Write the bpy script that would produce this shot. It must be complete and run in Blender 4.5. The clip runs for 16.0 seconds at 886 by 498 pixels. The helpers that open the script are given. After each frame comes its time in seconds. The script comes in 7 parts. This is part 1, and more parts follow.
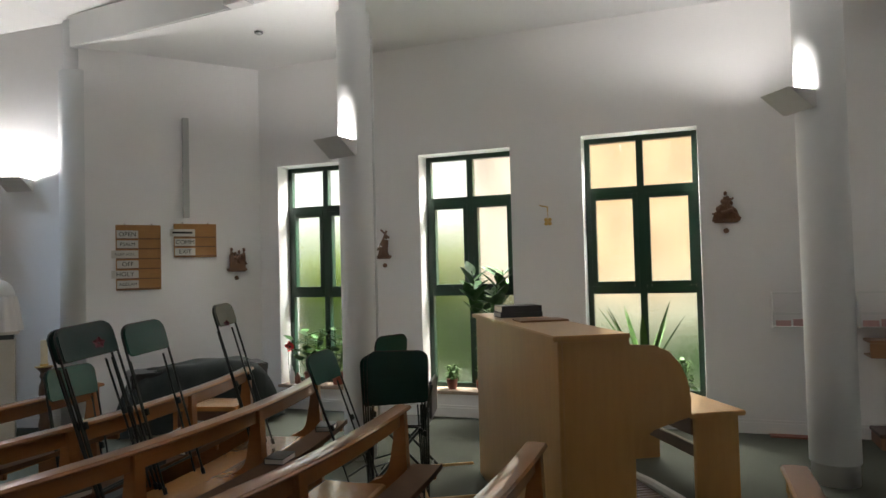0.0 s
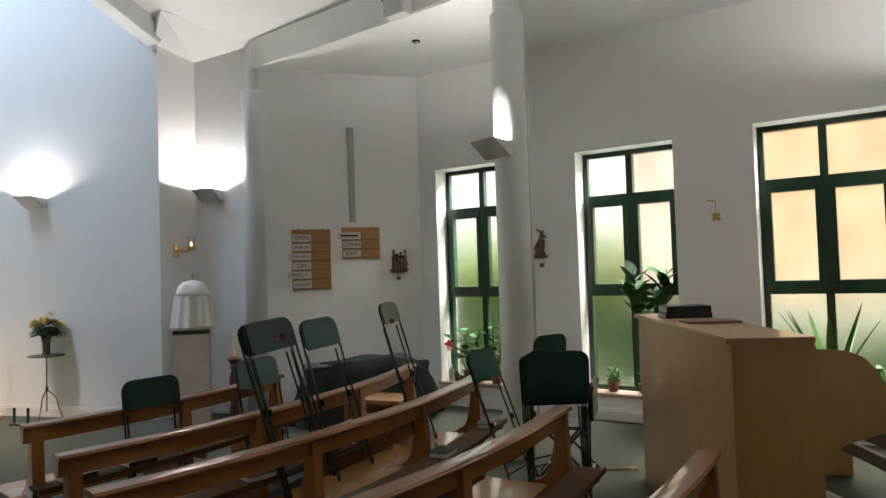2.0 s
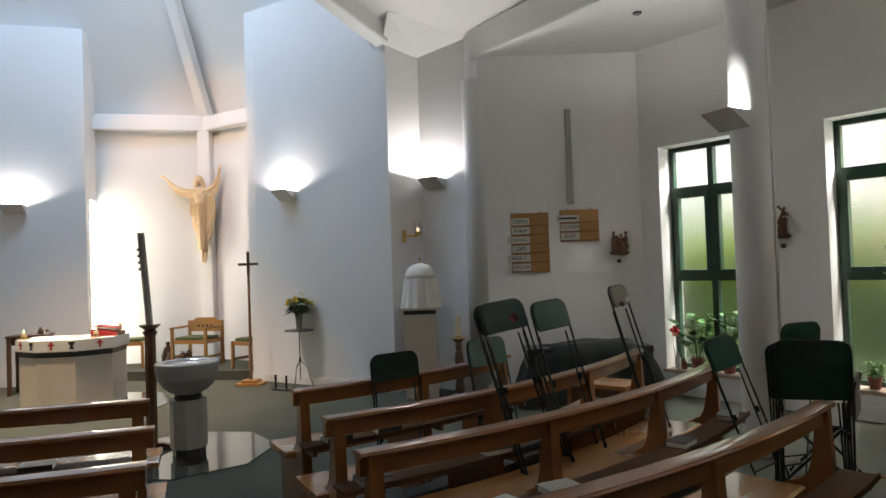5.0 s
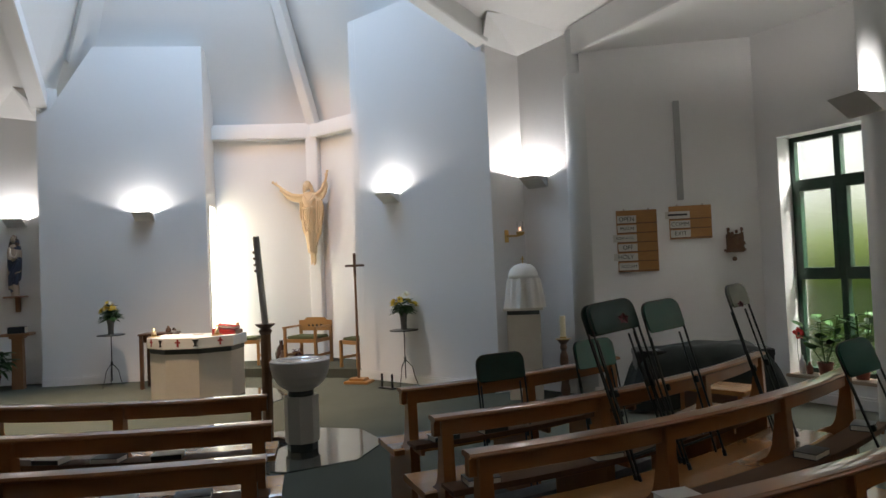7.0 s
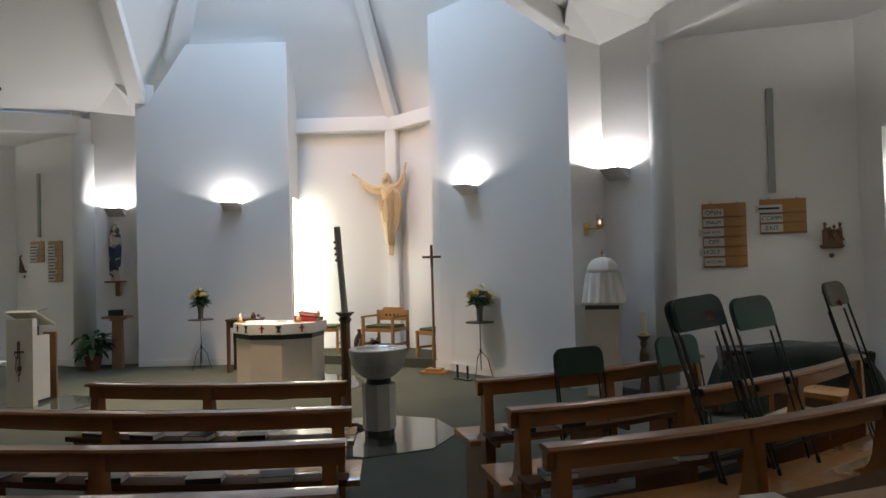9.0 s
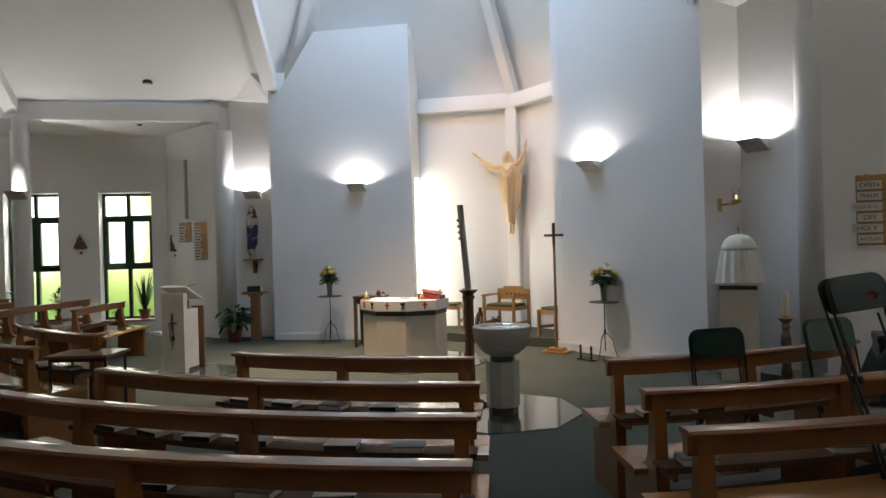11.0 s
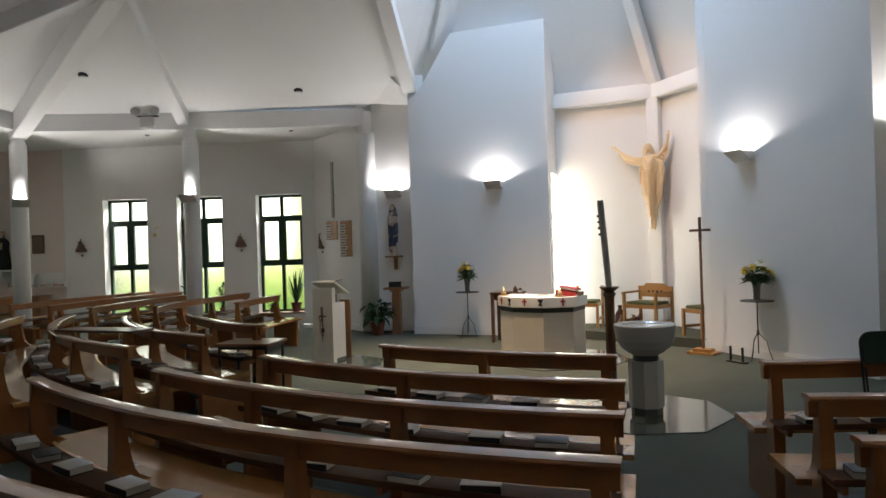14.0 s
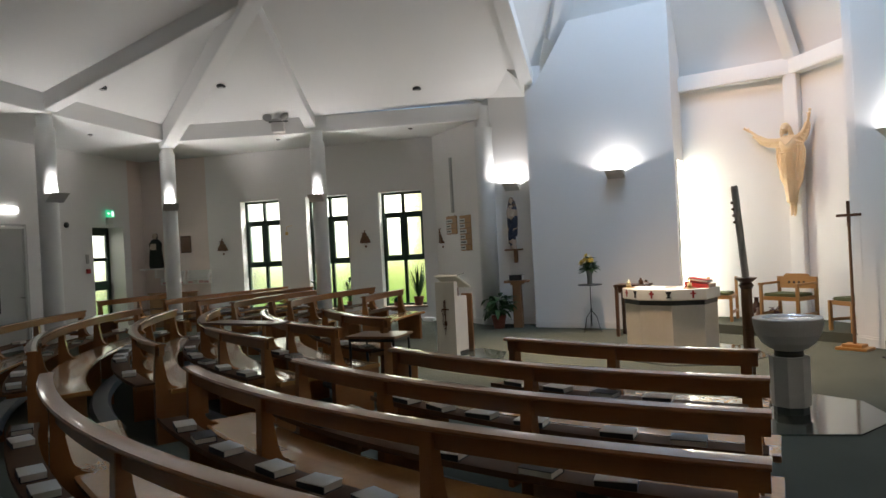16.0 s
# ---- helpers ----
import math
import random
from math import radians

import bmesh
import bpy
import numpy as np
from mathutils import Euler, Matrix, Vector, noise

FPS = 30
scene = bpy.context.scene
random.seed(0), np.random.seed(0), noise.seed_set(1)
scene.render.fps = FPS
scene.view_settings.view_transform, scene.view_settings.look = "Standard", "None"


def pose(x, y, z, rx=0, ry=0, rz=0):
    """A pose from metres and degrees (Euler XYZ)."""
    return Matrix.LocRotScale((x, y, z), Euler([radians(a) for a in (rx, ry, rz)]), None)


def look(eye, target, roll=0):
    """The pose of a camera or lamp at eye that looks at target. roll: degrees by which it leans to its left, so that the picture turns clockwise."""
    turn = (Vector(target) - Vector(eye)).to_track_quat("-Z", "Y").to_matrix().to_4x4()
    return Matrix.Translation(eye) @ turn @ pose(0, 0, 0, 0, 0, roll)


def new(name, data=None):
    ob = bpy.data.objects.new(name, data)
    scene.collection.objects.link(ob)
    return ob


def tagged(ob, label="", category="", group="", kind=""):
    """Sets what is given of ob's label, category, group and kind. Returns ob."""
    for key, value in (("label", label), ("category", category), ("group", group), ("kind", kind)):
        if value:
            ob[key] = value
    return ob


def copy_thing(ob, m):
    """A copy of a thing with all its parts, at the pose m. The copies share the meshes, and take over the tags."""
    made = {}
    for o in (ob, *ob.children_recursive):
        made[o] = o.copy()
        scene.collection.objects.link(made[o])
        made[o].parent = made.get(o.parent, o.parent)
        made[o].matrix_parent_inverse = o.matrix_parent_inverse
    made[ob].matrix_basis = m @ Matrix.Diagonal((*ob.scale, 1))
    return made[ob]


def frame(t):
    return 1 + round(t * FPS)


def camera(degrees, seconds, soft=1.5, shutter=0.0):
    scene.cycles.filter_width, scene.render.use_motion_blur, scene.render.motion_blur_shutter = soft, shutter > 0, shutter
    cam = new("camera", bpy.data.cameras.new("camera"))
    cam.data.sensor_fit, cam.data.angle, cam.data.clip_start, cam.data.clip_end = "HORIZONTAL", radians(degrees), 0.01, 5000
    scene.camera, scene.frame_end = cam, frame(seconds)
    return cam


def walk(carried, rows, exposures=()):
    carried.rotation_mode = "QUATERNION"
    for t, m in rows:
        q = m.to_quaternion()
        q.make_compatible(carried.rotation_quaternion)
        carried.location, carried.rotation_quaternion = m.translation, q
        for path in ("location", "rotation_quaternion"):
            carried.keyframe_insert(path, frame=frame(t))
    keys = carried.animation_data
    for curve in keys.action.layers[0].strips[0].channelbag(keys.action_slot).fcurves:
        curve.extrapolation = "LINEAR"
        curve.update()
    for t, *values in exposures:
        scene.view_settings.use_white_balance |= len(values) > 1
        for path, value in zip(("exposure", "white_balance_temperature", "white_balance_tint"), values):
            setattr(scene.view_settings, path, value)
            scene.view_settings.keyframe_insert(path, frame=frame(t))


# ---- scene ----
from mathutils import kdtree

cam = camera(66.97, 16.0)
# seconds, eye, pitch, roll, yaw
ROWS = [
    (0.0, 5.795, -7.779, 1.622, 1.75, 1.48, -22.52),
    (0.5, 5.783, -7.775, 1.621, 1.97, 1.70, -19.70),
    (1.0, 5.785, -7.773, 1.622, 2.15, 1.96, -16.59),
    (1.5, 5.774, -7.778, 1.618, 2.24, 1.99, -13.34),
    (2.0, 5.776, -7.778, 1.616, 2.16, 1.81, -9.31),
    (2.5, 5.770, -7.774, 1.612, 1.95, 2.12, -5.72),
    (3.0, 5.725, -7.756, 1.605, 1.65, 2.15, -2.46),
    (3.5, 5.702, -7.770, 1.607, 1.36, 1.92, 0.10),
    (4.0, 5.680, -7.776, 1.609, 1.20, 1.62, 2.69),
    (6.5, 5.625, -7.770, 1.609, 1.85, 2.78, 15.52),
    (7.0, 5.618, -7.757, 1.606, 1.75, 2.47, 16.95),
    (7.5, 5.613, -7.760, 1.607, 1.63, 2.16, 18.23),
    (8.0, 5.607, -7.757, 1.605, 1.47, 2.05, 19.69),
    (8.5, 5.602, -7.753, 1.601, 1.44, 1.86, 21.35),
    (9.0, 5.600, -7.753, 1.598, 1.35, 1.56, 23.41),
    (11.5, 5.529, -7.752, 1.580, -0.44, 1.81, 35.87),
    (12.0, 5.531, -7.767, 1.582, -0.64, 1.97, 38.11),
    (12.5, 5.534, -7.774, 1.583, -0.63, 2.17, 40.13),
    (13.0, 5.528, -7.782, 1.582, -0.45, 2.22, 41.80),
    (13.5, 5.522, -7.785, 1.576, -0.24, 1.90, 43.03),
    (14.0, 5.529, -7.815, 1.580, -0.04, 1.87, 44.86),
    (14.5, 5.522, -7.829, 1.579, 0.26, 1.64, 48.33),
    (15.0, 5.500, -7.846, 1.581, 0.21, 1.97, 50.57),
    (15.5, 5.496, -7.854, 1.583, -0.07, 2.60, 52.45),
    (16.0, 5.504, -7.851, 1.580, -0.17, 2.98, 54.89),
]
walk(cam, [(t, pose(x, y, z, 90 + pitch, roll, yaw)) for t, x, y, z, pitch, roll, yaw in ROWS],
     [(0.0, 0.70), (3.5, 0.66), (4.5, 0.47), (6.5, 0.13), (9, 0.05), (11.5, 0.18), (13, 0.18), (16, 0.20)])

# ---- world, light ----
world = bpy.data.worlds.new("sky")
scene.world = world
world.use_nodes = True
wn = world.node_tree
sky = wn.nodes.new("ShaderNodeTexSky")
sky.sky_type, sky.sun_disc = "NISHITA", False
sky.sun_elevation, sky.sun_rotation = radians(35), radians(60)
bg = wn.nodes["Background"]
bg.inputs["Strength"].default_value = 0.12
wn.links.new(sky.outputs["Color"], bg.inputs["Color"])


def lamp(name, kind, m, power, color=(1, 1, 1), **settings):
    data = bpy.data.lights.new(name, kind)
    data.energy, data.color = power, color
    for key, value in settings.items():
        if key == "size": data.size = value
        if key == "size_y": data.shape, data.size_y = "RECTANGLE", value
        if key == "spot": data.spot_size = radians(value)
        if key == "blend": data.spot_blend = value
        if key == "radius": data.shadow_soft_size = value
    ob = new(name, data)
    ob.matrix_world = m
    return ob


# ---- materials ----
def material(name, color, rough=0.6, metal=0.0, grain=0.0, grain_scale=40.0, stain=0.0, stain_scale=1.5, bump=0.0, bump_scale=60.0, streak=None, tone=None, spec=0.5, coat=0.0, per_object=0.0, coat_rough=0.07):
    """Colour with grain and stains at real size, in object space laid over the world's metres."""
    m = bpy.data.materials.new(name)
    m.use_nodes = True
    t = m.node_tree
    p = t.nodes["Principled BSDF"]
    p.inputs["Roughness"].default_value = rough
    p.inputs["Metallic"].default_value = metal
    p.inputs["Specular IOR Level"].default_value = spec
    p.inputs["Coat Weight"].default_value = coat
    p.inputs["Coat Roughness"].default_value = coat_rough
    geo = t.nodes.new("ShaderNodeNewGeometry")
    space = geo.outputs["Position"]
    if streak:
        mp = t.nodes.new("ShaderNodeMapping")
        mp.inputs["Scale"].default_value = streak
        tc = t.nodes.new("ShaderNodeTexCoord")
        t.links.new(tc.outputs["Object"], mp.inputs["Vector"])
        space = mp.outputs["Vector"]
    out = None
    base = t.nodes.new("ShaderNodeRGB")
    base.outputs[0].default_value = (*color, 1)
    out = base.outputs[0]

    def mixed(factor_socket, other, amount):
        nonlocal out
        mx = t.nodes.new("ShaderNodeMix")
        mx.data_type = "RGBA"
        mul = t.nodes.new("ShaderNodeMath")
        mul.operation = "MULTIPLY"
        mul.inputs[1].default_value = amount
        t.links.new(factor_socket, mul.inputs[0])
        t.links.new(mul.outputs[0], mx.inputs["Factor"])
        t.links.new(out, mx.inputs["A"])
        mx.inputs["B"].default_value = (*other, 1)
        out = mx.outputs["Result"]

    dark = tone or tuple(c * 0.55 for c in color)
    if grain:
        n = t.nodes.new("ShaderNodeTexNoise")
        n.inputs["Scale"].default_value, n.inputs["Detail"].default_value = grain_scale, 4
        t.links.new(space, n.inputs["Vector"])
        mixed(n.outputs["Fac"], dark, grain)
    if stain:
        n = t.nodes.new("ShaderNodeTexNoise")
        n.inputs["Scale"].default_value, n.inputs["Detail"].default_value = stain_scale, 3
        t.links.new(geo.outputs["Position"], n.inputs["Vector"])
        ramp = t.nodes.new("ShaderNodeMapRange")
        ramp.inputs[1].default_value, ramp.inputs[2].default_value = 0.42, 0.68
        t.links.new(n.outputs["Fac"], ramp.inputs[0])
        mixed(ramp.outputs[0], dark, stain)
    if per_object:
        info = t.nodes.new("ShaderNodeObjectInfo")
        mixed(info.outputs["Random"], dark, per_object)
    t.links.new(out, p.inputs["Base Color"])
    if bump:
        n = t.nodes.new("ShaderNodeTexNoise")
        n.inputs["Scale"].default_value, n.inputs["Detail"].default_value = bump_scale, 3
        t.links.new(space, n.inputs["Vector"])
        b = t.nodes.new("ShaderNodeBump")
        b.inputs["Strength"].default_value, b.inputs["Distance"].default_value = bump, 0.01
        t.links.new(n.outputs["Fac"], b.inputs["Height"])
        t.links.new(b.outputs["Normal"], p.inputs["Normal"])
    return m


def glowing(name, color, strength):
    m = bpy.data.materials.new(name)
    m.use_nodes = True
    p = m.node_tree.nodes["Principled BSDF"]
    p.inputs["Base Color"].default_value = (*color, 1)
    p.inputs["Emission Color"].default_value = (*color, 1)
    p.inputs["Emission Strength"].default_value = strength
    return m


WHITE = material("white_emulsion", (0.80, 0.79, 0.78), 0.75, grain=0.05, grain_scale=14, stain=0.05, stain_scale=0.7, bump=0.12, bump_scale=9, tone=(0.62, 0.60, 0.58))
PINK = material("pink_emulsion", (0.76, 0.655, 0.61), 0.75, grain=0.05, grain_scale=14, stain=0.06, bump=0.1, bump_scale=9)
CEIL = material("ceiling_white", (0.80, 0.80, 0.79), 0.8, grain=0.04, grain_scale=10, stain=0.05, stain_scale=0.5, bump=0.08, bump_scale=12)
GLOSS_WHITE = material("gloss_white", (0.78, 0.77, 0.75), 0.28, grain=0.05, stain=0.08, stain_scale=3)
COLUMN = material("column_paint", (0.72, 0.73, 0.72), 0.3, grain=0.05, grain_scale=6, stain=0.06, stain_scale=2, bump=0.05, bump_scale=8)
CARPET = material("green_carpet", (0.102, 0.108, 0.086), 0.95, grain=0.5, grain_scale=220, stain=0.35, stain_scale=1.1, bump=0.5, bump_scale=260, tone=(0.064, 0.067, 0.052), spec=0.1)
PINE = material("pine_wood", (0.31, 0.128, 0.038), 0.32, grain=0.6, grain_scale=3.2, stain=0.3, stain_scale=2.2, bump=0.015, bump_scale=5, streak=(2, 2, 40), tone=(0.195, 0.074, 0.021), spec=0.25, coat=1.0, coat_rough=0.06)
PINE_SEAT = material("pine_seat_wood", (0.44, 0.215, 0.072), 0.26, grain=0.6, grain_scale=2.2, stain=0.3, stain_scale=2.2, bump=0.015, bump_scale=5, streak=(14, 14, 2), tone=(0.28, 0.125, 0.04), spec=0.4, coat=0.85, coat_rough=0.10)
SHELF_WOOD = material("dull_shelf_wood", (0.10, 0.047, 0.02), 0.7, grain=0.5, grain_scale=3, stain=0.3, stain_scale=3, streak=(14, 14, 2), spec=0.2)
FRAME_GREEN = material("green_frame_paint", (0.012, 0.045, 0.024), 0.32, grain=0.3, stain=0.2, tone=(0.01, 0.02, 0.014))


# ---- building helpers ----
def part(name, bm, mat, parent=None, label="", smooth=False):
    me = bpy.data.meshes.new(name)
    bmesh.ops.recalc_face_normals(bm, faces=bm.faces)
    bm.to_mesh(me)
    bm.free()
    if smooth:
        for f in me.polygons:
            f.use_smooth = True
    me.materials.append(mat)
    ob = new(name, me)
    if parent:
        ob.parent = parent
    if label:
        ob["label"] = label
    return ob


def thing(name, m, label, category, group=""):
    ob = new(name)
    ob.empty_display_size = 0.1
    ob.matrix_world = m
    return tagged(ob, label, category, group)


def box(bm, x0, x1, y0, y1, z0, z1, bevel=0.0, m=None):
    made = bmesh.ops.create_cube(bm, size=1)["verts"]
    bmesh.ops.scale(bm, vec=(x1 - x0, y1 - y0, z1 - z0), verts=made)
    bmesh.ops.translate(bm, vec=((x0 + x1) / 2, (y0 + y1) / 2, (z0 + z1) / 2), verts=made)
    if m is not None:
        bmesh.ops.transform(bm, matrix=m, verts=made)
    if bevel:
        edges = {e for v in made for e in v.link_edges}
        bmesh.ops.bevel(bm, geom=list(edges), offset=bevel, segments=2, affect="EDGES", clamp_overlap=True)
    return bm


def rod(bm, a, b, r0, r1=None, n=12):
    a, b = Vector(a), Vector(b)
    d = b - a
    m = Matrix.Translation((a + b) / 2) @ d.to_track_quat("Z", "Y").to_matrix().to_4x4()
    bmesh.ops.create_cone(bm, cap_ends=True, segments=n, radius1=r0, radius2=r0 if r1 is None else r1, depth=d.length, matrix=m)
    return bm


def lathe(bm, profile, n=32, m=None):
    """Turns a profile of (radius, height) round z."""
    rings = []
    for r, z in profile:
        rings.append([bm.verts.new((r * math.cos(2 * math.pi * i / n), r * math.sin(2 * math.pi * i / n), z)) for i in range(n)])
    for a, b in zip(rings, rings[1:]):
        for i in range(n):
            bm.faces.new((a[i], a[(i + 1) % n], b[(i + 1) % n], b[i]))
    bm.faces.new(rings[0][::-1])
    bm.faces.new(rings[-1])
    if m is not None:
        bmesh.ops.transform(bm, matrix=m, verts=[v for ring in rings for v in ring])
    return bm


def sweep(bm, path, section, closed=False):
    """Carries a section of (out, up) along a level path of (x, y, z)."""
    rings = []
    n = len(path)
    for i, p in enumerate(path):
        a, b = Vector(path[max(i - 1, 0)]), Vector(path[min(i + 1, n - 1)])
        d = (b - a)
        d.z = 0
        d.normalize()
        side = Vector((d.y, -d.x, 0))
        rings.append([bm.verts.new(Vector(p) + side * o + Vector((0, 0, u))) for o, u in section])
    k = len(section)
    for a, b in zip(rings, rings[1:]):
        for i in range(k):
            bm.faces.new((a[i], a[(i + 1) % k], b[(i + 1) % k], b[i]))
    bm.faces.new(rings[0][::-1])
    bm.faces.new(rings[-1])
    return bm


def tube(bm, points, r, n=8):
    """A round bar along a bent line."""
    points = [Vector(p) for p in points]
    rings = []
    up = Vector((0.123, 0.456, 0.88)).normalized()
    for i, p in enumerate(points):
        d = (points[min(i + 1, len(points) - 1)] - points[max(i - 1, 0)]).normalized()
        s = d.cross(up)
        if s.length < 0.05:
            s = d.cross(Vector((1, 0, 0)))
        s.normalize()
        w = s.cross(d)
        rings.append([bm.verts.new(p + r * (s * math.cos(2 * math.pi * k / n) + w * math.sin(2 * math.pi * k / n))) for k in range(n)])
    for a, b in zip(rings, rings[1:]):
        for k in range(n):
            bm.faces.new((a[k], a[(k + 1) % n], b[(k + 1) % n], b[k]))
    bm.faces.new(rings[0][::-1])
    bm.faces.new(rings[-1])
    return bm


def extrude_outline(bm, outline, thick, m=None, bevel=0.0):
    """A plate: an outline of (x, z) given depth along y, centred."""
    f = [bm.verts.new((x, -thick / 2, z)) for x, z in outline]
    b = [bm.verts.new((x, thick / 2, z)) for x, z in outline]
    n = len(outline)
    bm.faces.new(f)
    bm.faces.new(b[::-1])
    for i in range(n):
        bm.faces.new((f[i], f[(i + 1) % n], b[(i + 1) % n], b[i]))
    if bevel:
        edges = [e for e in bm.edges if all(v in f for v in e.verts) or all(v in b for v in e.verts)]
        bmesh.ops.bevel(bm, geom=edges, offset=bevel, segments=2, affect="EDGES", clamp_overlap=True)
    if m is not None:
        bmesh.ops.transform(bm, matrix=m, verts=bm.verts)
    return bm


def wall_mesh(bm, a, b, z0, z1, thick, holes=(), out=1):
    """A wall from a to b in plan, its face on the line ab and its thickness to the out side, with holes (s0, s1, z0, z1) right through."""
    a, b = Vector(a), Vector(b)
    d = (b - a)
    length = d.length
    d.normalize()
    n = Vector((-d.y, d.x)) * out
    ss = sorted({0.0, length, *[h[0] for h in holes], *[h[1] for h in holes]})
    zz = sorted({z0, z1, *[h[2] for h in holes], *[h[3] for h in holes]})
    solid = {}
    for i in range(len(ss) - 1):
        for j in range(len(zz) - 1):
            cs, cz = (ss[i] + ss[i + 1]) / 2, (zz[j] + zz[j + 1]) / 2
            solid[i, j] = not any(h[0] < cs < h[1] and h[2] < cz < h[3] for h in holes)
    cache = {}

    def v(i, j, k):
        if (i, j, k) not in cache:
            p = a + d * ss[i] + n * (thick * k)
            cache[i, j, k] = bm.verts.new((p.x, p.y, zz[j]))
        return cache[i, j, k]

    for (i, j), s in solid.items():
        if not s:
            continue
        bm.faces.new((v(i, j, 0), v(i + 1, j, 0), v(i + 1, j + 1, 0), v(i, j + 1, 0)))
        bm.faces.new((v(i, j, 1), v(i, j + 1, 1), v(i + 1, j + 1, 1), v(i + 1, j, 1)))
        if not solid.get((i - 1, j)):
            bm.faces.new((v(i, j, 0), v(i, j + 1, 0), v(i, j + 1, 1), v(i, j, 1)))
        if not solid.get((i + 1, j)):
            bm.faces.new((v(i + 1, j, 0), v(i + 1, j, 1), v(i + 1, j + 1, 1), v(i + 1, j + 1, 0)))
        if not solid.get((i, j - 1)):
            bm.faces.new((v(i, j, 0), v(i, j, 1), v(i + 1, j, 1), v(i + 1, j, 0)))
        if not solid.get((i, j + 1)):
            bm.faces.new((v(i, j + 1, 0), v(i + 1, j + 1, 0), v(i + 1, j + 1, 1), v(i, j + 1, 1)))
    return bm


def structure(name, bm, mat, label):
    return tagged(part(name, bm, mat), label, name.split("_")[0], kind="structure")


def slab(bm, corners, thick):
    """A plate under or over the given corners, thickened upwards."""
    low = [bm.verts.new(c) for c in corners]
    high = [bm.verts.new((c[0], c[1], c[2] + thick)) for c in corners]
    n = len(corners)
    bm.faces.new(low[::-1])
    bm.faces.new(high)
    for i in range(n):
        bm.faces.new((low[i], low[(i + 1) % n], high[(i + 1) % n], high[i]))
    return bm


def mirrored(p, side):
    return (p[0] * side, *p[1:])


# ---- the plan: x across, y towards the sanctuary ----
PANEL = ((1.34, 1.73), (3.74, 0.68))
APEX = (0.0, 3.12)
RECESS_END = (4.0, 1.46)
NICHE, NICHE_END = (4.10, 1.02), (4.80, 0.66)
BOARD_0, BOARD_1 = (4.95, 0.42), (6.89, 0.71)
CORNER = (12.40, -4.34)
COL_A = (7.30, -2.00)
COL_AS = {1: (7.375, -2.0), -1: (7.10, -2.0)}
COL_CS = {1: (10.29, -4.31), -1: (9.25, -4.42)}
COL_DS = {1: (7.05, -7.35), -1: (7.05, -6.80)}
KNEE = (3.70, 0.70)
HALF = (4.92, 0.60)
CEIL_Z, RING_LOW, RING_TOP = {1: 4.16, -1: 4.07}, {1: 4.15, -1: 4.06}, {1: 4.47, -1: 4.34}

# ---- floor ----
bm = bmesh.new()
slab(bm, [(-14, -14, -0.2), (14, -14, -0.2), (14, 5, -0.2), (-14, 5, -0.2)], 0.2)
structure("floor", bm, CARPET, "worn dark green fitted carpet over the whole church floor")

bm = bmesh.new()
slab(bm, [(-1.75, 1.72, 0), (1.75, 1.72, 0), (3.9, 1.46, 0), (0, 3.1, 0), (-3.9, 1.46, 0)], 0.14)
structure("floor_step", bm, CARPET, "carpeted step of the sanctuary recess under the chairs")

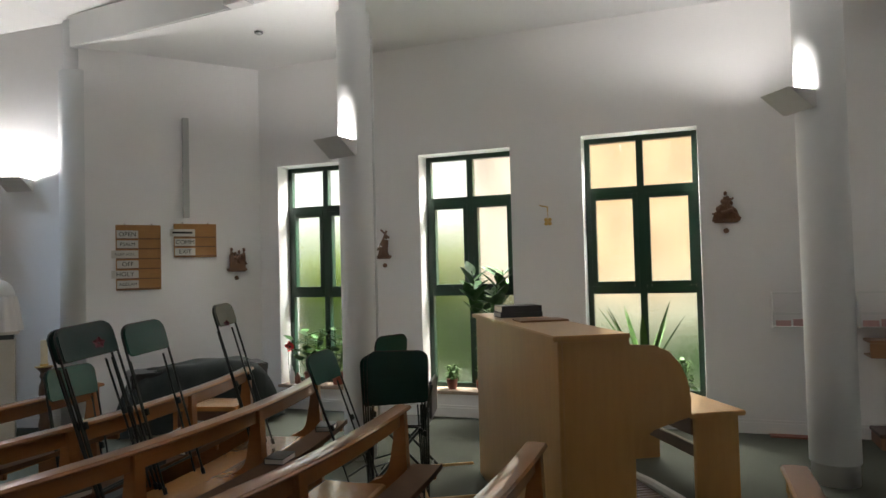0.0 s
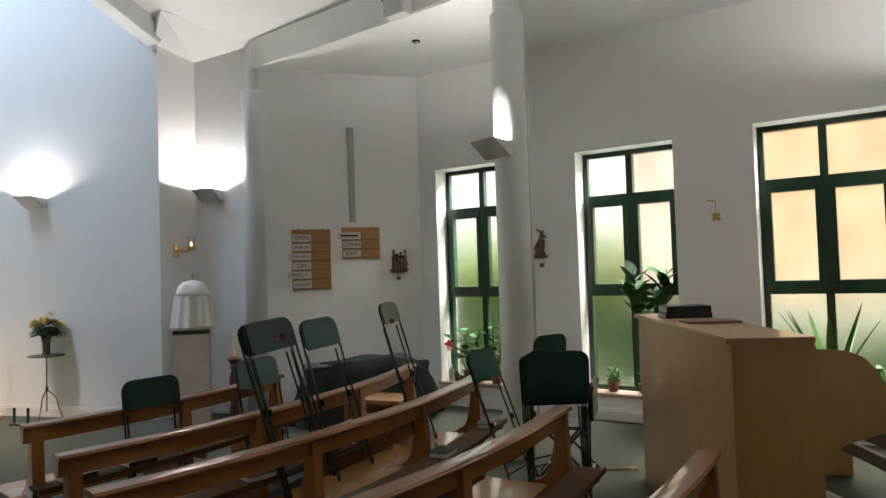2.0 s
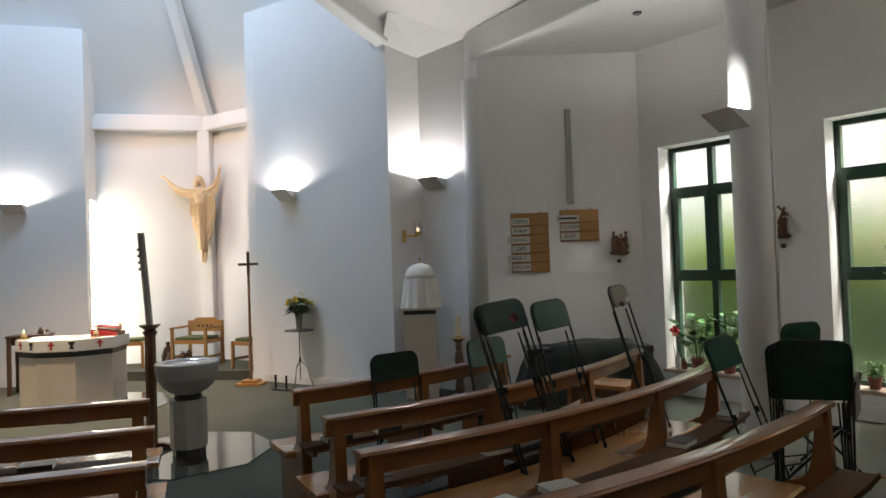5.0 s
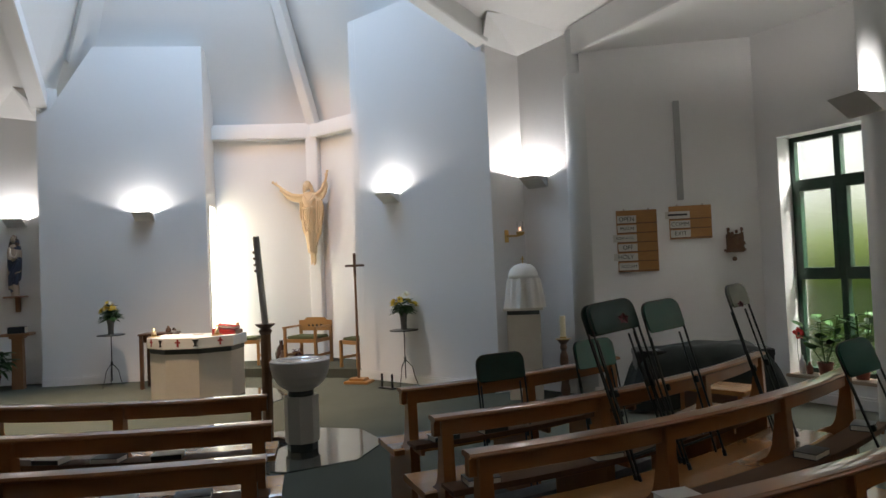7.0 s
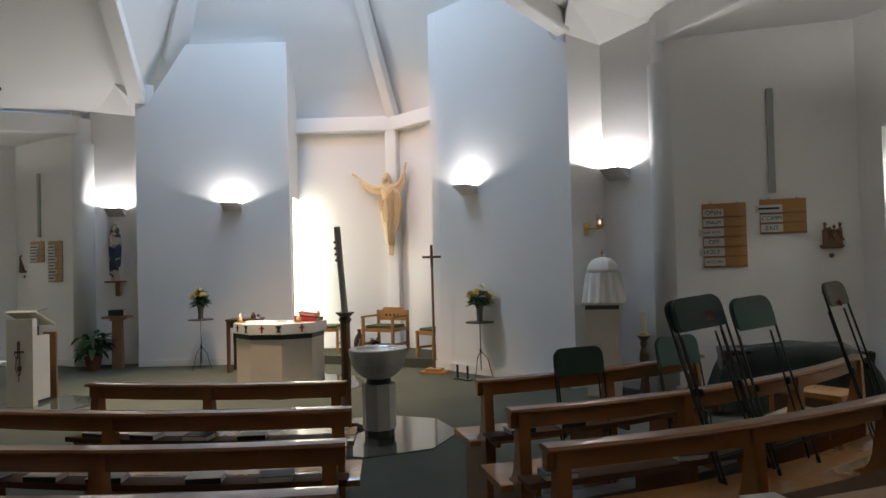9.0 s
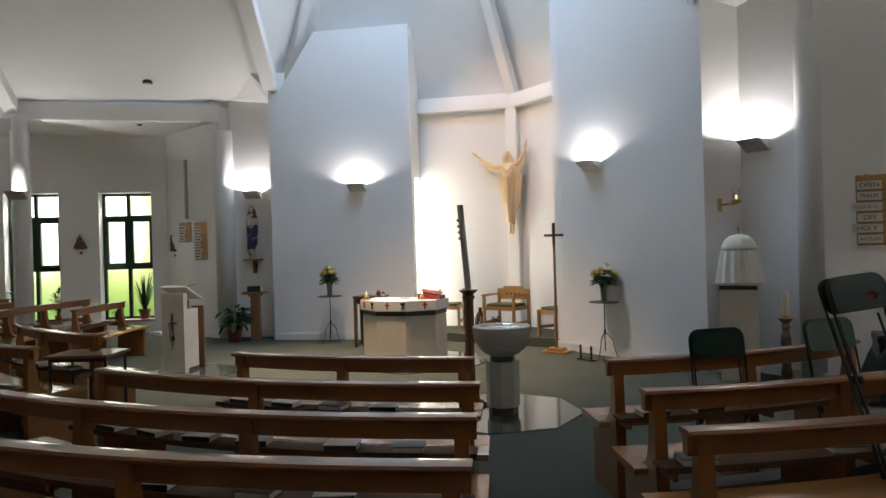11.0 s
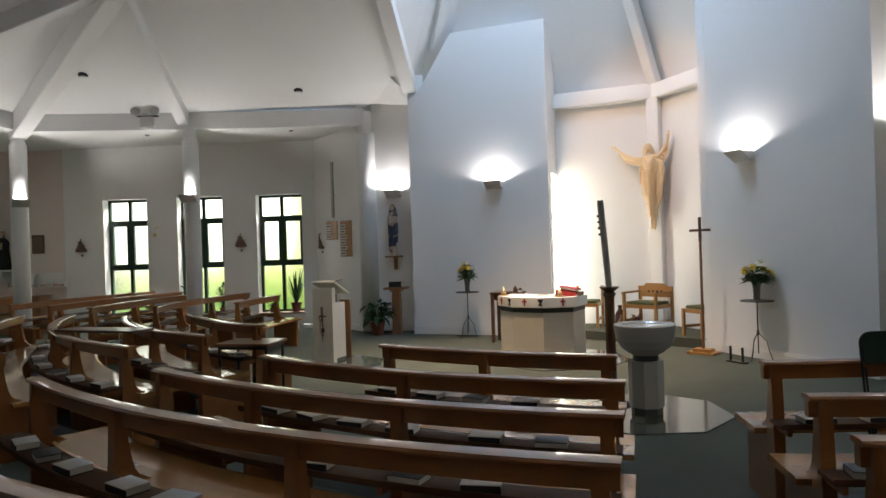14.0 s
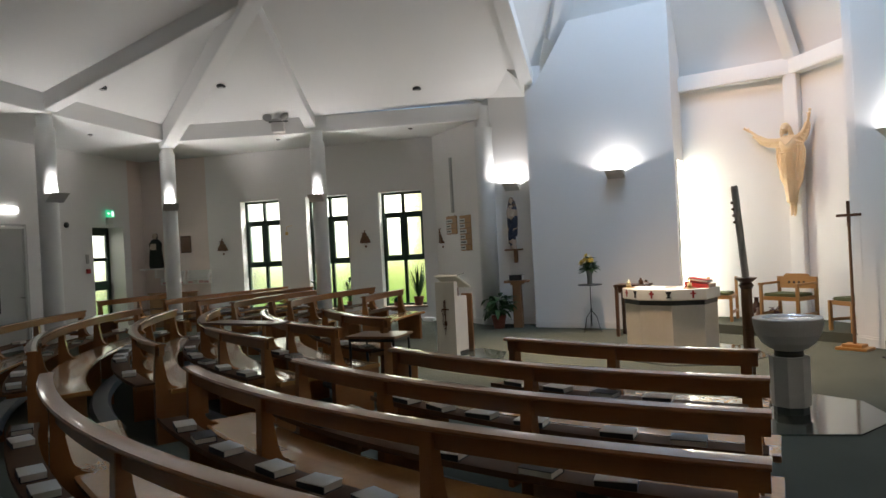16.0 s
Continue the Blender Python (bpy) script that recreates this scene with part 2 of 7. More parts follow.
# ---- walls ----
WINS = {1: [(0.26, 1.32, 0.28, 2.93), (2.12, 3.18, 0.28, 2.92), (3.94, 5.07, 0.28, 2.97)],
        -1: [(0.31, 1.33, 0.28, 2.90), (2.09, 3.12, 0.28, 2.91), (3.80, 4.80, 0.28, 2.91)]}
DOOR_LINE = (CORNER, (CORNER[0] - 0.676 * 11.8, CORNER[1] - 0.737 * 11.8))
for side, tag in ((1, "east"), (-1, "west")):
    P = lambda p: mirrored(p, side)
    pink_from = tuple(Vector(BOARD_1).lerp(Vector(CORNER), 0.985 if side > 0 else 0.762))
    bm = wall_mesh(bmesh.new(), P(pink_from), P(CORNER), 0, CEIL_Z[side], 0.40, out=side)
    structure(f"wall_corner_{tag}", bm, PINK, "dusty pink painted corner wall behind the racks")
    bm = wall_mesh(bmesh.new(), P(BOARD_1), P(pink_from), 0, CEIL_Z[side], 0.40, WINS[side], out=side)
    structure(f"wall_window_{tag}", bm, WHITE, "white painted wall with three tall window openings")
    bm = wall_mesh(bmesh.new(), P(BOARD_0), P(BOARD_1), 0, 4.75, 0.35, out=side)
    structure(f"wall_board_{tag}", bm, WHITE, "white painted wall carrying the hymn boards")
    bm = wall_mesh(bmesh.new(), P(NICHE), P(NICHE_END), 0, 4.85, 0.3, out=side)
    wall_mesh(bm, P(PANEL[1]), P(NICHE), 0, 4.85, 0.3, out=side)
    structure(f"wall_niche_{tag}", bm, WHITE, "white painted niche walls beside the tall sanctuary screen")
    bm = wall_mesh(bmesh.new(), P((1.34, 1.73)), P((1.66, 2.44)), 0, 5.51, 0.15, [(0.27, 0.74, 0.14, 2.86)], out=-side)
    structure(f"wall_return_{tag}", bm, WHITE, "narrow white return wall with a tall slit window")
    bm = wall_mesh(bmesh.new(), P(APEX), P(RECESS_END), 0, 4.35, 0.3, out=side)
    structure(f"wall_recess_{tag}", bm, WHITE, "white back wall of the sanctuary recess")
    # the tall screen: flat top, then cut down to the outer edge
    a, b = Vector(P(PANEL[0])), Vector(P(PANEL[1]))
    ln = (b - a).length
    m = Matrix.Translation((a.x, a.y, 0)) @ Matrix.Rotation(math.atan2(b.y - a.y, b.x - a.x), 4, "Z") @ Matrix.Translation((0, 0.125 * side, 0))
    bm = extrude_outline(bmesh.new(), [(0, 0), (ln, 0), (ln, 4.38), (ln - 0.06, 4.42), (ln - 0.21, 4.49), (ln * 0.66, 5.51), (0, 5.51)], 0.25, m)
    structure(f"wall_screen_{tag}", bm, WHITE, "tall white sanctuary screen wall with a sloping shoulder")
    holes = [] if side > 0 else [(0.24, 1.26, 0, 2.45), (3.05, 3.95, 0, 2.45)]
    door_from = (DOOR_LINE[0][0] - 0.676 * 0.5, DOOR_LINE[0][1] - 0.737 * 0.5)
    bm = wall_mesh(bmesh.new(), P(DOOR_LINE[0]), P(door_from), 0, CEIL_Z[side], 0.3, out=side)
    structure(f"wall_corner_return_{tag}", bm, PINK, "dusty pink painted corner wall beside the door")
    bm = wall_mesh(bmesh.new(), P(door_from), P(DOOR_LINE[1]), 0, CEIL_Z[side], 0.3 if side > 0 else 0.5, holes, out=side)
    structure(f"wall_door_{tag}", bm, WHITE, "white painted back wall of the nave")
bm = wall_mesh(bmesh.new(), DOOR_LINE[1], mirrored(DOOR_LINE[1], -1), 0, 7.2, 0.3)
structure("wall_back", bm, WHITE, "white painted wall behind the pews")

# ---- ceilings: a pyramid on a diamond of beams, low flat ceilings outside it, a higher part over the sanctuary ----
RIDGE = (0.0, -4.0, 7.15)
TOWER = (0.0, -0.47, 10.17)
BACK_R = (0.0, -13.6, 4.34)
for side, tag in ((1, "east"), (-1, "west")):
    P = lambda p: mirrored(p, side)
    z, low = RING_TOP[side], CEIL_Z[side]
    COL_C, COL_D = COL_CS[side], COL_DS[side]
    bm = slab(bmesh.new(), [P((*HALF, max(z, 4.44))), P((*COL_C, z)), RIDGE, P((*KNEE, 4.76))], 0.12)
    structure(f"ceiling_front_{tag}", bm, CEIL, "white sloping ceiling between the roof beams")
    bm = slab(bmesh.new(), [P((5.05, 0.52, 4.53)), P((3.86, 0.36, 4.80)), P((4.12, 1.06, 4.375))], 0.12)
    slab(bm, [P((3.86, 0.36, 4.80)), P((3.68, 0.72, 4.44)), P((4.12, 1.06, 4.375))], 0.12)
    structure(f"ceiling_niche_{tag}", bm, CEIL, "white sloping ceiling over the niche")
    bm = slab(bmesh.new(), [P((*COL_C, z)), P((*COL_D, z)), RIDGE], 0.12)
    slab(bm, [P((*COL_D, z)), P((4.6, -9.3, z)), RIDGE], 0.12)
    slab(bm, [P((4.6, -9.3, z)), BACK_R, RIDGE], 0.12)
    structure(f"ceiling_rear_{tag}", bm, CEIL, "white sloping ceiling between the roof beams")
    bm = slab(bmesh.new(), [P((*HALF, low)), P((BOARD_1[0] + 0.3, BOARD_1[1] + 0.3, low)), P((CORNER[0] + 0.3, CORNER[1], low)), P((*COL_C, low)), P((*COL_A, low))], 0.15)
    slab(bm, [P((*COL_C, low)), P((CORNER[0] + 0.3, CORNER[1], low)), P((*DOOR_LINE[1], low)), P((*COL_D, low))], 0.15)
    slab(bm, [P((*COL_D, low)), P((*DOOR_LINE[1], low)), (0, -13.6, low), P((4.6, -9.3, low))], 0.15)
    structure(f"ceiling_aisle_{tag}", bm, CEIL, "low white ceiling along the windows")
    corners = [RIDGE, P((*KNEE, 4.76)), P((4.10, 1.25, 4.46)), P((3.9, 1.75, 4.38)), (0, 3.30, 4.38)]
    for p, q in zip(corners, corners[1:]):
        structure(f"ceiling_sanctuary_{tag}", slab(bmesh.new(), [p, q, TOWER], 0.12), CEIL, "steep white ceiling rising over the sanctuary")


def beam(name, a, b, w, h, label):
    """A plastered beam whose underside runs from a to b."""
    a, b = Vector(a), Vector(b)
    d = (b - a)
    m = Matrix.Translation(a) @ d.to_track_quat("X", "Z").to_matrix().to_4x4()
    bm = box(bmesh.new(), 0, d.length, -w / 2, w / 2, 0, h, 0.012, m)
    return structure(name, bm, CEIL, label)


for side, tag in ((1, "east"), (-1, "west")):
    P = lambda p: mirrored(p, side)
    COL_C, COL_D = COL_CS[side], COL_DS[side]
    ring = [HALF, COL_A, COL_C, COL_D, (4.6, -9.3)]
    low, high = RING_LOW[side], RING_TOP[side]
    for p, q in zip(ring, ring[1:]):
        beam(f"beam_ring_{tag}", P((*p, low)), P((*q, low)), 0.26, high - low + 0.05, "white plastered ring beam on the columns")
    hip = Vector(P((*COL_C, high))).lerp(Vector(RIDGE), 0.5)
    for p, q, w, h in ((COL_A, hip, 0.22, 0.26), (COL_D, hip, 0.26, 0.30), (COL_C, Vector(RIDGE), 0.28, 0.46)):
        beam(f"beam_rafter_{tag}", P((*p, high + 0.02 - h)), (q[0], q[1], q[2] + 0.02 - h), w, h, "white plastered sloping roof beam")
    beam(f"beam_rafter_{tag}", P((*KNEE, 4.50)), (0, -4.0, 6.93), 0.24, 0.26, "white plastered sloping roof beam")
    beam(f"beam_rafter_{tag}", P((3.3, 1.02, 5.25)), (0, -0.47, 10.0), 0.14, 0.2, "white plastered sloping roof beam")
    beam(f"beam_recess_{tag}", (0, 3.05, 4.05), P((3.9, 1.43, 4.05)), 0.22, 0.24, "white plastered beam over the recess wall")
beam("beam_sanctuary", (0, 3.06, 4.12), (TOWER[0], TOWER[1], TOWER[2] - 0.15), 0.17, 0.22, "white plastered beam rising from the recess corner")
bm = box(bmesh.new(), -0.11, 0.11, 2.93, 3.1, 0.14, 4.1, 0.01)
structure("wall_recess_pier", bm, WHITE, "slim white pier in the recess corner")

# ---- pews ----
PEW_H = 0.87


def pew(cx, r, a0, a1, label, group):
    """A bent pine pew round (cx, 0): a0 to a1 are degrees, clockwise from straight back; the rail lies at radius r."""
    a0, a1 = min(a0, a1), max(a0, a1)
    at = lambda rad, deg, z=0.0: (rad * math.sin(radians(deg)), -rad * math.cos(radians(deg)), z)
    top = thing("pew", pose(cx, 0, 0), label, "pew", group)
    n = max(6, int((a1 - a0) / 2.0))
    arc = lambda rad, z, e=0.0: [at(rad, a0 + e + (a1 - a0 - 2 * e) * i / n, z) for i in range(n + 1)]
    inset = lambda metres: math.degrees(metres / r)
    # a board on edge under a wider rounded cap; out is towards the back of the pew
    z = PEW_H
    part("back_rail", sweep(bmesh.new(), arc(r, z - 0.104, inset(0.006)), [(-0.032, 0.003), (-0.029, 0), (0.009, 0), (0.012, 0.003), (0.012, 0.080), (-0.032, 0.080)]), PINE, top)
    part("rail_cap", sweep(bmesh.new(), arc(r, z - 0.024), [(-0.044, 0), (0.044, 0), (0.049, 0.006), (0.049, 0.012), (0.044, 0.0175)] + [(0.042 - 0.007 * i, 0.0245 - 1.5 * (0.042 - 0.007 * i) ** 2) for i in range(13)] + [(-0.044, 0.0175), (-0.049, 0.012), (-0.049, 0.006)]), PINE, top)
    short = inset(0.15 if group.startswith("organ") else -0.035)
    seat_line = [at(r - 0.25, a0 - inset(0.035) + (a1 - a0 + inset(0.035) - short) * i / n, 0.432) for i in range(n + 1)]
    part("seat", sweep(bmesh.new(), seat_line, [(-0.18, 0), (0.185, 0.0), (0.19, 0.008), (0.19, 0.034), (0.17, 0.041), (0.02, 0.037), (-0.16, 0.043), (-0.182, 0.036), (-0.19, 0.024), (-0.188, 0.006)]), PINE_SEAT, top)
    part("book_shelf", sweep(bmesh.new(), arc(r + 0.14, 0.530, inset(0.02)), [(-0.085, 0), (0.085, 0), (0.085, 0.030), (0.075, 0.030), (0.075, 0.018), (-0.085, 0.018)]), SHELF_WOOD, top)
    length = radians(a1 - a0) * r
    posts = max(2, round(length / 1.15) + 1)
    e = inset(0.07)
    for i in range(posts):
        deg = a0 + e + (a1 - a0 - 2 * e) * i / (posts - 1)
        x, y, _ = at(r, deg)
        m = Matrix.Translation((x, y, 0)) @ Matrix.Rotation(radians(deg - 90), 4, "Z")
        curve = [(-0.052 - 0.105 * (1 - math.cos(radians(q))) , 0.575 - 0.105 * math.sin(radians(q))) for q in (0, 20, 40, 60, 80, 90)]
        prof = [(-0.40, 0), (0.052, 0), (0.052, 0.42), (0.044, 0.58), (0.034, z - 0.026), (-0.024, z - 0.026), (-0.030, 0.70)] + curve + [(-0.20, 0.431), (-0.40, 0.431)]
        part("upright", extrude_outline(bmesh.new(), prof, 0.062, m, 0.004), PINE, top)
        part("shelf_bearer", box(bmesh.new(), 0.045, 0.20, -0.014, 0.014, 0.485, 0.530, 0.003, m), PINE, top)
    return top


def kneeler(cx, r, a0, a1):
    at = lambda rad, deg, z=0.0: (cx + rad * math.sin(radians(deg)), -rad * math.cos(radians(deg)), z)
    top = thing("kneeler", pose(0, 0, 0), "grey padded kneeler bar standing behind a pew", "kneeler", "kneelers behind the pews")
    n = max(4, int(abs(a1 - a0) / 3))
    part("pad", sweep(bmesh.new(), [at(r, a0 + (a1 - a0) * i / n, 0.13) for i in range(n + 1)], [(-0.09, 0), (0.09, 0), (0.10, 0.03), (0.07, 0.065), (-0.07, 0.065), (-0.10, 0.03)]), VINYL, top, "grey padded vinyl")
    for f in (0.08, 0.5, 0.92):
        deg = a0 + (a1 - a0) * f
        x, y, _ = at(r, deg)
        m = Matrix.Translation((x, y, 0)) @ Matrix.Rotation(radians(deg - 90), 4, "Z")
        part("foot", box(bmesh.new(), -0.09, 0.09, -0.02, 0.02, 0, 0.13, 0.004, m), PINE, top)
    return top


VINYL = material("grey_vinyl", (0.06, 0.062, 0.065), 0.45, grain=0.3, grain_scale=90, bump=0.1, bump_scale=150)
PEWS = [  # centre x, radius, from, to, group
    (1.15, 4.56, 28.0, 5.5, "middle"), (1.15, 5.38, 28.8, 1.5, "middle"), (1.15, 6.06, 28.85, 0.0, "middle"), (1.15, 6.69, 28.85, -3.0, "middle"), (1.15, 7.53, 28.4, -7.0, "middle"),
    (1.15, 4.79, 37.8, 61.0, "organ"), (1.15, 5.66, 36.8, 68.4, "organ"), (1.15, 6.35, 36.0, 63.0, "organ"), (1.15, 7.21, 35.8, 54.5, "organ"), (1.15, 8.05, 35.9, 49.4, "organ"), (1.15, 9.03, 39.0, 48.6, "organ"),
    (-1.15, 4.36, 7.5, -19, "west"), (-1.15, 5.12, 10.0, -24, "west"), (-1.15, 5.86, 10.0, -31, "west"), (-1.15, 6.58, 4.5, -34, "west"), (-1.15, 7.47, -0.6, -40, "west"), (-1.15, 8.4, -8, -40, "west"),
    (-1.15, 3.92, -43, -66, "far"), (-1.15, 5.05, -40, -73, "far"), (-1.15, 6.1, -43, -67.5, "far"), (-1.15, 7.15, -49, -75, "far"), (-1.15, 8.2, -52.5, -76, "far"), (-1.15, 10.0, -54, -66, "far"),
]
for cx, r, a0, a1, g in PEWS:
    pew(cx, r, a0, a1, "curved honey-coloured pine pew with a narrow rail back", f"{g} block of pews")

# ---- columns ----
for side, tag in ((1, "east"), (-1, "west")):
    low = RING_LOW[side]
    for i, p in enumerate((COL_AS[side], COL_CS[side], COL_DS[side])):
        r = 0.17 if (side, i) == (1, 1) else 0.15
        bm = lathe(bmesh.new(), [(r - 0.014, 0), (r - 0.014, 0.15), (r - 0.004, 0.153), (r, 0.16), (r, 2.0), (r, 3.1), (r, low - 0.22), (r - 0.03, low - 0.21), (r - 0.03, low + 0.01)], 40)
        ob = tagged(part("column", bm, COLUMN, smooth=True), "round white painted column under the ring beam", "column", "columns of the nave", "structure")
        ob.location = (*mirrored(p, side), 0)
    bm = lathe(bmesh.new(), [(0.19, 0), (0.19, 3.90), (0.185, 3.91), (0.14, 3.912), (0.14, RING_TOP[side])], 40)
    ob = tagged(part("column_engaged", bm, COLUMN, smooth=True), "white column built into the end of the niche wall", "column", kind="structure")
    ob.location = (*mirrored(HALF, side), 0)

# ---- more materials ----
LAMP_METAL = material("lamp_enamel", (0.62, 0.61, 0.60), 0.4, grain=0.1, stain=0.1, stain_scale=6)
STONE = material("cream_stone", (0.62, 0.56, 0.47), 0.6, grain=0.25, grain_scale=30, stain=0.15, stain_scale=4, bump=0.1, bump_scale=60, tone=(0.40, 0.34, 0.27))
GREY_STONE = material("grey_stone", (0.48, 0.46, 0.42), 0.55, grain=0.3, grain_scale=70, stain=0.15, stain_scale=3, bump=0.08, bump_scale=90)
DARK_STONE = material("dark_slate", (0.035, 0.040, 0.038), 0.35, grain=0.3, grain_scale=60)
GRANITE = material("polished_granite", (0.075, 0.088, 0.08), 0.10, grain=0.5, grain_scale=120, stain=0.2, stain_scale=5, tone=(0.05, 0.06, 0.055), spec=0.5, coat=0.35)
STEEL = material("steel", (0.55, 0.55, 0.55), 0.2, 1.0)
BRASS = material("brass", (0.62, 0.42, 0.14), 0.28, 1.0, grain=0.2, grain_scale=30)
BLACK_IRON = material("black_iron", (0.012, 0.012, 0.013), 0.42, grain=0.2, grain_scale=60)
OAK = material("golden_oak", (0.46, 0.235, 0.075), 0.4, grain=0.6, grain_scale=3, stain=0.2, stain_scale=3, streak=(3, 3, 30), tone=(0.27, 0.12, 0.035), coat=0.2)
ORGAN_WOOD = material("beech_veneer", (0.54, 0.31, 0.108), 0.30, grain=0.85, grain_scale=2.4, stain=0.2, stain_scale=1.6, streak=(9, 9, 1.2), bump=0.02, tone=(0.36, 0.185, 0.055), coat=0.25)
TEAK = material("red_brown_wood", (0.33, 0.165, 0.078), 0.4, grain=0.5, grain_scale=4, streak=(3, 3, 30), stain=0.2, tone=(0.20, 0.088, 0.038), coat=0.2)
DARK_WOOD = material("dark_stained_wood", (0.10, 0.045, 0.022), 0.38, grain=0.5, grain_scale=4, streak=(3, 3, 30), stain=0.2, coat=0.2)
WALNUT = material("brown_wood", (0.22, 0.105, 0.045), 0.4, grain=0.5, grain_scale=4, streak=(3, 3, 30), stain=0.2, coat=0.2)
LINDEN = material("carved_limewood", (0.74, 0.56, 0.34), 0.45, grain=0.35, grain_scale=6, stain=0.15, stain_scale=5, bump=0.1, bump_scale=30, tone=(0.58, 0.39, 0.20))
CARVED = material("carved_brown_wood", (0.165, 0.08, 0.04), 0.42, grain=0.5, grain_scale=40, stain=0.3, stain_scale=20, bump=0.5, bump_scale=45, tone=(0.07, 0.028, 0.012))
CLOTH = material("white_cloth", (0.80, 0.78, 0.73), 0.85, grain=0.08, grain_scale=120, stain=0.05, bump=0.2, bump_scale=14)
VEIL = material("cream_veil", (0.78, 0.75, 0.70), 0.8, grain=0.08, grain_scale=90, stain=0.06)
RED = material("red_cloth", (0.36, 0.02, 0.02), 0.7, grain=0.2)
BLACK_CLOTH = material("dark_cover_cloth", (0.012, 0.016, 0.014), 0.8, grain=0.4, grain_scale=50, stain=0.3, stain_scale=3, bump=0.35, bump_scale=6, tone=(0.03, 0.034, 0.03), spec=0.25)
CHAIR_GREEN = material("green_vinyl", (0.030, 0.125, 0.092), 0.24, grain=0.25, grain_scale=70, stain=0.2, stain_scale=5, bump=0.08, bump_scale=120, per_object=0.6, tone=(0.010, 0.040, 0.034))
CHAIR_DARK = material("dark_green_vinyl", (0.012, 0.048, 0.040), 0.24, grain=0.25, grain_scale=70, stain=0.2, stain_scale=5, bump=0.08, bump_scale=120, tone=(0.006, 0.022, 0.02))
# pale colour paints the window's sheen onto one green chair's vinyl
CHAIR_SHEEN = material("sheen_pale_vinyl", (0.20, 0.21, 0.18), 0.22, grain=0.3, grain_scale=60, stain=0.3, stain_scale=8, tone=(0.10, 0.12, 0.10))
CHAIR_TUBE = material("chair_tube", (0.014, 0.020, 0.018), 0.3, 0.3)
WAX = material("cream_wax", (0.72, 0.62, 0.42), 0.5, grain=0.1, stain=0.1, stain_scale=15)
GREY_WAX = material("painted_candle", (0.50, 0.48, 0.45), 0.5, grain=0.3, grain_scale=30, stain=0.3, stain_scale=9, tone=(0.2, 0.2, 0.19))
CARD = material("white_card", (0.62, 0.60, 0.55), 0.7, grain=0.1, stain=0.1, stain_scale=12)
INK = material("black_ink", (0.015, 0.015, 0.015), 0.7)
PAGE = material("book_pages", (0.72, 0.69, 0.62), 0.8, grain=0.2, grain_scale=200)
BOOK_DARK = material("dark_book_cover", (0.016, 0.018, 0.022), 0.5, grain=0.2, grain_scale=60, per_object=0.4)
TERRACOTTA = material("terracotta", (0.24, 0.075, 0.045), 0.6, grain=0.2, stain=0.25, stain_scale=20)
SOIL = material("soil", (0.025, 0.018, 0.012), 0.95, grain=0.5, grain_scale=80)
PLASTIC_WHITE = material("white_plastic", (0.72, 0.72, 0.70), 0.35, stain=0.05)
GREY_PLASTIC = material("grey_trunking", (0.40, 0.40, 0.39), 0.4, stain=0.1)
BLACK_PLASTIC = material("black_plastic", (0.015, 0.015, 0.016), 0.35)


def leaf_material(name, color, tone):
    return material(name, color, 0.55, grain=0.5, grain_scale=9, stain=0.3, stain_scale=12, tone=tone, spec=0.3, per_object=0.2)


LEAF = leaf_material("dark_leaf", (0.030, 0.085, 0.020), (0.012, 0.04, 0.012))
RUBBER_LEAF = leaf_material("rubber_leaf", (0.035, 0.115, 0.018), (0.016, 0.055, 0.012))
LEAF_LIGHT = leaf_material("bright_leaf", (0.085, 0.19, 0.030), (0.03, 0.09, 0.016))

# obscured window glass: rippled, rough, clear
GLASS = bpy.data.materials.new("obscured_glass")
GLASS.use_nodes = True
gt = GLASS.node_tree
gp = gt.nodes["Principled BSDF"]
gp.inputs["Base Color"].default_value = (0.96, 0.98, 0.95, 1)
gp.inputs["Transmission Weight"].default_value = 1.0
gp.inputs["Roughness"].default_value = 0.24
gp.inputs["IOR"].default_value = 1.25
gn = gt.nodes.new("ShaderNodeTexNoise")
gn.inputs["Scale"].default_value, gn.inputs["Detail"].default_value = 42, 2
gm = gt.nodes.new("ShaderNodeMapping")
gm.inputs["Scale"].default_value = (1, 1, 2.6)
gg = gt.nodes.new("ShaderNodeNewGeometry")
gt.links.new(gg.outputs["Position"], gm.inputs["Vector"])
gt.links.new(gm.outputs["Vector"], gn.inputs["Vector"])
gb = gt.nodes.new("ShaderNodeBump")
gb.inputs["Strength"].default_value, gb.inputs["Distance"].default_value = 0.5, 0.02
gt.links.new(gn.outputs["Fac"], gb.inputs["Height"])
gt.links.new(gb.outputs["Normal"], gp.inputs["Normal"])


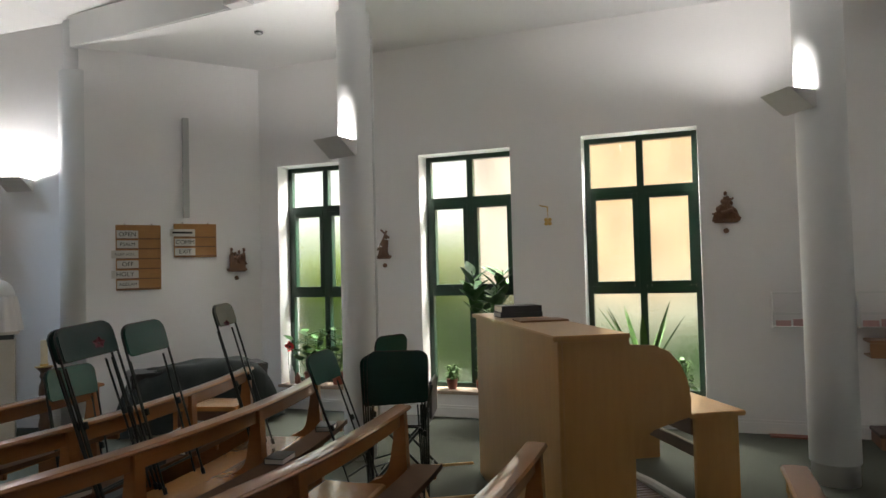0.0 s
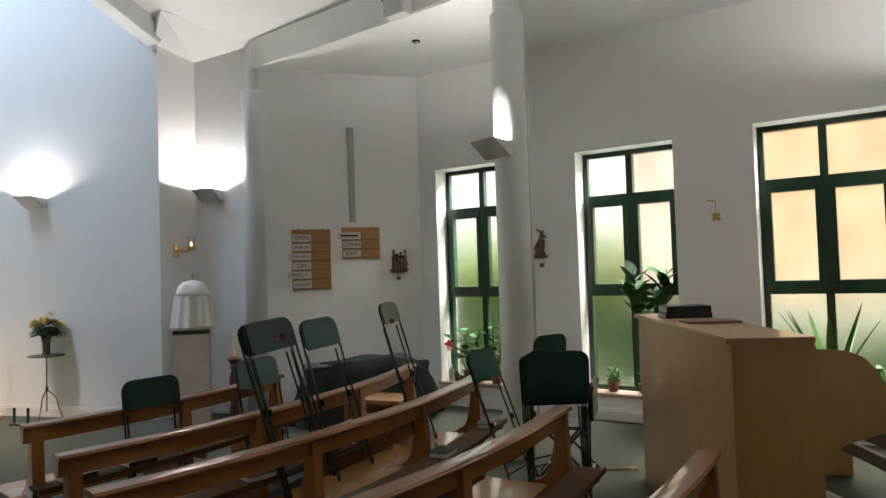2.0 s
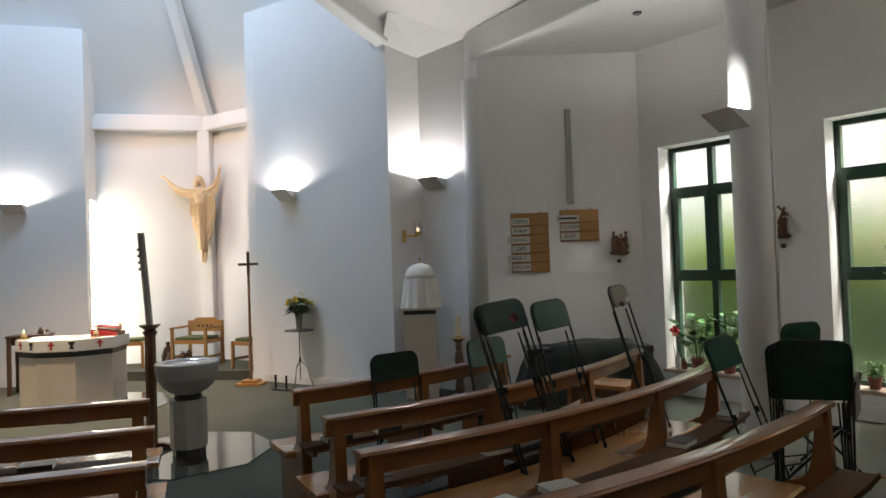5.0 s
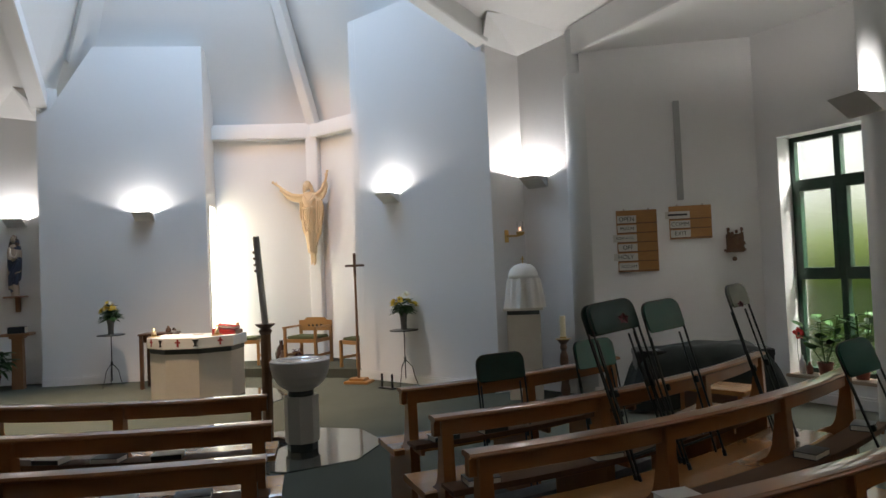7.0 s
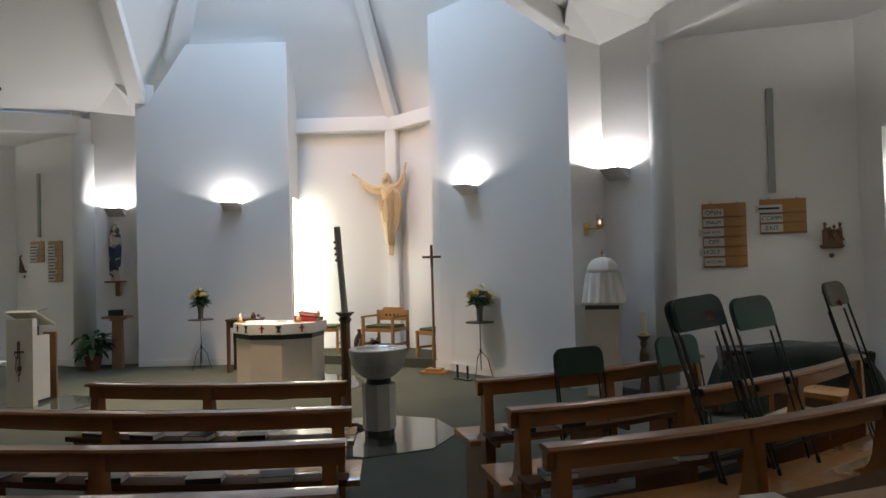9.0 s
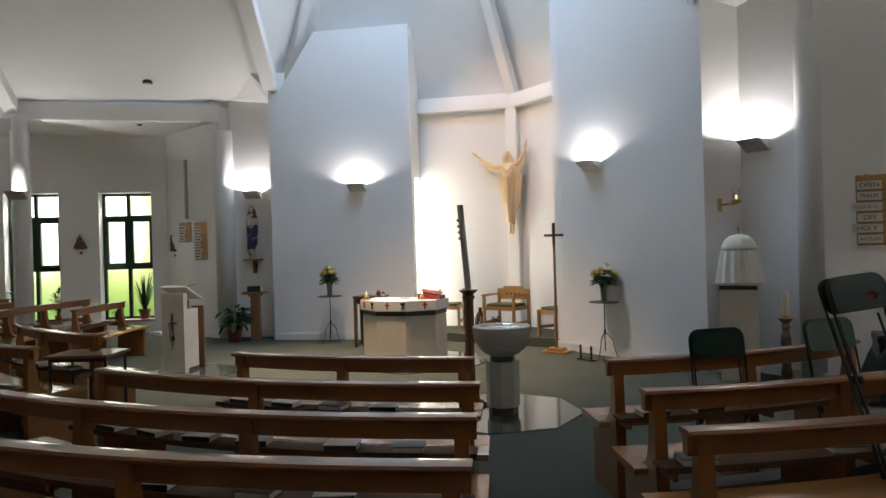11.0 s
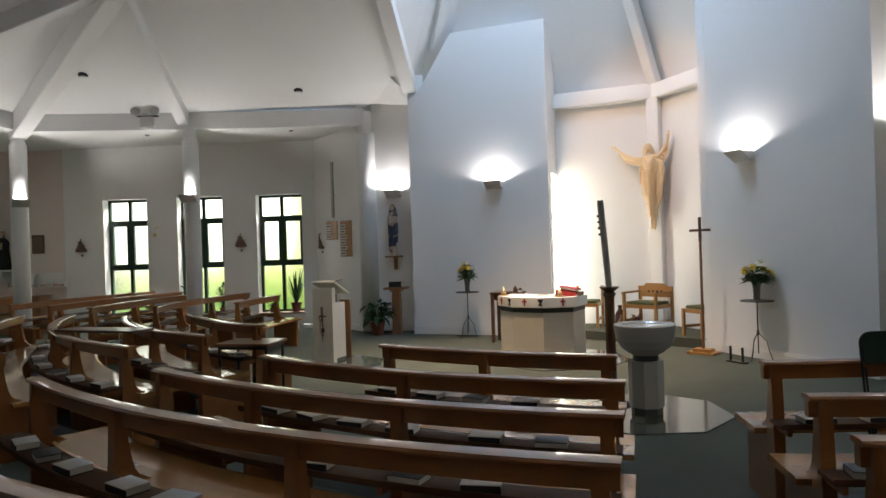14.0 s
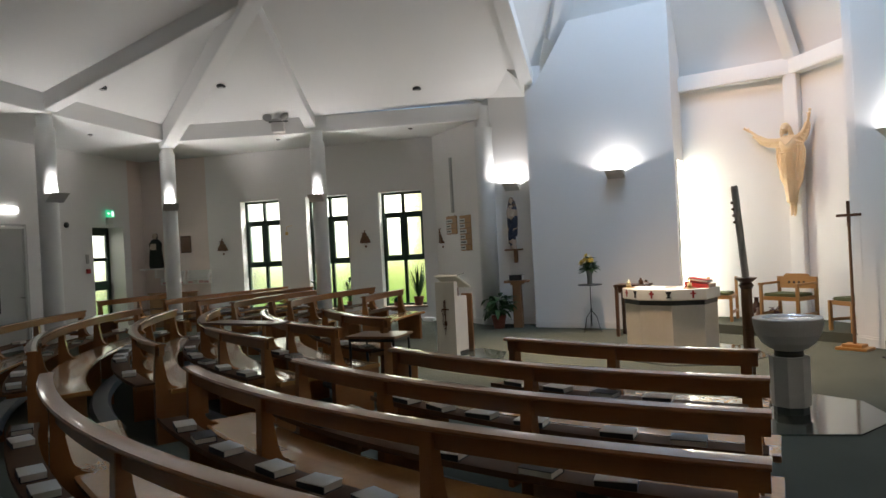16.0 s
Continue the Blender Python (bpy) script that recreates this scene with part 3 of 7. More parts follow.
def garden(name, low, middle, high, strength, split=1.2, top=2.0, wobble=0.9):
    """The daylit garden behind the obscured glass: shrubs below, bright air or a lit wall above."""
    m = bpy.data.materials.new(name)
    m.use_nodes = True
    t = m.node_tree
    t.nodes.remove(t.nodes["Principled BSDF"])
    e = t.nodes.new("ShaderNodeEmission")
    geo = t.nodes.new("ShaderNodeNewGeometry")
    sep = t.nodes.new("ShaderNodeSeparateXYZ")
    t.links.new(geo.outputs["Position"], sep.inputs[0])
    n = t.nodes.new("ShaderNodeTexNoise")
    n.inputs["Scale"].default_value, n.inputs["Detail"].default_value = 1.7, 5
    t.links.new(geo.outputs["Position"], n.inputs["Vector"])
    add = t.nodes.new("ShaderNodeMath")
    add.operation = "MULTIPLY_ADD"
    t.links.new(n.outputs["Fac"], add.inputs[0])
    add.inputs[1].default_value = wobble
    t.links.new(sep.outputs["Z"], add.inputs[2])
    ramp = t.nodes.new("ShaderNodeMapRange")
    ramp.inputs[1].default_value, ramp.inputs[2].default_value = split + wobble / 2 - 0.5, split + wobble / 2 + (top - split)
    t.links.new(add.outputs[0], ramp.inputs[0])
    cr = t.nodes.new("ShaderNodeValToRGB")
    cr.color_ramp.elements[0].position, cr.color_ramp.elements[0].color = 0.0, (*low, 1)
    cr.color_ramp.elements[1].position, cr.color_ramp.elements[1].color = 1.0, (*high, 1)
    k = cr.color_ramp.elements.new(0.42)
    k.color = (*middle, 1)
    t.links.new(ramp.outputs[0], cr.inputs[0])
    n2 = t.nodes.new("ShaderNodeTexNoise")
    n2.inputs["Scale"].default_value, n2.inputs["Detail"].default_value = 3.6, 6
    t.links.new(geo.outputs["Position"], n2.inputs["Vector"])
    mr = t.nodes.new("ShaderNodeMapRange")
    mr.inputs[1].default_value, mr.inputs[2].default_value, mr.inputs[3].default_value, mr.inputs[4].default_value = 0.34, 0.68, 0.66, 1.22
    t.links.new(n2.outputs["Fac"], mr.inputs[0])
    mul = t.nodes.new("ShaderNodeMath")
    mul.operation = "MULTIPLY"
    mul.inputs[1].default_value = strength
    t.links.new(mr.outputs[0], mul.inputs[0])
    t.links.new(cr.outputs[0], e.inputs["Color"])
    t.links.new(mul.outputs[0], e.inputs["Strength"])
    t.links.new(e.outputs[0], t.nodes["Material Output"].inputs["Surface"])
    return m


GARDEN = {
    (1, 0): garden("garden_shrubs", (0.035, 0.06, 0.012), (0.22, 0.30, 0.05), (1.0, 1.0, 0.95), 1.15, 1.75, 2.6),
    (1, 1): garden("garden_wall", (0.030, 0.056, 0.019), (0.20, 0.21, 0.10), (1.0, 0.82, 0.64), 0.80, 1.36, 1.66, 0.4),
    (1, 2): garden("garden_brick", (0.07, 0.13, 0.042), (0.72, 0.70, 0.50), (1.0, 0.67, 0.38), 0.80, 1.05, 1.7, 0.6),
    (-1, 0): garden("garden_lawn", (0.18, 0.30, 0.05), (0.50, 0.62, 0.18), (1.15, 1.08, 0.56), 1.2, 0.8, 1.9),
    (-1, 1): garden("garden_hedge", (0.18, 0.34, 0.06), (0.55, 0.66, 0.20), (2.4, 2.4, 2.1), 1.6, 0.8, 2.1),
    (-1, 2): garden("garden_bright", (0.20, 0.34, 0.08), (0.65, 0.70, 0.36), (1.9, 1.9, 1.7), 1.7, 0.8, 2.1),
}

# ---- windows ----
def wall_pose(a, b, s, side, back=0.0):
    """A frame standing on a wall line: x along it, y into the wall."""
    a, b = Vector(a), Vector(b)
    d = (b - a).normalized()
    n = Vector((-d.y, d.x)) * side
    p = a + d * s + n * back
    return Matrix(((d.x, n.x, 0, p.x), (d.y, n.y, 0, p.y), (0, 0, 1, 0), (0, 0, 0, 1)))


def window(number, a, b, s0, s1, z1, side, outside):
    w, z0, depth = s1 - s0, 0.28, 0.24
    m = wall_pose(a, b, s0, side)
    top = thing(f"window_{number}", Matrix.Identity(4), "tall dark green framed window with obscured glass", "window")
    top["kind"] = "structure"
    t1, t2, fr, d0, d1 = 2.40, 1.36, 0.055, depth - 0.01, depth + 0.07
    bm = bmesh.new()
    for x0, x1, za, zb in ((0.001, fr, z0, z1), (w - fr, w - 0.001, z0, z1), (fr, w - fr, z1 - fr, z1 - 0.001), (fr, w - fr, z0 + 0.001, z0 + fr)):
        box(bm, x0, x1, d0, d1, za, zb, 0.004, m)
    box(bm, w / 2 - 0.035, w / 2 + 0.035, d0 - 0.01, d1, z0 + fr, z1 - fr, 0.004, m)
    for z in (t1, t2):
        box(bm, fr, w / 2 - 0.035, d0 - 0.008, d1, z - 0.04, z + 0.04, 0.004, m)
        box(bm, w / 2 + 0.035, w - fr, d0 - 0.008, d1, z - 0.04, z + 0.04, 0.004, m)
    part("window_frame", bm, FRAME_GREEN, top)
    for x0, x1 in ((fr, w / 2 - 0.035), (w / 2 + 0.035, w - fr)):
        bm = bmesh.new()
        e = 0.05
        for xa, xb, za, zb in ((x0, x0 + e, t2 + 0.04, t1 - 0.04), (x1 - e, x1, t2 + 0.04, t1 - 0.04), (x0 + e, x1 - e, t2 + 0.04, t2 + 0.04 + e), (x0 + e, x1 - e, t1 - 0.04 - e, t1 - 0.04)):
            box(bm, xa, xb, d0 - 0.02, d1 - 0.01, za, zb, 0.005, m)
        sash = part("sash", bm, FRAME_GREEN, top)
        part("trickle_vent", box(bmesh.new(), x0 + 0.08, x1 - 0.08, d0 - 0.034, d0 - 0.021, t1 - 0.075, t1 - 0.055, 0.003, m), FRAME_GREEN, sash)
        part("catch", box(bmesh.new(), (x0 + x1) / 2 - 0.035, (x0 + x1) / 2 + 0.035, d0 - 0.04, d0 - 0.021, t2 + 0.05, t2 + 0.07, 0.004, m), FRAME_GREEN, sash)
        for za, zb in ((z0 + fr, t2 - 0.04), (t2 + 0.04 + e, t1 - 0.04 - e), (t1 + 0.04, z1 - fr)):
            xe = e if za > 1.2 and zb < 2.5 else 0.0
            pane = part("pane", box(bmesh.new(), x0 + xe, x1 - xe, depth + 0.025, depth + 0.033, za, zb, 0, m), GLASS, top)
            pane.visible_shadow = False
    part("window_sill", box(bmesh.new(), -0.03, w + 0.03, -0.035, depth - 0.012, z0 - 0.03, z0 + 0.006, 0.006, m), WHITE_SILL, top, "pale timber sill")
    bm = bmesh.new()
    box(bm, -1.0, w + 0.8, 1.9, 1.92, -0.2, 3.6, 0, m)
    back = part(f"backdrop_{number}", bm, outside)
    tagged(back, "daylit garden seen through obscured glass", "backdrop", kind="structure")


WHITE_SILL = material("worn_timber_sill", (0.42, 0.33, 0.26), 0.5, grain=0.4, grain_scale=12, stain=0.4, stain_scale=5, tone=(0.24, 0.15, 0.10))
n_win = 0
for side in (1, -1):
    for i, (s0, s1, _z0, z1) in enumerate(WINS[side]):
        n_win += 1
        window(n_win, mirrored(BOARD_1, side), mirrored(CORNER, side), s0, s1, z1, side, GARDEN[side, i])

# slit windows of the recess, their light grazing the back wall
SLIT = glowing("slit_window_daylight", (1.0, 0.97, 0.82), 6.0)
for side in (-1,):
    m = wall_pose(mirrored((1.34, 1.73), side), mirrored((1.66, 2.44), side), 0, -side)
    top = thing("window_slit", Matrix.Identity(4), "tall bright slit window beside the recess wall", "window")
    top["kind"] = "structure"
    part("pane", box(bmesh.new(), 0.275, 0.735, 0.02, 0.04, 0.15, 2.85, 0, m), SLIT, top)

# rooflight at the head of the steep sanctuary ceiling
bm = box(bmesh.new(), -0.8, 0.8, -1.2, 0.4, 8.32, 8.35)
structure("window_rooflight", bm, glowing("rooflight_sky", (0.55, 0.75, 1.0), 2.0), "glazed rooflight above the sanctuary")

# ---- skirting ----
def skirting(tag, *points):
    bm = bmesh.new()
    for i, (a, b) in enumerate(zip(points, points[1:])):
        side = 1 if a[0] + b[0] > 0 else -1
        m = wall_pose(a, b, 0, side)
        ln = (Vector(b) - Vector(a)).length
        box(bm, 0.002, ln - 0.002, -0.028, -0.001, 0.0, 0.105, 0.003, m)
        box(bm, 0.002, ln - 0.002, -0.018, -0.001, 0.105, 0.13, 0.004, m)
    structure(f"baseboard_{tag}", bm, GLOSS_WHITE, "white painted skirting board")


for side, tag in ((1, "east"), (-1, "west")):
    P = lambda p: mirrored(p, side)
    skirting(f"window_{tag}", P(BOARD_1), P(CORNER))
    skirting(f"board_{tag}", P(BOARD_0), P(BOARD_1))
    skirting(f"screen_{tag}", P(PANEL[0]), P(PANEL[1]))
    skirting(f"niche_{tag}", P(NICHE), P(NICHE_END))
    skirting(f"recess_{tag}", P(APEX), P((1.66, 2.44)))
along = lambda q: (-(DOOR_LINE[0][0] - 0.676 * q), DOOR_LINE[0][1] - 0.737 * q)
skirting("door_west", along(0.0), along(0.735))
skirting("door_mid_west", along(1.765), along(3.545))

# ---- wall lamps: open-topped metal troughs throwing their light up ----
def uplighter(m, power=51.0):
    """x along the wall, y out of it; an open wedge of folded sheet metal whose rim lies at z 0."""
    top = thing("wall_uplighter", m, "grey metal wedge-shaped uplighter shining up the wall", "wall lamp", "uplighters")
    bm = bmesh.new()
    w, d, h, lip, t = 0.15, 0.225, 0.125, 0.012, 0.006
    outer = [(-w, 0, 0), (w, 0, 0), (w, d, lip), (-w, d, lip), (-w, 0, -h), (w, 0, -h), (w, 0.03, -h), (-w, 0.03, -h)]
    inner = [(-w + t, t, 0), (w - t, t, 0), (w - t, d - t, lip), (-w + t, d - t, lip), (-w + t, t, -h + t), (w - t, t, -h + t), (w - t, 0.03, -h + t), (-w + t, 0.03, -h + t)]
    o = [bm.verts.new(p) for p in outer]
    i = [bm.verts.new(p) for p in inner]
    for k in ((4, 7, 6, 5), (0, 4, 5, 1), (1, 5, 6, 2), (2, 6, 7, 3), (3, 7, 4, 0)):
        bm.faces.new([o[q] for q in k])
        bm.faces.new([i[q] for q in k[::-1]])
    for p, q in ((0, 1), (1, 2), (2, 3), (3, 0)):
        bm.faces.new((o[p], o[q], i[q], i[p]))
    part("trough", bm, LAMP_METAL, top)
    glow = bpy.data.materials.get("lamp_tube") or glowing("lamp_tube", (0.92, 0.96, 1.0), 12.0)
    part("bulb", rod(bmesh.new(), (-0.07, 0.065, -0.082), (0.07, 0.065, -0.082), 0.008), glow, top, "glowing white tube")
    lamp("uplight", "POINT", m @ Matrix.Translation((0, 0.08, -0.048)), power, (1.0, 0.955, 0.935), radius=0.022)
    return top


for side in (1, -1):
    P = lambda p: mirrored(p, side)
    a, b = Vector(P(PANEL[0])), Vector(P(PANEL[1]))
    m = wall_pose(a, b, 0.83 if side > 0 else 0.97, side)
    uplighter(m @ pose(0, -0.001, 2.735, 0, 0, 180))
    m = wall_pose(P(NICHE), P(NICHE_END), 0.25 if side > 0 else 0.34, side)
    uplighter(m @ pose(0, -0.001, 2.735, 0, 0, 180))
    for k, c in enumerate((COL_AS[side], COL_CS[side], COL_DS[side])):
        p = P(c)
        ang = {(1, 0): 212, (1, 1): 170, (1, 2): 160, (-1, 0): -42, (-1, 1): -8, (-1, 2): 25}[side, k]
        z, r = (2.84, 0.165) if (side, k) == (1, 1) else (2.75, 0.145)
        m = Matrix.Translation((p[0], p[1], z)) @ Matrix.Rotation(radians(ang - 90), 4, "Z") @ Matrix.Translation((0, r, 0))
        uplighter(m)

# ---- sanctuary furniture ----
def octagon(r, turn=22.5, n=8):
    return [(r * math.cos(radians(turn + 360 / n * i)), r * math.sin(radians(turn + 360 / n * i))) for i in range(n)]


def prism(bm, ring, z0, z1, scale=1.0, m=None):
    low = [bm.verts.new((x, y, z0)) for x, y in ring]
    high = [bm.verts.new((x * scale, y * scale, z1)) for x, y in ring]
    n = len(ring)
    bm.faces.new(low[::-1])
    bm.faces.new(high)
    for i in range(n):
        bm.faces.new((low[i], low[(i + 1) % n], high[(i + 1) % n], high[i]))
    if m is not None:
        bmesh.ops.transform(bm, matrix=m, verts=low + high)
    return bm


slab_ob = part("granite_slab", prism(bmesh.new(), octagon(0.80), 0.0, 0.012), GRANITE)
slab_ob.location = (2.42, -2.14, 0.0)
tagged(slab_ob, "polished dark granite octagon let into the carpet", "floor slab")

font = thing("baptismal_font", pose(2.495, -2.185, 0.012), "grey stone font, a round bowl on an octagonal stem", "font")
part("base_ring", prism(bmesh.new(), octagon(0.14), 0, 0.07), DARK_STONE, font, "dark recessed base")
part("stem", prism(bmesh.new(), octagon(0.158), 0.07, 0.49), GREY_STONE, font)
part("collar", lathe(bmesh.new(), [(0.115, 0.485), (0.115, 0.545)], 32), DARK_STONE, font, "dark slate collar")
part("bowl", lathe(bmesh.new(), [(0.115, 0.54), (0.162, 0.565), (0.215, 0.61), (0.253, 0.68), (0.271, 0.76), (0.275, 0.81), (0.269, 0.818), (0.208, 0.818), (0.203, 0.805), (0.179, 0.73), (0.115, 0.70), (0.0001, 0.692)], 64), GREY_STONE, font, smooth=False)
part("basin", lathe(bmesh.new(), [(0.2035, 0.812), (0.198, 0.818), (0.193, 0.806), (0.171, 0.738), (0.11, 0.708), (0.0001, 0.700)], 48), STEEL, font, "steel basin liner", smooth=True)

# altar: a faceted stone block, its cloth hanging a hand's width
slab_ob = part("granite_slab", prism(bmesh.new(), octagon(0.98), 0.0, 0.010), GRANITE)
slab_ob.location = (0.06, -0.13, 0.0)
tagged(slab_ob, "polished dark granite octagon under the altar", "floor slab")
altar = thing("altar", pose(-0.365, 0.048, -0.04, 0, 0, 12), "faceted cream stone altar with a dark band below the top", "altar")
ALTAR = [(-0.60, 0.34), (-0.60, -0.13), (-0.24, -0.39), (0.24, -0.39), (0.60, -0.13), (0.60, 0.34)]
part("block", prism(bmesh.new(), [(x * 0.95, y * 0.95) for x, y in ALTAR], 0.05, 0.68), STONE, altar)
part("band", prism(bmesh.new(), [(x * 0.96, y * 0.96) for x, y in ALTAR], 0.68, 0.745), DARK_STONE, altar, "dark slate band")
part("table_slab", prism(bmesh.new(), ALTAR, 0.745, 0.88), STONE, altar)
cloth = thing("altar_cloth", altar.matrix_world.copy(), "white altar cloth worked with red crosses and dark emblems", "cloth")
ring = [(x * 1.012, y * 1.012) for x, y in ALTAR]
part("linen", prism(bmesh.new(), ring, 0.755, 0.889, 0.998), CLOTH, cloth)


def emblem(parent, p, q, f, z, kind):
    p, q = Vector(p), Vector(q)
    c = p.lerp(q, f)
    d = (q - p).normalized()
    m = Matrix(((d.x, d.y, 0, c.x), (d.y, -d.x, 0, c.y), (0, 0, 1, z), (0, 0, 0, 1)))
    bm = bmesh.new()
    if kind == "cross":
        box(bm, -0.011, 0.011, 0.0, 0.006, -0.05, 0.05, 0, m)
        box(bm, -0.035, -0.011, 0.0, 0.006, 0.0, 0.020, 0, m)
        box(bm, 0.011, 0.035, 0.0, 0.006, 0.0, 0.020, 0, m)
        part("red_cross", bm, RED, parent, "embroidered red cross")
    else:
        extrude_outline(bm, [(-0.045, 0.045), (0.045, 0.045), (0.02, 0.0), (0.012, -0.015), (0.035, -0.045), (-0.035, -0.045), (-0.012, -0.015), (-0.02, 0.0)], 0.006, m @ Matrix.Translation((0, 0.003, 0)))
        part("chalice_emblem", bm, INK, parent, "embroidered dark chalice")


for p, q, fs in ((ring[1], ring[2], ((0.30, "cross"), (0.86, "cup"))), (ring[2], ring[3], ((0.42, "cross"), (0.92, "cup"))), (ring[3], ring[4], ((0.62, "cross"),))):
    for f, kind in fs:
        emblem(cloth, p, q, f, 0.825, kind)


def candle(x, y, z, r, h, label, lit=True, holder=BRASS, mat=WAX):
    top = thing("candle", pose(x, y, z), label, "candle")
    part("holder", lathe(bmesh.new(), [(r * 2.6, 0), (r * 2.8, 0.008), (r * 1.2, 0.014), (r * 1.1, 0.03), (r * 1.5, 0.036)], 20), holder, top, "brass dish holder")
    part("wax", lathe(bmesh.new(), [(r, 0.036), (r, 0.036 + h), (r * 0.7, 0.037 + h)], 16), mat, top)
    if lit:
        part("flame", lathe(bmesh.new(), [(0.001, 0.045 + h), (0.006, 0.055 + h), (0.004, 0.07 + h), (0.0005, 0.085 + h)], 10), bpy.data.materials.get("flame") or glowing("flame", (1.0, 0.72, 0.3), 8.0), top)
    return top


A = altar.matrix_world
for x, y in ((-0.56, -0.02), (0.36, -0.08)):
    p = A @ Vector((x, y, 0.889))
    candle(p.x, p.y, p.z, 0.030, 0.040, "short cream candle burning in a brass dish on the altar")


def book(name, m, w, d, h, cover, label, category="book", group=""):
    top = thing(name, m, label, category, group)
    part("page_block", box(bmesh.new(), -w / 2 + 0.004, w / 2 - 0.004, -d / 2 + 0.004, d / 2 - 0.002, 0.004, h - 0.004), PAGE, top)
    bm = box(bmesh.new(), -w / 2, w / 2, -d / 2, d / 2, 0, 0.004)
    box(bm, -w / 2, w / 2, -d / 2, d / 2, h - 0.004, h)
    box(bm, -w / 2, w / 2, d / 2 - 0.001, d / 2 + 0.003, 0.0, h)
    part("cover", bm, cover, top)
    return top


p = A @ Vector((0.42, 0.12, 0.889))
stand = thing("missal_stand", pose(p.x, p.y, p.z, 0, 0, 12), "red cloth-covered missal stand on the altar", "book stand")
part("slope", extrude_outline(bmesh.new(), [(-0.16, 0), (0.16, 0), (0.16, 0.045), (-0.16, 0.09)], 0.24), RED, stand)
part("ledge", box(bmesh.new(), 0.155, 0.175, -0.12, 0.12, 0, 0.055, 0.003), WALNUT, stand)
book("missal", pose(p.x + 0.0, p.y, p.z + 0.088, 0, 8, 12), 0.28, 0.21, 0.03, RED, "red leather altar missal lying on its stand")
p = A @ Vector((0.02, 0.1, 0.889))
book("altar_book", pose(p.x, p.y, p.z, 0, 0, 30), 0.14, 0.10, 0.012, CARD, "small pale prayer card booklet on the altar cloth")

table = thing("credence_table", pose(-1.56, 0.80, 0, 0, 0, 22), "small dark brown wooden side table", "table")
part("top", box(bmesh.new(), -0.26, 0.26, -0.2, 0.2, 0.80, 0.83, 0.006), DARK_WOOD, table)
for x in (-0.22, 0.22):
    for y in (-0.16, 0.16):
        part("leg", box(bmesh.new(), x - 0.025, x + 0.025, y - 0.025, y + 0.025, 0, 0.80, 0.004), DARK_WOOD, table)
part("apron", box(bmesh.new(), -0.19, 0.19, -0.17, -0.15, 0.70, 0.80, 0.003), DARK_WOOD, table)
CLEAR = material("cruet_glass", (0.95, 0.95, 0.95), 0.02)
CLEAR.node_tree.nodes["Principled BSDF"].inputs["Transmission Weight"].default_value = 1.0
for dx, h, mt in ((0.0, 0.10, DARK_WOOD), (0.10, 0.07, CLEAR)):
    ob = part("cruet", lathe(bmesh.new(), [(0.03, 0), (0.04, 0.02), (0.036, h * 0.6), (0.014, h * 0.8), (0.018, h)], 18), mt, smooth=True)
    ob.location = (-1.40 + dx, 0.80, 0.83)
    tagged(ob, "small wine cruet standing on the side table", "cruet")

# paschal candle on a turned wooden stand, leaning a little
stand = thing("paschal_candle_stand", pose(2.065, -2.06, 0, 0, 0, 28), "tall turned brown wooden stand for the great candle", "candle stand")
for turn in (0, 90):
    part("foot", extrude_outline(bmesh.new(), [(-0.17, 0), (-0.10, 0), (-0.09, 0.018), (0.09, 0.018), (0.10, 0), (0.17, 0), (0.17, 0.035), (0.08, 0.07), (-0.08, 0.07), (-0.17, 0.035)], 0.06, pose(0, 0, 0.0015 * (turn > 0), 0, 0, turn), 0.004), DARK_WOOD, stand, "dark crossed foot")
part("shaft", prism(bmesh.new(), octagon(0.050), 0.06, 1.075), WALNUT, stand)
part("dish", lathe(bmesh.new(), [(0.046, 1.05), (0.066, 1.085), (0.046, 1.11), (0.085, 1.14), (0.094, 1.15), (0.094, 1.156), (0.05, 1.152)], 28), DARK_WOOD, stand, "dark turned drip dish")
pas = thing("paschal_candle", pose(2.065, -2.06, 1.152, 0, -4.0, 28), "tall grey painted great candle with wax studs", "candle")
part("wax", lathe(bmesh.new(), [(0.031, 0), (0.031, 0.84), (0.026, 0.852)], 24), GREY_WAX, pas)
for z in (0.52, 0.58, 0.64, 0.70):
    part("stud", lathe(bmesh.new(), [(0.012, -0.012), (0.014, 0), (0.006, 0.012)], 10, pose(-0.036, -0.012, z, 0, -90, 0)), DARK_WOOD, pas)

# processional cross
cross = thing("processional_cross", pose(1.50, 1.30, 0), "tall brown wooden processional cross on a stepped foot", "cross")
part("foot", box(box(bmesh.new(), -0.19, 0.19, -0.13, 0.13, 0, 0.035, 0.006), -0.12, 0.12, -0.09, 0.09, 0.035, 0.075, 0.006), OAK, cross, "golden oak stepped foot")
part("shaft", rod(bmesh.new(), (0, 0, 0.07), (0, 0, 1.62), 0.021, 0.017), WALNUT, cross)
bm = box(bmesh.new(), -0.02, 0.02, -0.012, 0.012, 1.56, 1.90, 0.004)
box(bm, -0.15, 0.15, -0.011, 0.011, 1.70, 1.735, 0.004)
part("cross_head", bm, DARK_WOOD, cross)

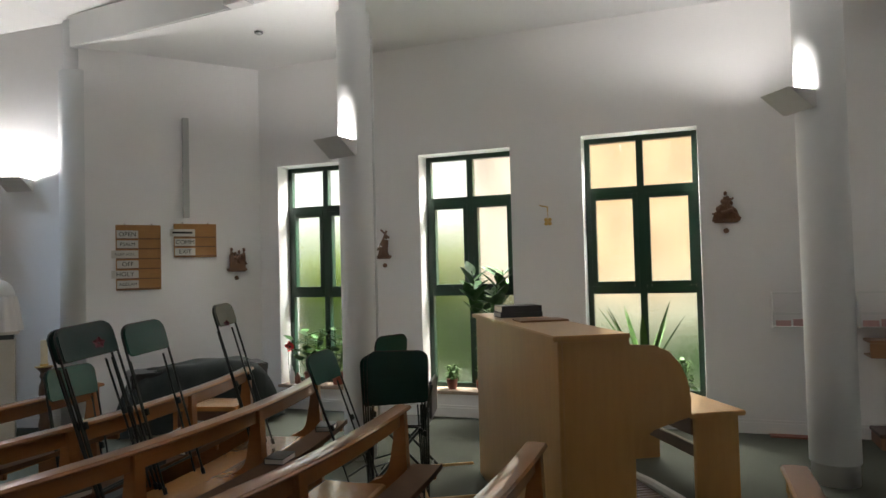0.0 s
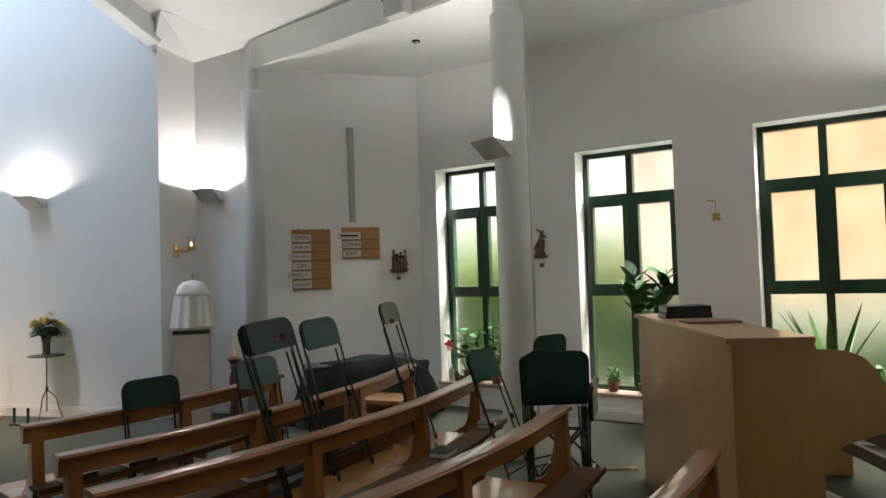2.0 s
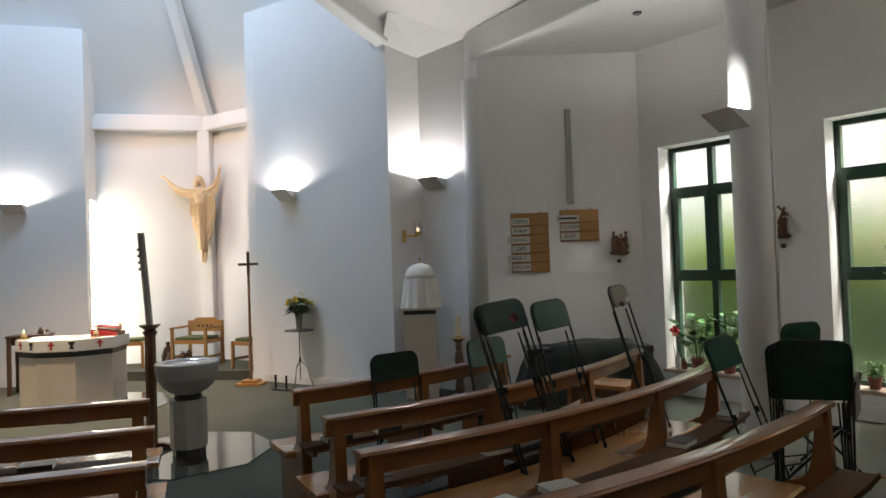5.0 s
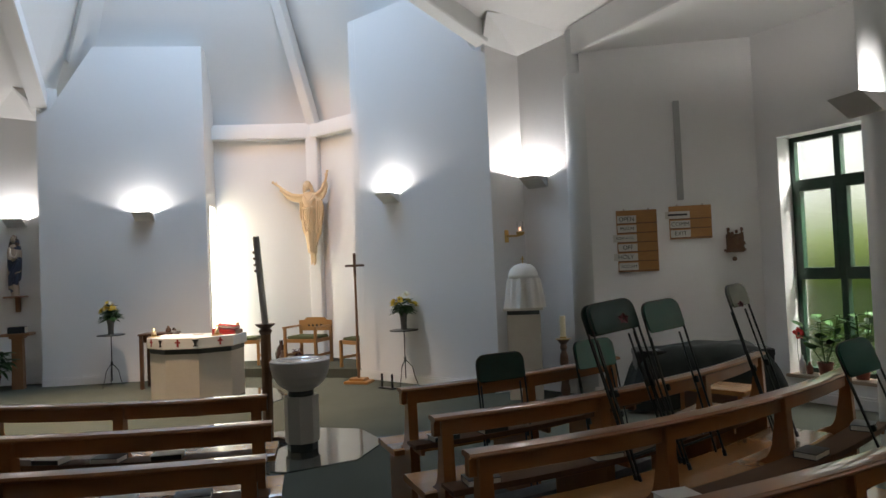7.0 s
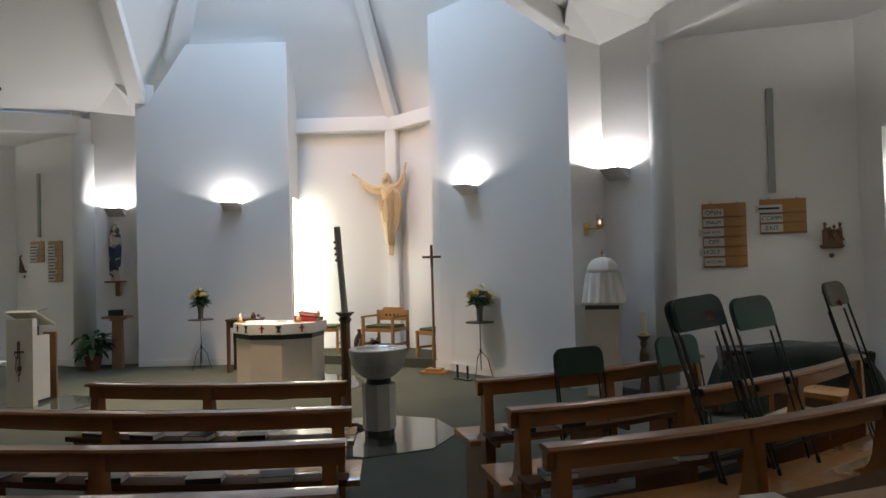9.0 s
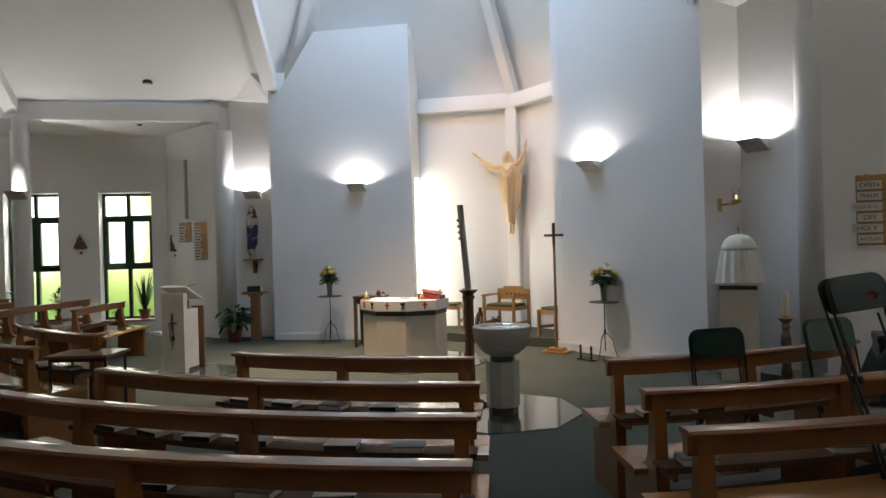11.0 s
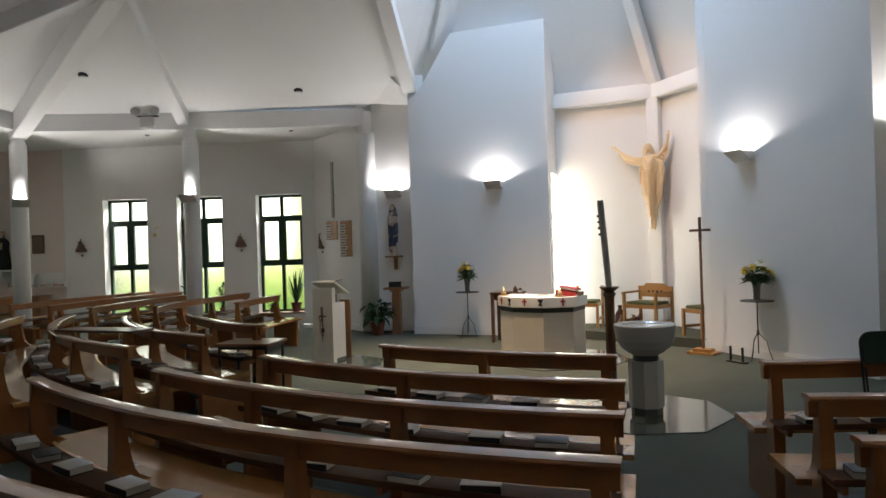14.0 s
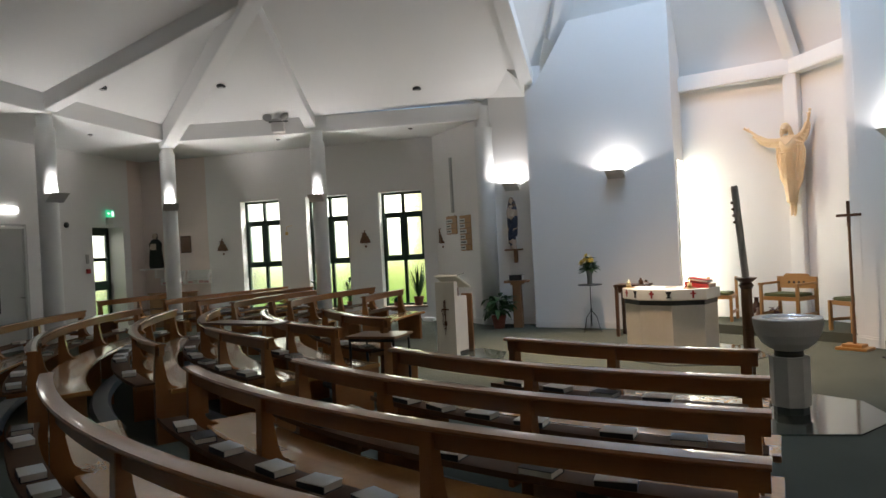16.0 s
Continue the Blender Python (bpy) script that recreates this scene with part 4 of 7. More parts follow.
# chairs of the sanctuary
def sanctuary_chair(m, arms=True, w=0.30, label="golden oak armchair with a scalloped pierced back"):
    top = thing("sanctuary_chair", m, label, "chair", "sanctuary chairs")
    d = 0.23
    for x in (-w, w):
        for y, h in ((-d, 0.60 if arms else 0.42), (d, 0.70)):
            part("leg", box(bmesh.new(), x - 0.022, x + 0.022, y - 0.022, y + 0.022, 0, h, 0.004), OAK, top)
        part("side_rail", box(bmesh.new(), x - 0.015, x + 0.015, -d, d, 0.13, 0.17, 0.003), OAK, top)
        if arms:
            part("armrest", box(bmesh.new(), x - 0.032, x + 0.032, -d - 0.04, d - 0.02, 0.595, 0.625, 0.008), OAK, top)
    part("seat_frame", box(bmesh.new(), -w, w, -d, d, 0.36, 0.42, 0.004), OAK, top)
    part("cushion", box(bmesh.new(), -w + 0.02, w - 0.02, -d + 0.01, d - 0.03, 0.415, 0.465, 0.018), CUSHION, top, "olive green seat pad")
    if arms:
        outline = [(-w, 0.52), (w, 0.52), (w, 0.70), (w - 0.08, 0.70), (w - 0.13, 0.745), (-w + 0.13, 0.745), (-w + 0.08, 0.70), (-w, 0.70)]
        part("backrest", extrude_outline(bmesh.new(), outline, 0.03, pose(0, d, 0)), OAK, top)
        for x in (-0.12, -0.04, 0.04, 0.12):
            part("piercing", rod(bmesh.new(), (x, d - 0.018, 0.61), (x, d - 0.0155, 0.61), 0.020, n=12), INK, top, "dark round piercing")
    return top


CUSHION = material("olive_cushion", (0.10, 0.115, 0.05), 0.9, grain=0.3, grain_scale=120, stain=0.15)
sanctuary_chair(pose(0.12, 2.36, 0.14, 0, 0, -6))
sanctuary_chair(pose(-0.95, 2.22, 0.14, 0, 0, 20), False, 0.22, "golden oak stool with an olive seat pad beside the recess wall")
sanctuary_chair(pose(1.22, 2.02, 0.14, 0, 0, -25), False, 0.20, "golden oak stool with an olive seat pad near the cross")
jug = part("floor_jug", lathe(bmesh.new(), [(0.05, 0), (0.075, 0.05), (0.07, 0.12), (0.035, 0.17), (0.03, 0.20), (0.04, 0.22), (0.02, 0.225)], 24), DARK_WOOD, smooth=True)
jug.location = (-0.30, 2.25, 0.14)
tagged(jug, "dark glazed jug standing on the carpeted step", "jug")
speaker = part("floor_speaker", box(bmesh.new(), -0.09, 0.09, -0.08, 0.08, 0, 0.14, 0.02), BLACK_PLASTIC)
speaker.location = (0.12, 2.34, 0.14)
tagged(speaker, "small black box under the armchair", "box")


# ---- plants and flowers ----
def leaf(bm, base, tip, width, fold=0.2, droop=0.0, n=5):
    base, tip = Vector(base), Vector(tip)
    d = tip - base
    side = d.cross(Vector((0, 0, 1)))
    if side.length < 1e-3:
        side = Vector((1, 0, 0))
    side.normalize()
    up = side.cross(d).normalized()
    rows = []
    for i in range(n + 1):
        f = i / n
        wd = width * math.sin(math.pi * min(1, 0.08 + 0.92 * f)) ** 0.7 * (1 - 0.25 * f)
        c = base + d * f + Vector((0, 0, -droop * f * f))
        rows.append((bm.verts.new(c - side * wd + up * wd * fold), bm.verts.new(c), bm.verts.new(c + side * wd + up * wd * fold)))
    for a, b in zip(rows, rows[1:]):
        bm.faces.new((a[0], a[1], b[1], b[0]))
        bm.faces.new((a[1], a[2], b[2], b[1]))


def plant(name, m, label, pot_r, pot_h, leaves, spread, height, width, mat, upright=0.3, stems=True, seed=0, pot=TERRACOTTA, droop=0.1):
    rng = random.Random(seed)
    top = thing(name, m, label, "plant")
    part("pot", lathe(bmesh.new(), [(pot_r * 0.72, 0), (pot_r * 0.92, pot_h * 0.8), (pot_r, pot_h * 0.82), (pot_r, pot_h), (pot_r * 0.88, pot_h), (pot_r * 0.85, pot_h * 0.88)], 24), pot, top)
    part("soil", lathe(bmesh.new(), [(pot_r * 0.84, pot_h * 0.86), (pot_r * 0.83, pot_h * 0.9)], 16), SOIL, top)
    bm, st = bmesh.new(), bmesh.new()
    for i in range(leaves):
        a = rng.uniform(0, 2 * math.pi)
        f = rng.uniform(0.15, 1)
        r = spread * rng.uniform(0.35, 1.0)
        z = pot_h + height * (upright + (1 - upright) * rng.random())
        out = Vector((math.cos(a), math.sin(a), 0))
        b0 = Vector((0, 0, pot_h * 0.9)) + out * pot_r * 0.3 * rng.random()
        b1 = out * r * 0.45 + Vector((0, 0, z * 0.85 + pot_h * 0.1))
        tip = out * r + Vector((0, 0, z))
        if stems:
            tube(st, [b0, b0.lerp(b1, 0.5) + Vector((0, 0, 0.02)), b1], 0.0035, 5)
            leaf(bm, b1, tip, width * rng.uniform(0.7, 1.1), 0.25, droop * rng.random())
        else:
            leaf(bm, b0, tip, width * rng.uniform(0.7, 1.1), 0.35, droop * rng.random(), 7)
    part("leaves", bm, mat, top, smooth=True)
    if stems:
        part("stems", st, mat, top)
    else:
        st.free()
    return top


def flower_stand(x, y, z, label, seed, wide):
    top = thing("flower_stand", pose(x, y, 0), "black iron tripod stand with a round top", "plant stand", "flower stands")
    part("pole", rod(bmesh.new(), (0, 0, 0.10), (0, 0, z), 0.008), BLACK_IRON, top)
    part("top_plate", lathe(bmesh.new(), [(0.20, z), (0.205, z + 0.008), (0.2, z + 0.014)], 32), BLACK_IRON, top)
    part("collar", rod(bmesh.new(), (0, 0, 0.34), (0, 0, 0.40), 0.016), BLACK_IRON, top)
    for k in range(3):
        a = radians(120 * k + 20)
        o = Vector((math.cos(a), math.sin(a), 0))
        part("leg", tube(bmesh.new(), [Vector((0, 0, 0.36)) + o * 0.01, o * 0.10 + Vector((0, 0, 0.26)), o * 0.13 + Vector((0, 0, 0.12)), o * 0.17 + Vector((0, 0, 0.006))], 0.006), BLACK_IRON, top)
    rng = random.Random(seed)
    fl = thing("flower_vase", pose(x, y, z + 0.014), label, "flowers")
    part("vase", lathe(bmesh.new(), [(0.045, 0), (0.040, 0.06), (0.048, 0.18), (0.075, 0.27), (0.066, 0.265), (0.04, 0.18)], 24), VASE, fl)
    bm = bmesh.new()
    for i in range(170):
        a, lift = rng.uniform(0, 2 * math.pi), rng.random()
        r = wide * rng.uniform(0.15, 1.0)
        b = Vector((math.cos(a) * r * 0.6, math.sin(a) * r * 0.6, 0.24 + 0.24 * lift * (1.15 - r / wide)))
        leaf(bm, b, b + Vector((math.cos(a) * 0.12, math.sin(a) * 0.12, 0.12 * rng.random() - 0.05)), 0.026, 0.2, 0.02, 3)
    part("foliage", bm, LEAF, fl, smooth=True)
    for i in range(20):
        a = rng.uniform(0, 2 * math.pi)
        r = wide * rng.uniform(0.1, 1.0)
        c = Vector((math.cos(a) * r, math.sin(a) * r, 0.33 + 0.22 * (1.1 - r / wide) * rng.uniform(0.4, 1)))
        axis = (Vector((c.x, c.y, 0.10)).normalized() + Vector((0, -0.4, 0.2))).normalized()
        turn = Vector((0, 0, 1)).rotation_difference(axis).to_matrix()
        bm = bmesh.new()
        for k in range(8):
            q = radians(45 * k)
            leaf(bm, c, c + turn @ Vector((math.cos(q) * 0.055, math.sin(q) * 0.055, 0.02)), 0.024, 0.1, 0, 2)
        bmesh.ops.create_icosphere(bm, subdivisions=1, radius=0.013, matrix=Matrix.Translation(c))
        part("bloom", bm, (PETAL_Y, PETAL_Y, PETAL_W)[i % 3], fl)


VASE = material("grey_vase", (0.20, 0.20, 0.19), 0.25, grain=0.2, stain=0.2, stain_scale=20)
PETAL_Y = material("yellow_petal", (0.72, 0.52, 0.06), 0.6, grain=0.2)
PETAL_W = material("white_petal", (0.75, 0.74, 0.62), 0.6, grain=0.1)
flower_stand(2.30, 1.12, 0.77, "grey vase of yellow and white flowers with dark foliage", 3, 0.19)
flower_stand(-2.42, 0.74, 0.80, "glass vase with a small bunch of yellow and white flowers", 5, 0.15)

rack = thing("candle_rack", pose(2.12, 0.88, 0, 0, 0, -24), "low black iron rack with two upright spikes", "candle rack")
part("base", box(bmesh.new(), -0.14, 0.14, -0.05, 0.05, 0, 0.02, 0.004), BLACK_IRON, rack)
for x in (-0.11, 0.09):
    part("spike", rod(bmesh.new(), (x, 0, 0.02), (x, 0, 0.20), 0.016), BLACK_IRON, rack)

# ---- carved figures, one plain mesh each ----
def figure(rows, n=20):
    """A standing form from rows of (z, half width, half depth, x, y)."""
    bm = bmesh.new()
    rings = []
    for z, a, b, x, y in rows:
        rings.append([bm.verts.new((x + a * math.cos(2 * math.pi * i / n) * (1 + 0.07 * math.cos(5 * 2 * math.pi * i / n + z * 6)), y + b * math.sin(2 * math.pi * i / n), z)) for i in range(n)])
    for p, q in zip(rings, rings[1:]):
        for i in range(n):
            bm.faces.new((p[i], p[(i + 1) % n], q[(i + 1) % n], q[i]))
    bm.faces.new(rings[0][::-1])
    bm.faces.new(rings[-1])
    return bm


# tunic and feet, the head bent a little
bm = figure([(0.20, 0.062, 0.050, 0.012, -0.03), (0.23, 0.072, 0.058, 0.010, -0.03), (0.5, 0.092, 0.068, 0.004, -0.04), (0.8, 0.104, 0.075, -0.004, -0.045), (0.98, 0.110, 0.078, -0.012, -0.045), (1.02, 0.104, 0.072, -0.014, -0.04), (1.06, 0.115, 0.078, -0.016, -0.04), (1.15, 0.140, 0.080, -0.02, -0.02), (1.225, 0.150, 0.068, -0.02, -0.005), (1.265, 0.105, 0.055, -0.03, -0.005), (1.29, 0.045, 0.045, -0.045, -0.02)], 28)
for x, z in ((-0.012, 0.012), (0.036, 0.0)):
    rod(bm, (x, -0.03, 0.21), (x + 0.004, -0.05, z + 0.05), 0.030, 0.024, 10)
    rod(bm, (x + 0.004, -0.045, z + 0.07), (x + 0.008, -0.085, z), 0.024, 0.014, 10)
head = Vector((-0.07, -0.045, 1.395))
bmesh.ops.create_uvsphere(bm, u_segments=20, v_segments=14, radius=1.0, matrix=Matrix.Translation(head) @ Matrix.Diagonal((0.055, 0.062, 0.078, 1)))
bmesh.ops.create_uvsphere(bm, u_segments=20, v_segments=12, radius=1.0, matrix=Matrix.Translation(head + Vector((0.006, 0.022, 0.030))) @ Matrix.Diagonal((0.070, 0.066, 0.072, 1)))
rod(bm, head + Vector((0, -0.045, -0.035)), head + Vector((-0.004, -0.056, -0.105)), 0.030, 0.012, 10)
rod(bm, head + Vector((0, -0.058, 0.015)), head + Vector((0, -0.074, -0.012)), 0.008, 0.012, 8)
for k in range(6):
    for sx in (-1, 1):
        off = Vector((sx * (0.044 + 0.006 * k), 0.004 + 0.010 * k, 0.045 - 0.004 * k))
        end = Vector((head.x + sx * (0.062 + 0.007 * k) + 0.012, -0.030 + 0.012 * k, 1.285 - 0.012 * (k % 3)))
        tube(bm, [head + off, head + off + Vector((sx * 0.014, 0, -0.06)), end], 0.014, 6)
# sleeves hang from the raised arms
sleeves = [
    ([(-0.06, 1.275), (-0.20, 1.262), (-0.36, 1.285), (-0.49, 1.352), (-0.575, 1.405), (-0.555, 1.365), (-0.545, 1.30), (-0.47, 1.20), (-0.36, 1.145), (-0.24, 1.115), (-0.12, 1.10)], [(-0.50, 1.345), (-0.56, 1.395), (-0.60, 1.43), (-0.635, 1.455)]),
    ([(0.02, 1.28), (0.11, 1.278), (0.19, 1.335), (0.245, 1.42), (0.268, 1.475), (0.30, 1.455), (0.305, 1.38), (0.285, 1.28), (0.235, 1.18), (0.16, 1.115), (0.06, 1.09)], [(0.25, 1.40), (0.285, 1.465), (0.302, 1.51), (0.312, 1.55)]),
]
for sx, (outline, arm) in zip((-1, 1), sleeves):
    extrude_outline(bm, outline, 0.05, None)
    n = len(outline)
    top_edge = outline[:5]
    tube(bm, [(x, -0.012, z - 0.035) for x, z in top_edge], 0.040, 12)
    for k in range(4):
        f = 0.25 + 0.22 * k
        a0, b0 = Vector(outline[1]).lerp(Vector(outline[3]), f), Vector(outline[9]).lerp(Vector(outline[6]), f)
        tube(bm, [(a0.x, -0.042, a0.y - 0.05), (0.5 * (a0.x + b0.x) - sx * 0.01, -0.036, 0.5 * (a0.y + b0.y)), (b0.x, -0.026, b0.y + 0.012)], 0.010, 6)
    tube(bm, [(x, -0.02 - 0.01 * i, z) for i, (x, z) in enumerate(arm)], 0.021, 10)
    tip = Vector((arm[-1][0], -0.05, arm[-1][1]))
    way = Vector((arm[-1][0] - arm[-2][0], 0, arm[-1][1] - arm[-2][1])).normalized()
    rod(bm, tip - way * 0.02, tip + way * 0.045, 0.022, 0.026, 10)
    for k in range(4):
        turn = Matrix.Rotation(radians(-24 + 14 * k), 3, "Y")
        rod(bm, tip + way * 0.035 + turn @ way * 0.01, tip + way * 0.04 + turn @ way * 0.065, 0.0095, 0.006, 6)
    rod(bm, tip, tip + Matrix.Rotation(radians(-55 * sx), 3, "Y") @ way * 0.055, 0.010, 0.006, 6)
# the open mantle falls in two long panels behind the tunic
for outline in ([(-0.10, 1.20), (-0.215, 1.13), (-0.232, 0.98), (-0.195, 0.80), (-0.185, 0.62), (-0.13, 0.50), (-0.115, 0.36), (-0.055, 0.27), (-0.05, 0.9)], [(0.07, 1.20), (0.20, 1.15), (0.235, 1.02), (0.222, 0.84), (0.185, 0.68), (0.17, 0.54), (0.11, 0.42), (0.07, 0.28), (0.04, 0.9)]):
    extrude_outline(bm, [(x, z) for x, z in outline], 0.045, pose(0, 0.035, 0))
    sx = math.copysign(1, outline[2][0])
    for k in range(4):
        x0, x1 = sx * (0.085 + 0.042 * k), sx * (0.055 + 0.030 * k)
        tube(bm, [(x0, 0.006, 1.12), (x0 * 0.97, 0.004, 0.85), (x1, 0.008, 0.36 + 0.10 * k)], 0.012, 6)
for k in range(7):
    x = -0.09 + 0.028 * k
    tube(bm, [(x * 0.55 + 0.010, -0.078 + abs(k - 3) * 0.008, 0.22), (x * 0.85, -0.107 + abs(k - 3) * 0.010, 0.6), (x - 0.01, -0.118 + abs(k - 3) * 0.013, 1.0)], 0.0085, 6)
tube(bm, [(-0.125, -0.06, 1.015), (-0.07, -0.105, 1.005), (-0.01, -0.118, 1.002), (0.05, -0.105, 1.006), (0.10, -0.06, 1.015)], 0.012, 8)
tube(bm, [(-0.115, -0.06, 1.235), (-0.04, -0.098, 1.16), (0.0, -0.105, 1.12), (0.05, -0.09, 1.17), (0.085, -0.05, 1.235)], 0.014, 8)
risen = part("wall_statue", bm, LINDEN, smooth=True)
rm = risen.modifiers.new("carving", "REMESH")
rm.mode, rm.voxel_size, rm.use_smooth_shade = "VOXEL", 0.0065, True
risen.matrix_world = pose(0.02, 2.79, 1.78, 0, 0, 4)
tagged(risen, "pale carved limewood statue with raised arms on the recess corner", "statue")

ROBE = material("blue_robe_paint", (0.026, 0.036, 0.070), 0.5, grain=0.3, grain_scale=25, stain=0.2, stain_scale=12)
def faced(bm, mat):
    """Sets the material of all faces made since the last call."""
    for f in bm.faces:
        if not f.tag:
            f.material_index, f.tag = mat, True


def fused(ob, voxel):
    """Joins the pieces of a carving into one skin and keeps the paint of the nearest piece."""
    old = ob.data
    tree = kdtree.KDTree(len(old.polygons))
    for f in old.polygons:
        tree.insert(f.center, f.index)
    tree.balance()
    rm = ob.modifiers.new("skin", "REMESH")
    rm.mode, rm.voxel_size, rm.use_smooth_shade = "VOXEL", voxel, True
    skin = bpy.data.meshes.new_from_object(ob.evaluated_get(bpy.context.evaluated_depsgraph_get()))
    ob.modifiers.clear()
    paint = [f.material_index for f in old.polygons]
    ob.data = skin
    for f in skin.polygons:
        f.material_index = paint[tree.find(f.center)[1]]
    return ob


bm = figure([(0.0, 0.085, 0.075, 0, 0), (0.03, 0.09, 0.075, 0, 0), (0.25, 0.078, 0.07, 0.008, 0), (0.5, 0.092, 0.075, 0.005, 0), (0.70, 0.105, 0.08, 0, 0), (0.80, 0.092, 0.07, 0, 0), (0.845, 0.045, 0.05, 0, 0)], 22)
faced(bm, 1)
# mantle from the crown down both sides, open at the foot
for sx in (-1, 1):
    for k in range(7):
        a = radians(20 + 24 * k)
        x, y = sx * math.sin(a), -math.cos(a)
        if y < -0.75:
            continue
        tube(bm, [(0.060 * x, 0.012 + 0.055 * y, 0.93), (0.085 * x, 0.01 + 0.07 * y, 0.84), (0.122 * x, 0.09 * y, 0.72), (0.112 * x, 0.085 * y, 0.45), (0.10 * x + 0.006, 0.08 * y, 0.20 + 0.018 * k if sx < 0 else 0.10)], 0.025, 8)
tube(bm, [(-0.10, -0.07, 0.60), (-0.03, -0.10, 0.46), (0.05, -0.10, 0.34), (0.07, -0.08, 0.20)], 0.035, 8)
tube(bm, [(-0.09, -0.06, 0.52), (0.0, -0.09, 0.36), (0.03, -0.09, 0.24)], 0.035, 8)
faced(bm, 0)
bmesh.ops.create_uvsphere(bm, u_segments=16, v_segments=12, radius=1.0, matrix=Matrix.Translation((0, -0.018, 0.925)) @ Matrix.Diagonal((0.046, 0.052, 0.064, 1)))
faced(bm, 1)
for sx in (-1, 1):
    tube(bm, [(0.0, -0.030, 0.992), (sx * 0.045, -0.035, 0.955), (sx * 0.052, -0.03, 0.90), (sx * 0.060, -0.045, 0.83)], 0.018, 8)
bmesh.ops.create_uvsphere(bm, u_segments=16, v_segments=10, radius=1.0, matrix=Matrix.Translation((0, 0.006, 0.952)) @ Matrix.Diagonal((0.056, 0.058, 0.055, 1)))
faced(bm, 2)
rod(bm, (-0.09, -0.05, 0.73), (-0.06, -0.11, 0.62), 0.034, 0.028, 10)
rod(bm, (0.09, -0.05, 0.73), (0.075, -0.11, 0.63), 0.034, 0.028, 10)
rod(bm, (-0.06, -0.11, 0.62), (0.02, -0.135, 0.65), 0.024, 0.018, 8)
rod(bm, (0.075, -0.11, 0.63), (0.02, -0.135, 0.60), 0.024, 0.018, 8)
bmesh.ops.create_icosphere(bm, subdivisions=2, radius=0.036, matrix=Matrix.Translation((0.045, -0.125, 0.765)))
rod(bm, (0.035, -0.125, 0.60), (0.045, -0.125, 0.74), 0.042, 0.032, 10)
faced(bm, 1)
bmesh.ops.scale(bm, vec=(0.76, 0.80, 1.0), verts=bm.verts)
mary = fused(part("wall_statue", bm, ROBE, smooth=True), 0.006)
mary.matrix_world = wall_pose(mirrored(NICHE, -1), mirrored(NICHE_END, -1), 0.34, -1) @ pose(0, -0.13, 1.475)
mary.data.materials.append(material("cream_robe_paint", (0.46, 0.36, 0.27), 0.5, grain=0.2, stain=0.2, stain_scale=12))
mary.data.materials.append(material("brown_hair_paint", (0.07, 0.035, 0.02), 0.5, grain=0.3, grain_scale=60))
tagged(mary, "painted blue and cream statue of a robed figure on a bracket", "statue")
m = wall_pose(mirrored(NICHE, -1), mirrored(NICHE_END, -1), 0.34, -1)
bracket = thing("statue_bracket", m, "brown wooden bracket shelf under the statue", "bracket")
part("shelf", box(bmesh.new(), -0.15, 0.15, -0.24, -0.001, 1.44, 1.472, 0.006), WALNUT, bracket)
part("bracket_arm", extrude_outline(bmesh.new(), [(-0.03, 1.20), (0.03, 1.20), (0.035, 1.44), (-0.035, 1.44)], 0.06, pose(0, -0.035, 0)), WALNUT, bracket)

ped = thing("book_pedestal", pose(-4.02, 0.50, 0, 0, 0, 30), "pale brown wooden pedestal with a sloping top", "pedestal")
part("column", prism(bmesh.new(), [(-0.085, -0.06), (0.085, -0.06), (0.085, 0.06), (-0.085, 0.06)], 0, 0.80, 0.88), TEAK, ped)
part("neck", box(bmesh.new(), -0.11, 0.11, -0.085, 0.085, 0.80, 0.84, 0.008), TEAK, ped)
part("top", box(bmesh.new(), -0.21, 0.21, -0.15, 0.15, 0.84, 0.885, 0.008), TEAK, ped)
book("large_book", pose(-4.02, 0.50, 0.885, 0, 0, 215), 0.24, 0.2, 0.10, BOOK_DARK, "thick dark green book lying on the pedestal")
plant("peace_lily", pose(-4.25, 0.21, 0), "broad-leaved dark green pot plant on the carpet", 0.14, 0.24, 80, 0.52, 0.42, 0.062, LEAF, 0.1, True, 7, droop=0.22)

# tabernacle on its stone pedestal
ped = thing("tabernacle_pedestal", pose(4.135, 0.44, 0, 0, 0, 8), "square cream stone pedestal in the niche", "pedestal")
part("shaft", box(bmesh.new(), -0.20, 0.20, -0.2, 0.2, 0, 1.02, 0.008), STONE, ped)
part("band", box(bmesh.new(), -0.195, 0.195, -0.195, 0.195, 1.02, 1.07, 0.002), DARK_STONE, ped, "dark slate band")
part("top_slab", box(bmesh.new(), -0.24, 0.24, -0.22, 0.22, 1.07, 1.10, 0.006), STONE, ped)
tab = thing("tabernacle", pose(4.15, 0.44, 1.10) @ Matrix.Diagonal((0.92, 0.92, 1.0, 1)), "round tabernacle under a pleated cream veil with a domed top", "tabernacle")
bm = bmesh.new()
n = 96
prof = [(0.255, 0.0), (0.235, 0.15), (0.215, 0.30), (0.20, 0.36)]
rings = []
for r, z in prof:
    rings.append([bm.verts.new(((r + 0.026 * math.sin(11 * 2 * math.pi * i / n) * (1 - z * 1.6) + 0.008 * math.sin(7 * 2 * math.pi * i / n + 1)) * math.cos(2 * math.pi * i / n), (r + 0.026 * math.sin(11 * 2 * math.pi * i / n) * (1 - z * 1.6) + 0.008 * math.sin(7 * 2 * math.pi * i / n + 1)) * math.sin(2 * math.pi * i / n), z)) for i in range(n)])
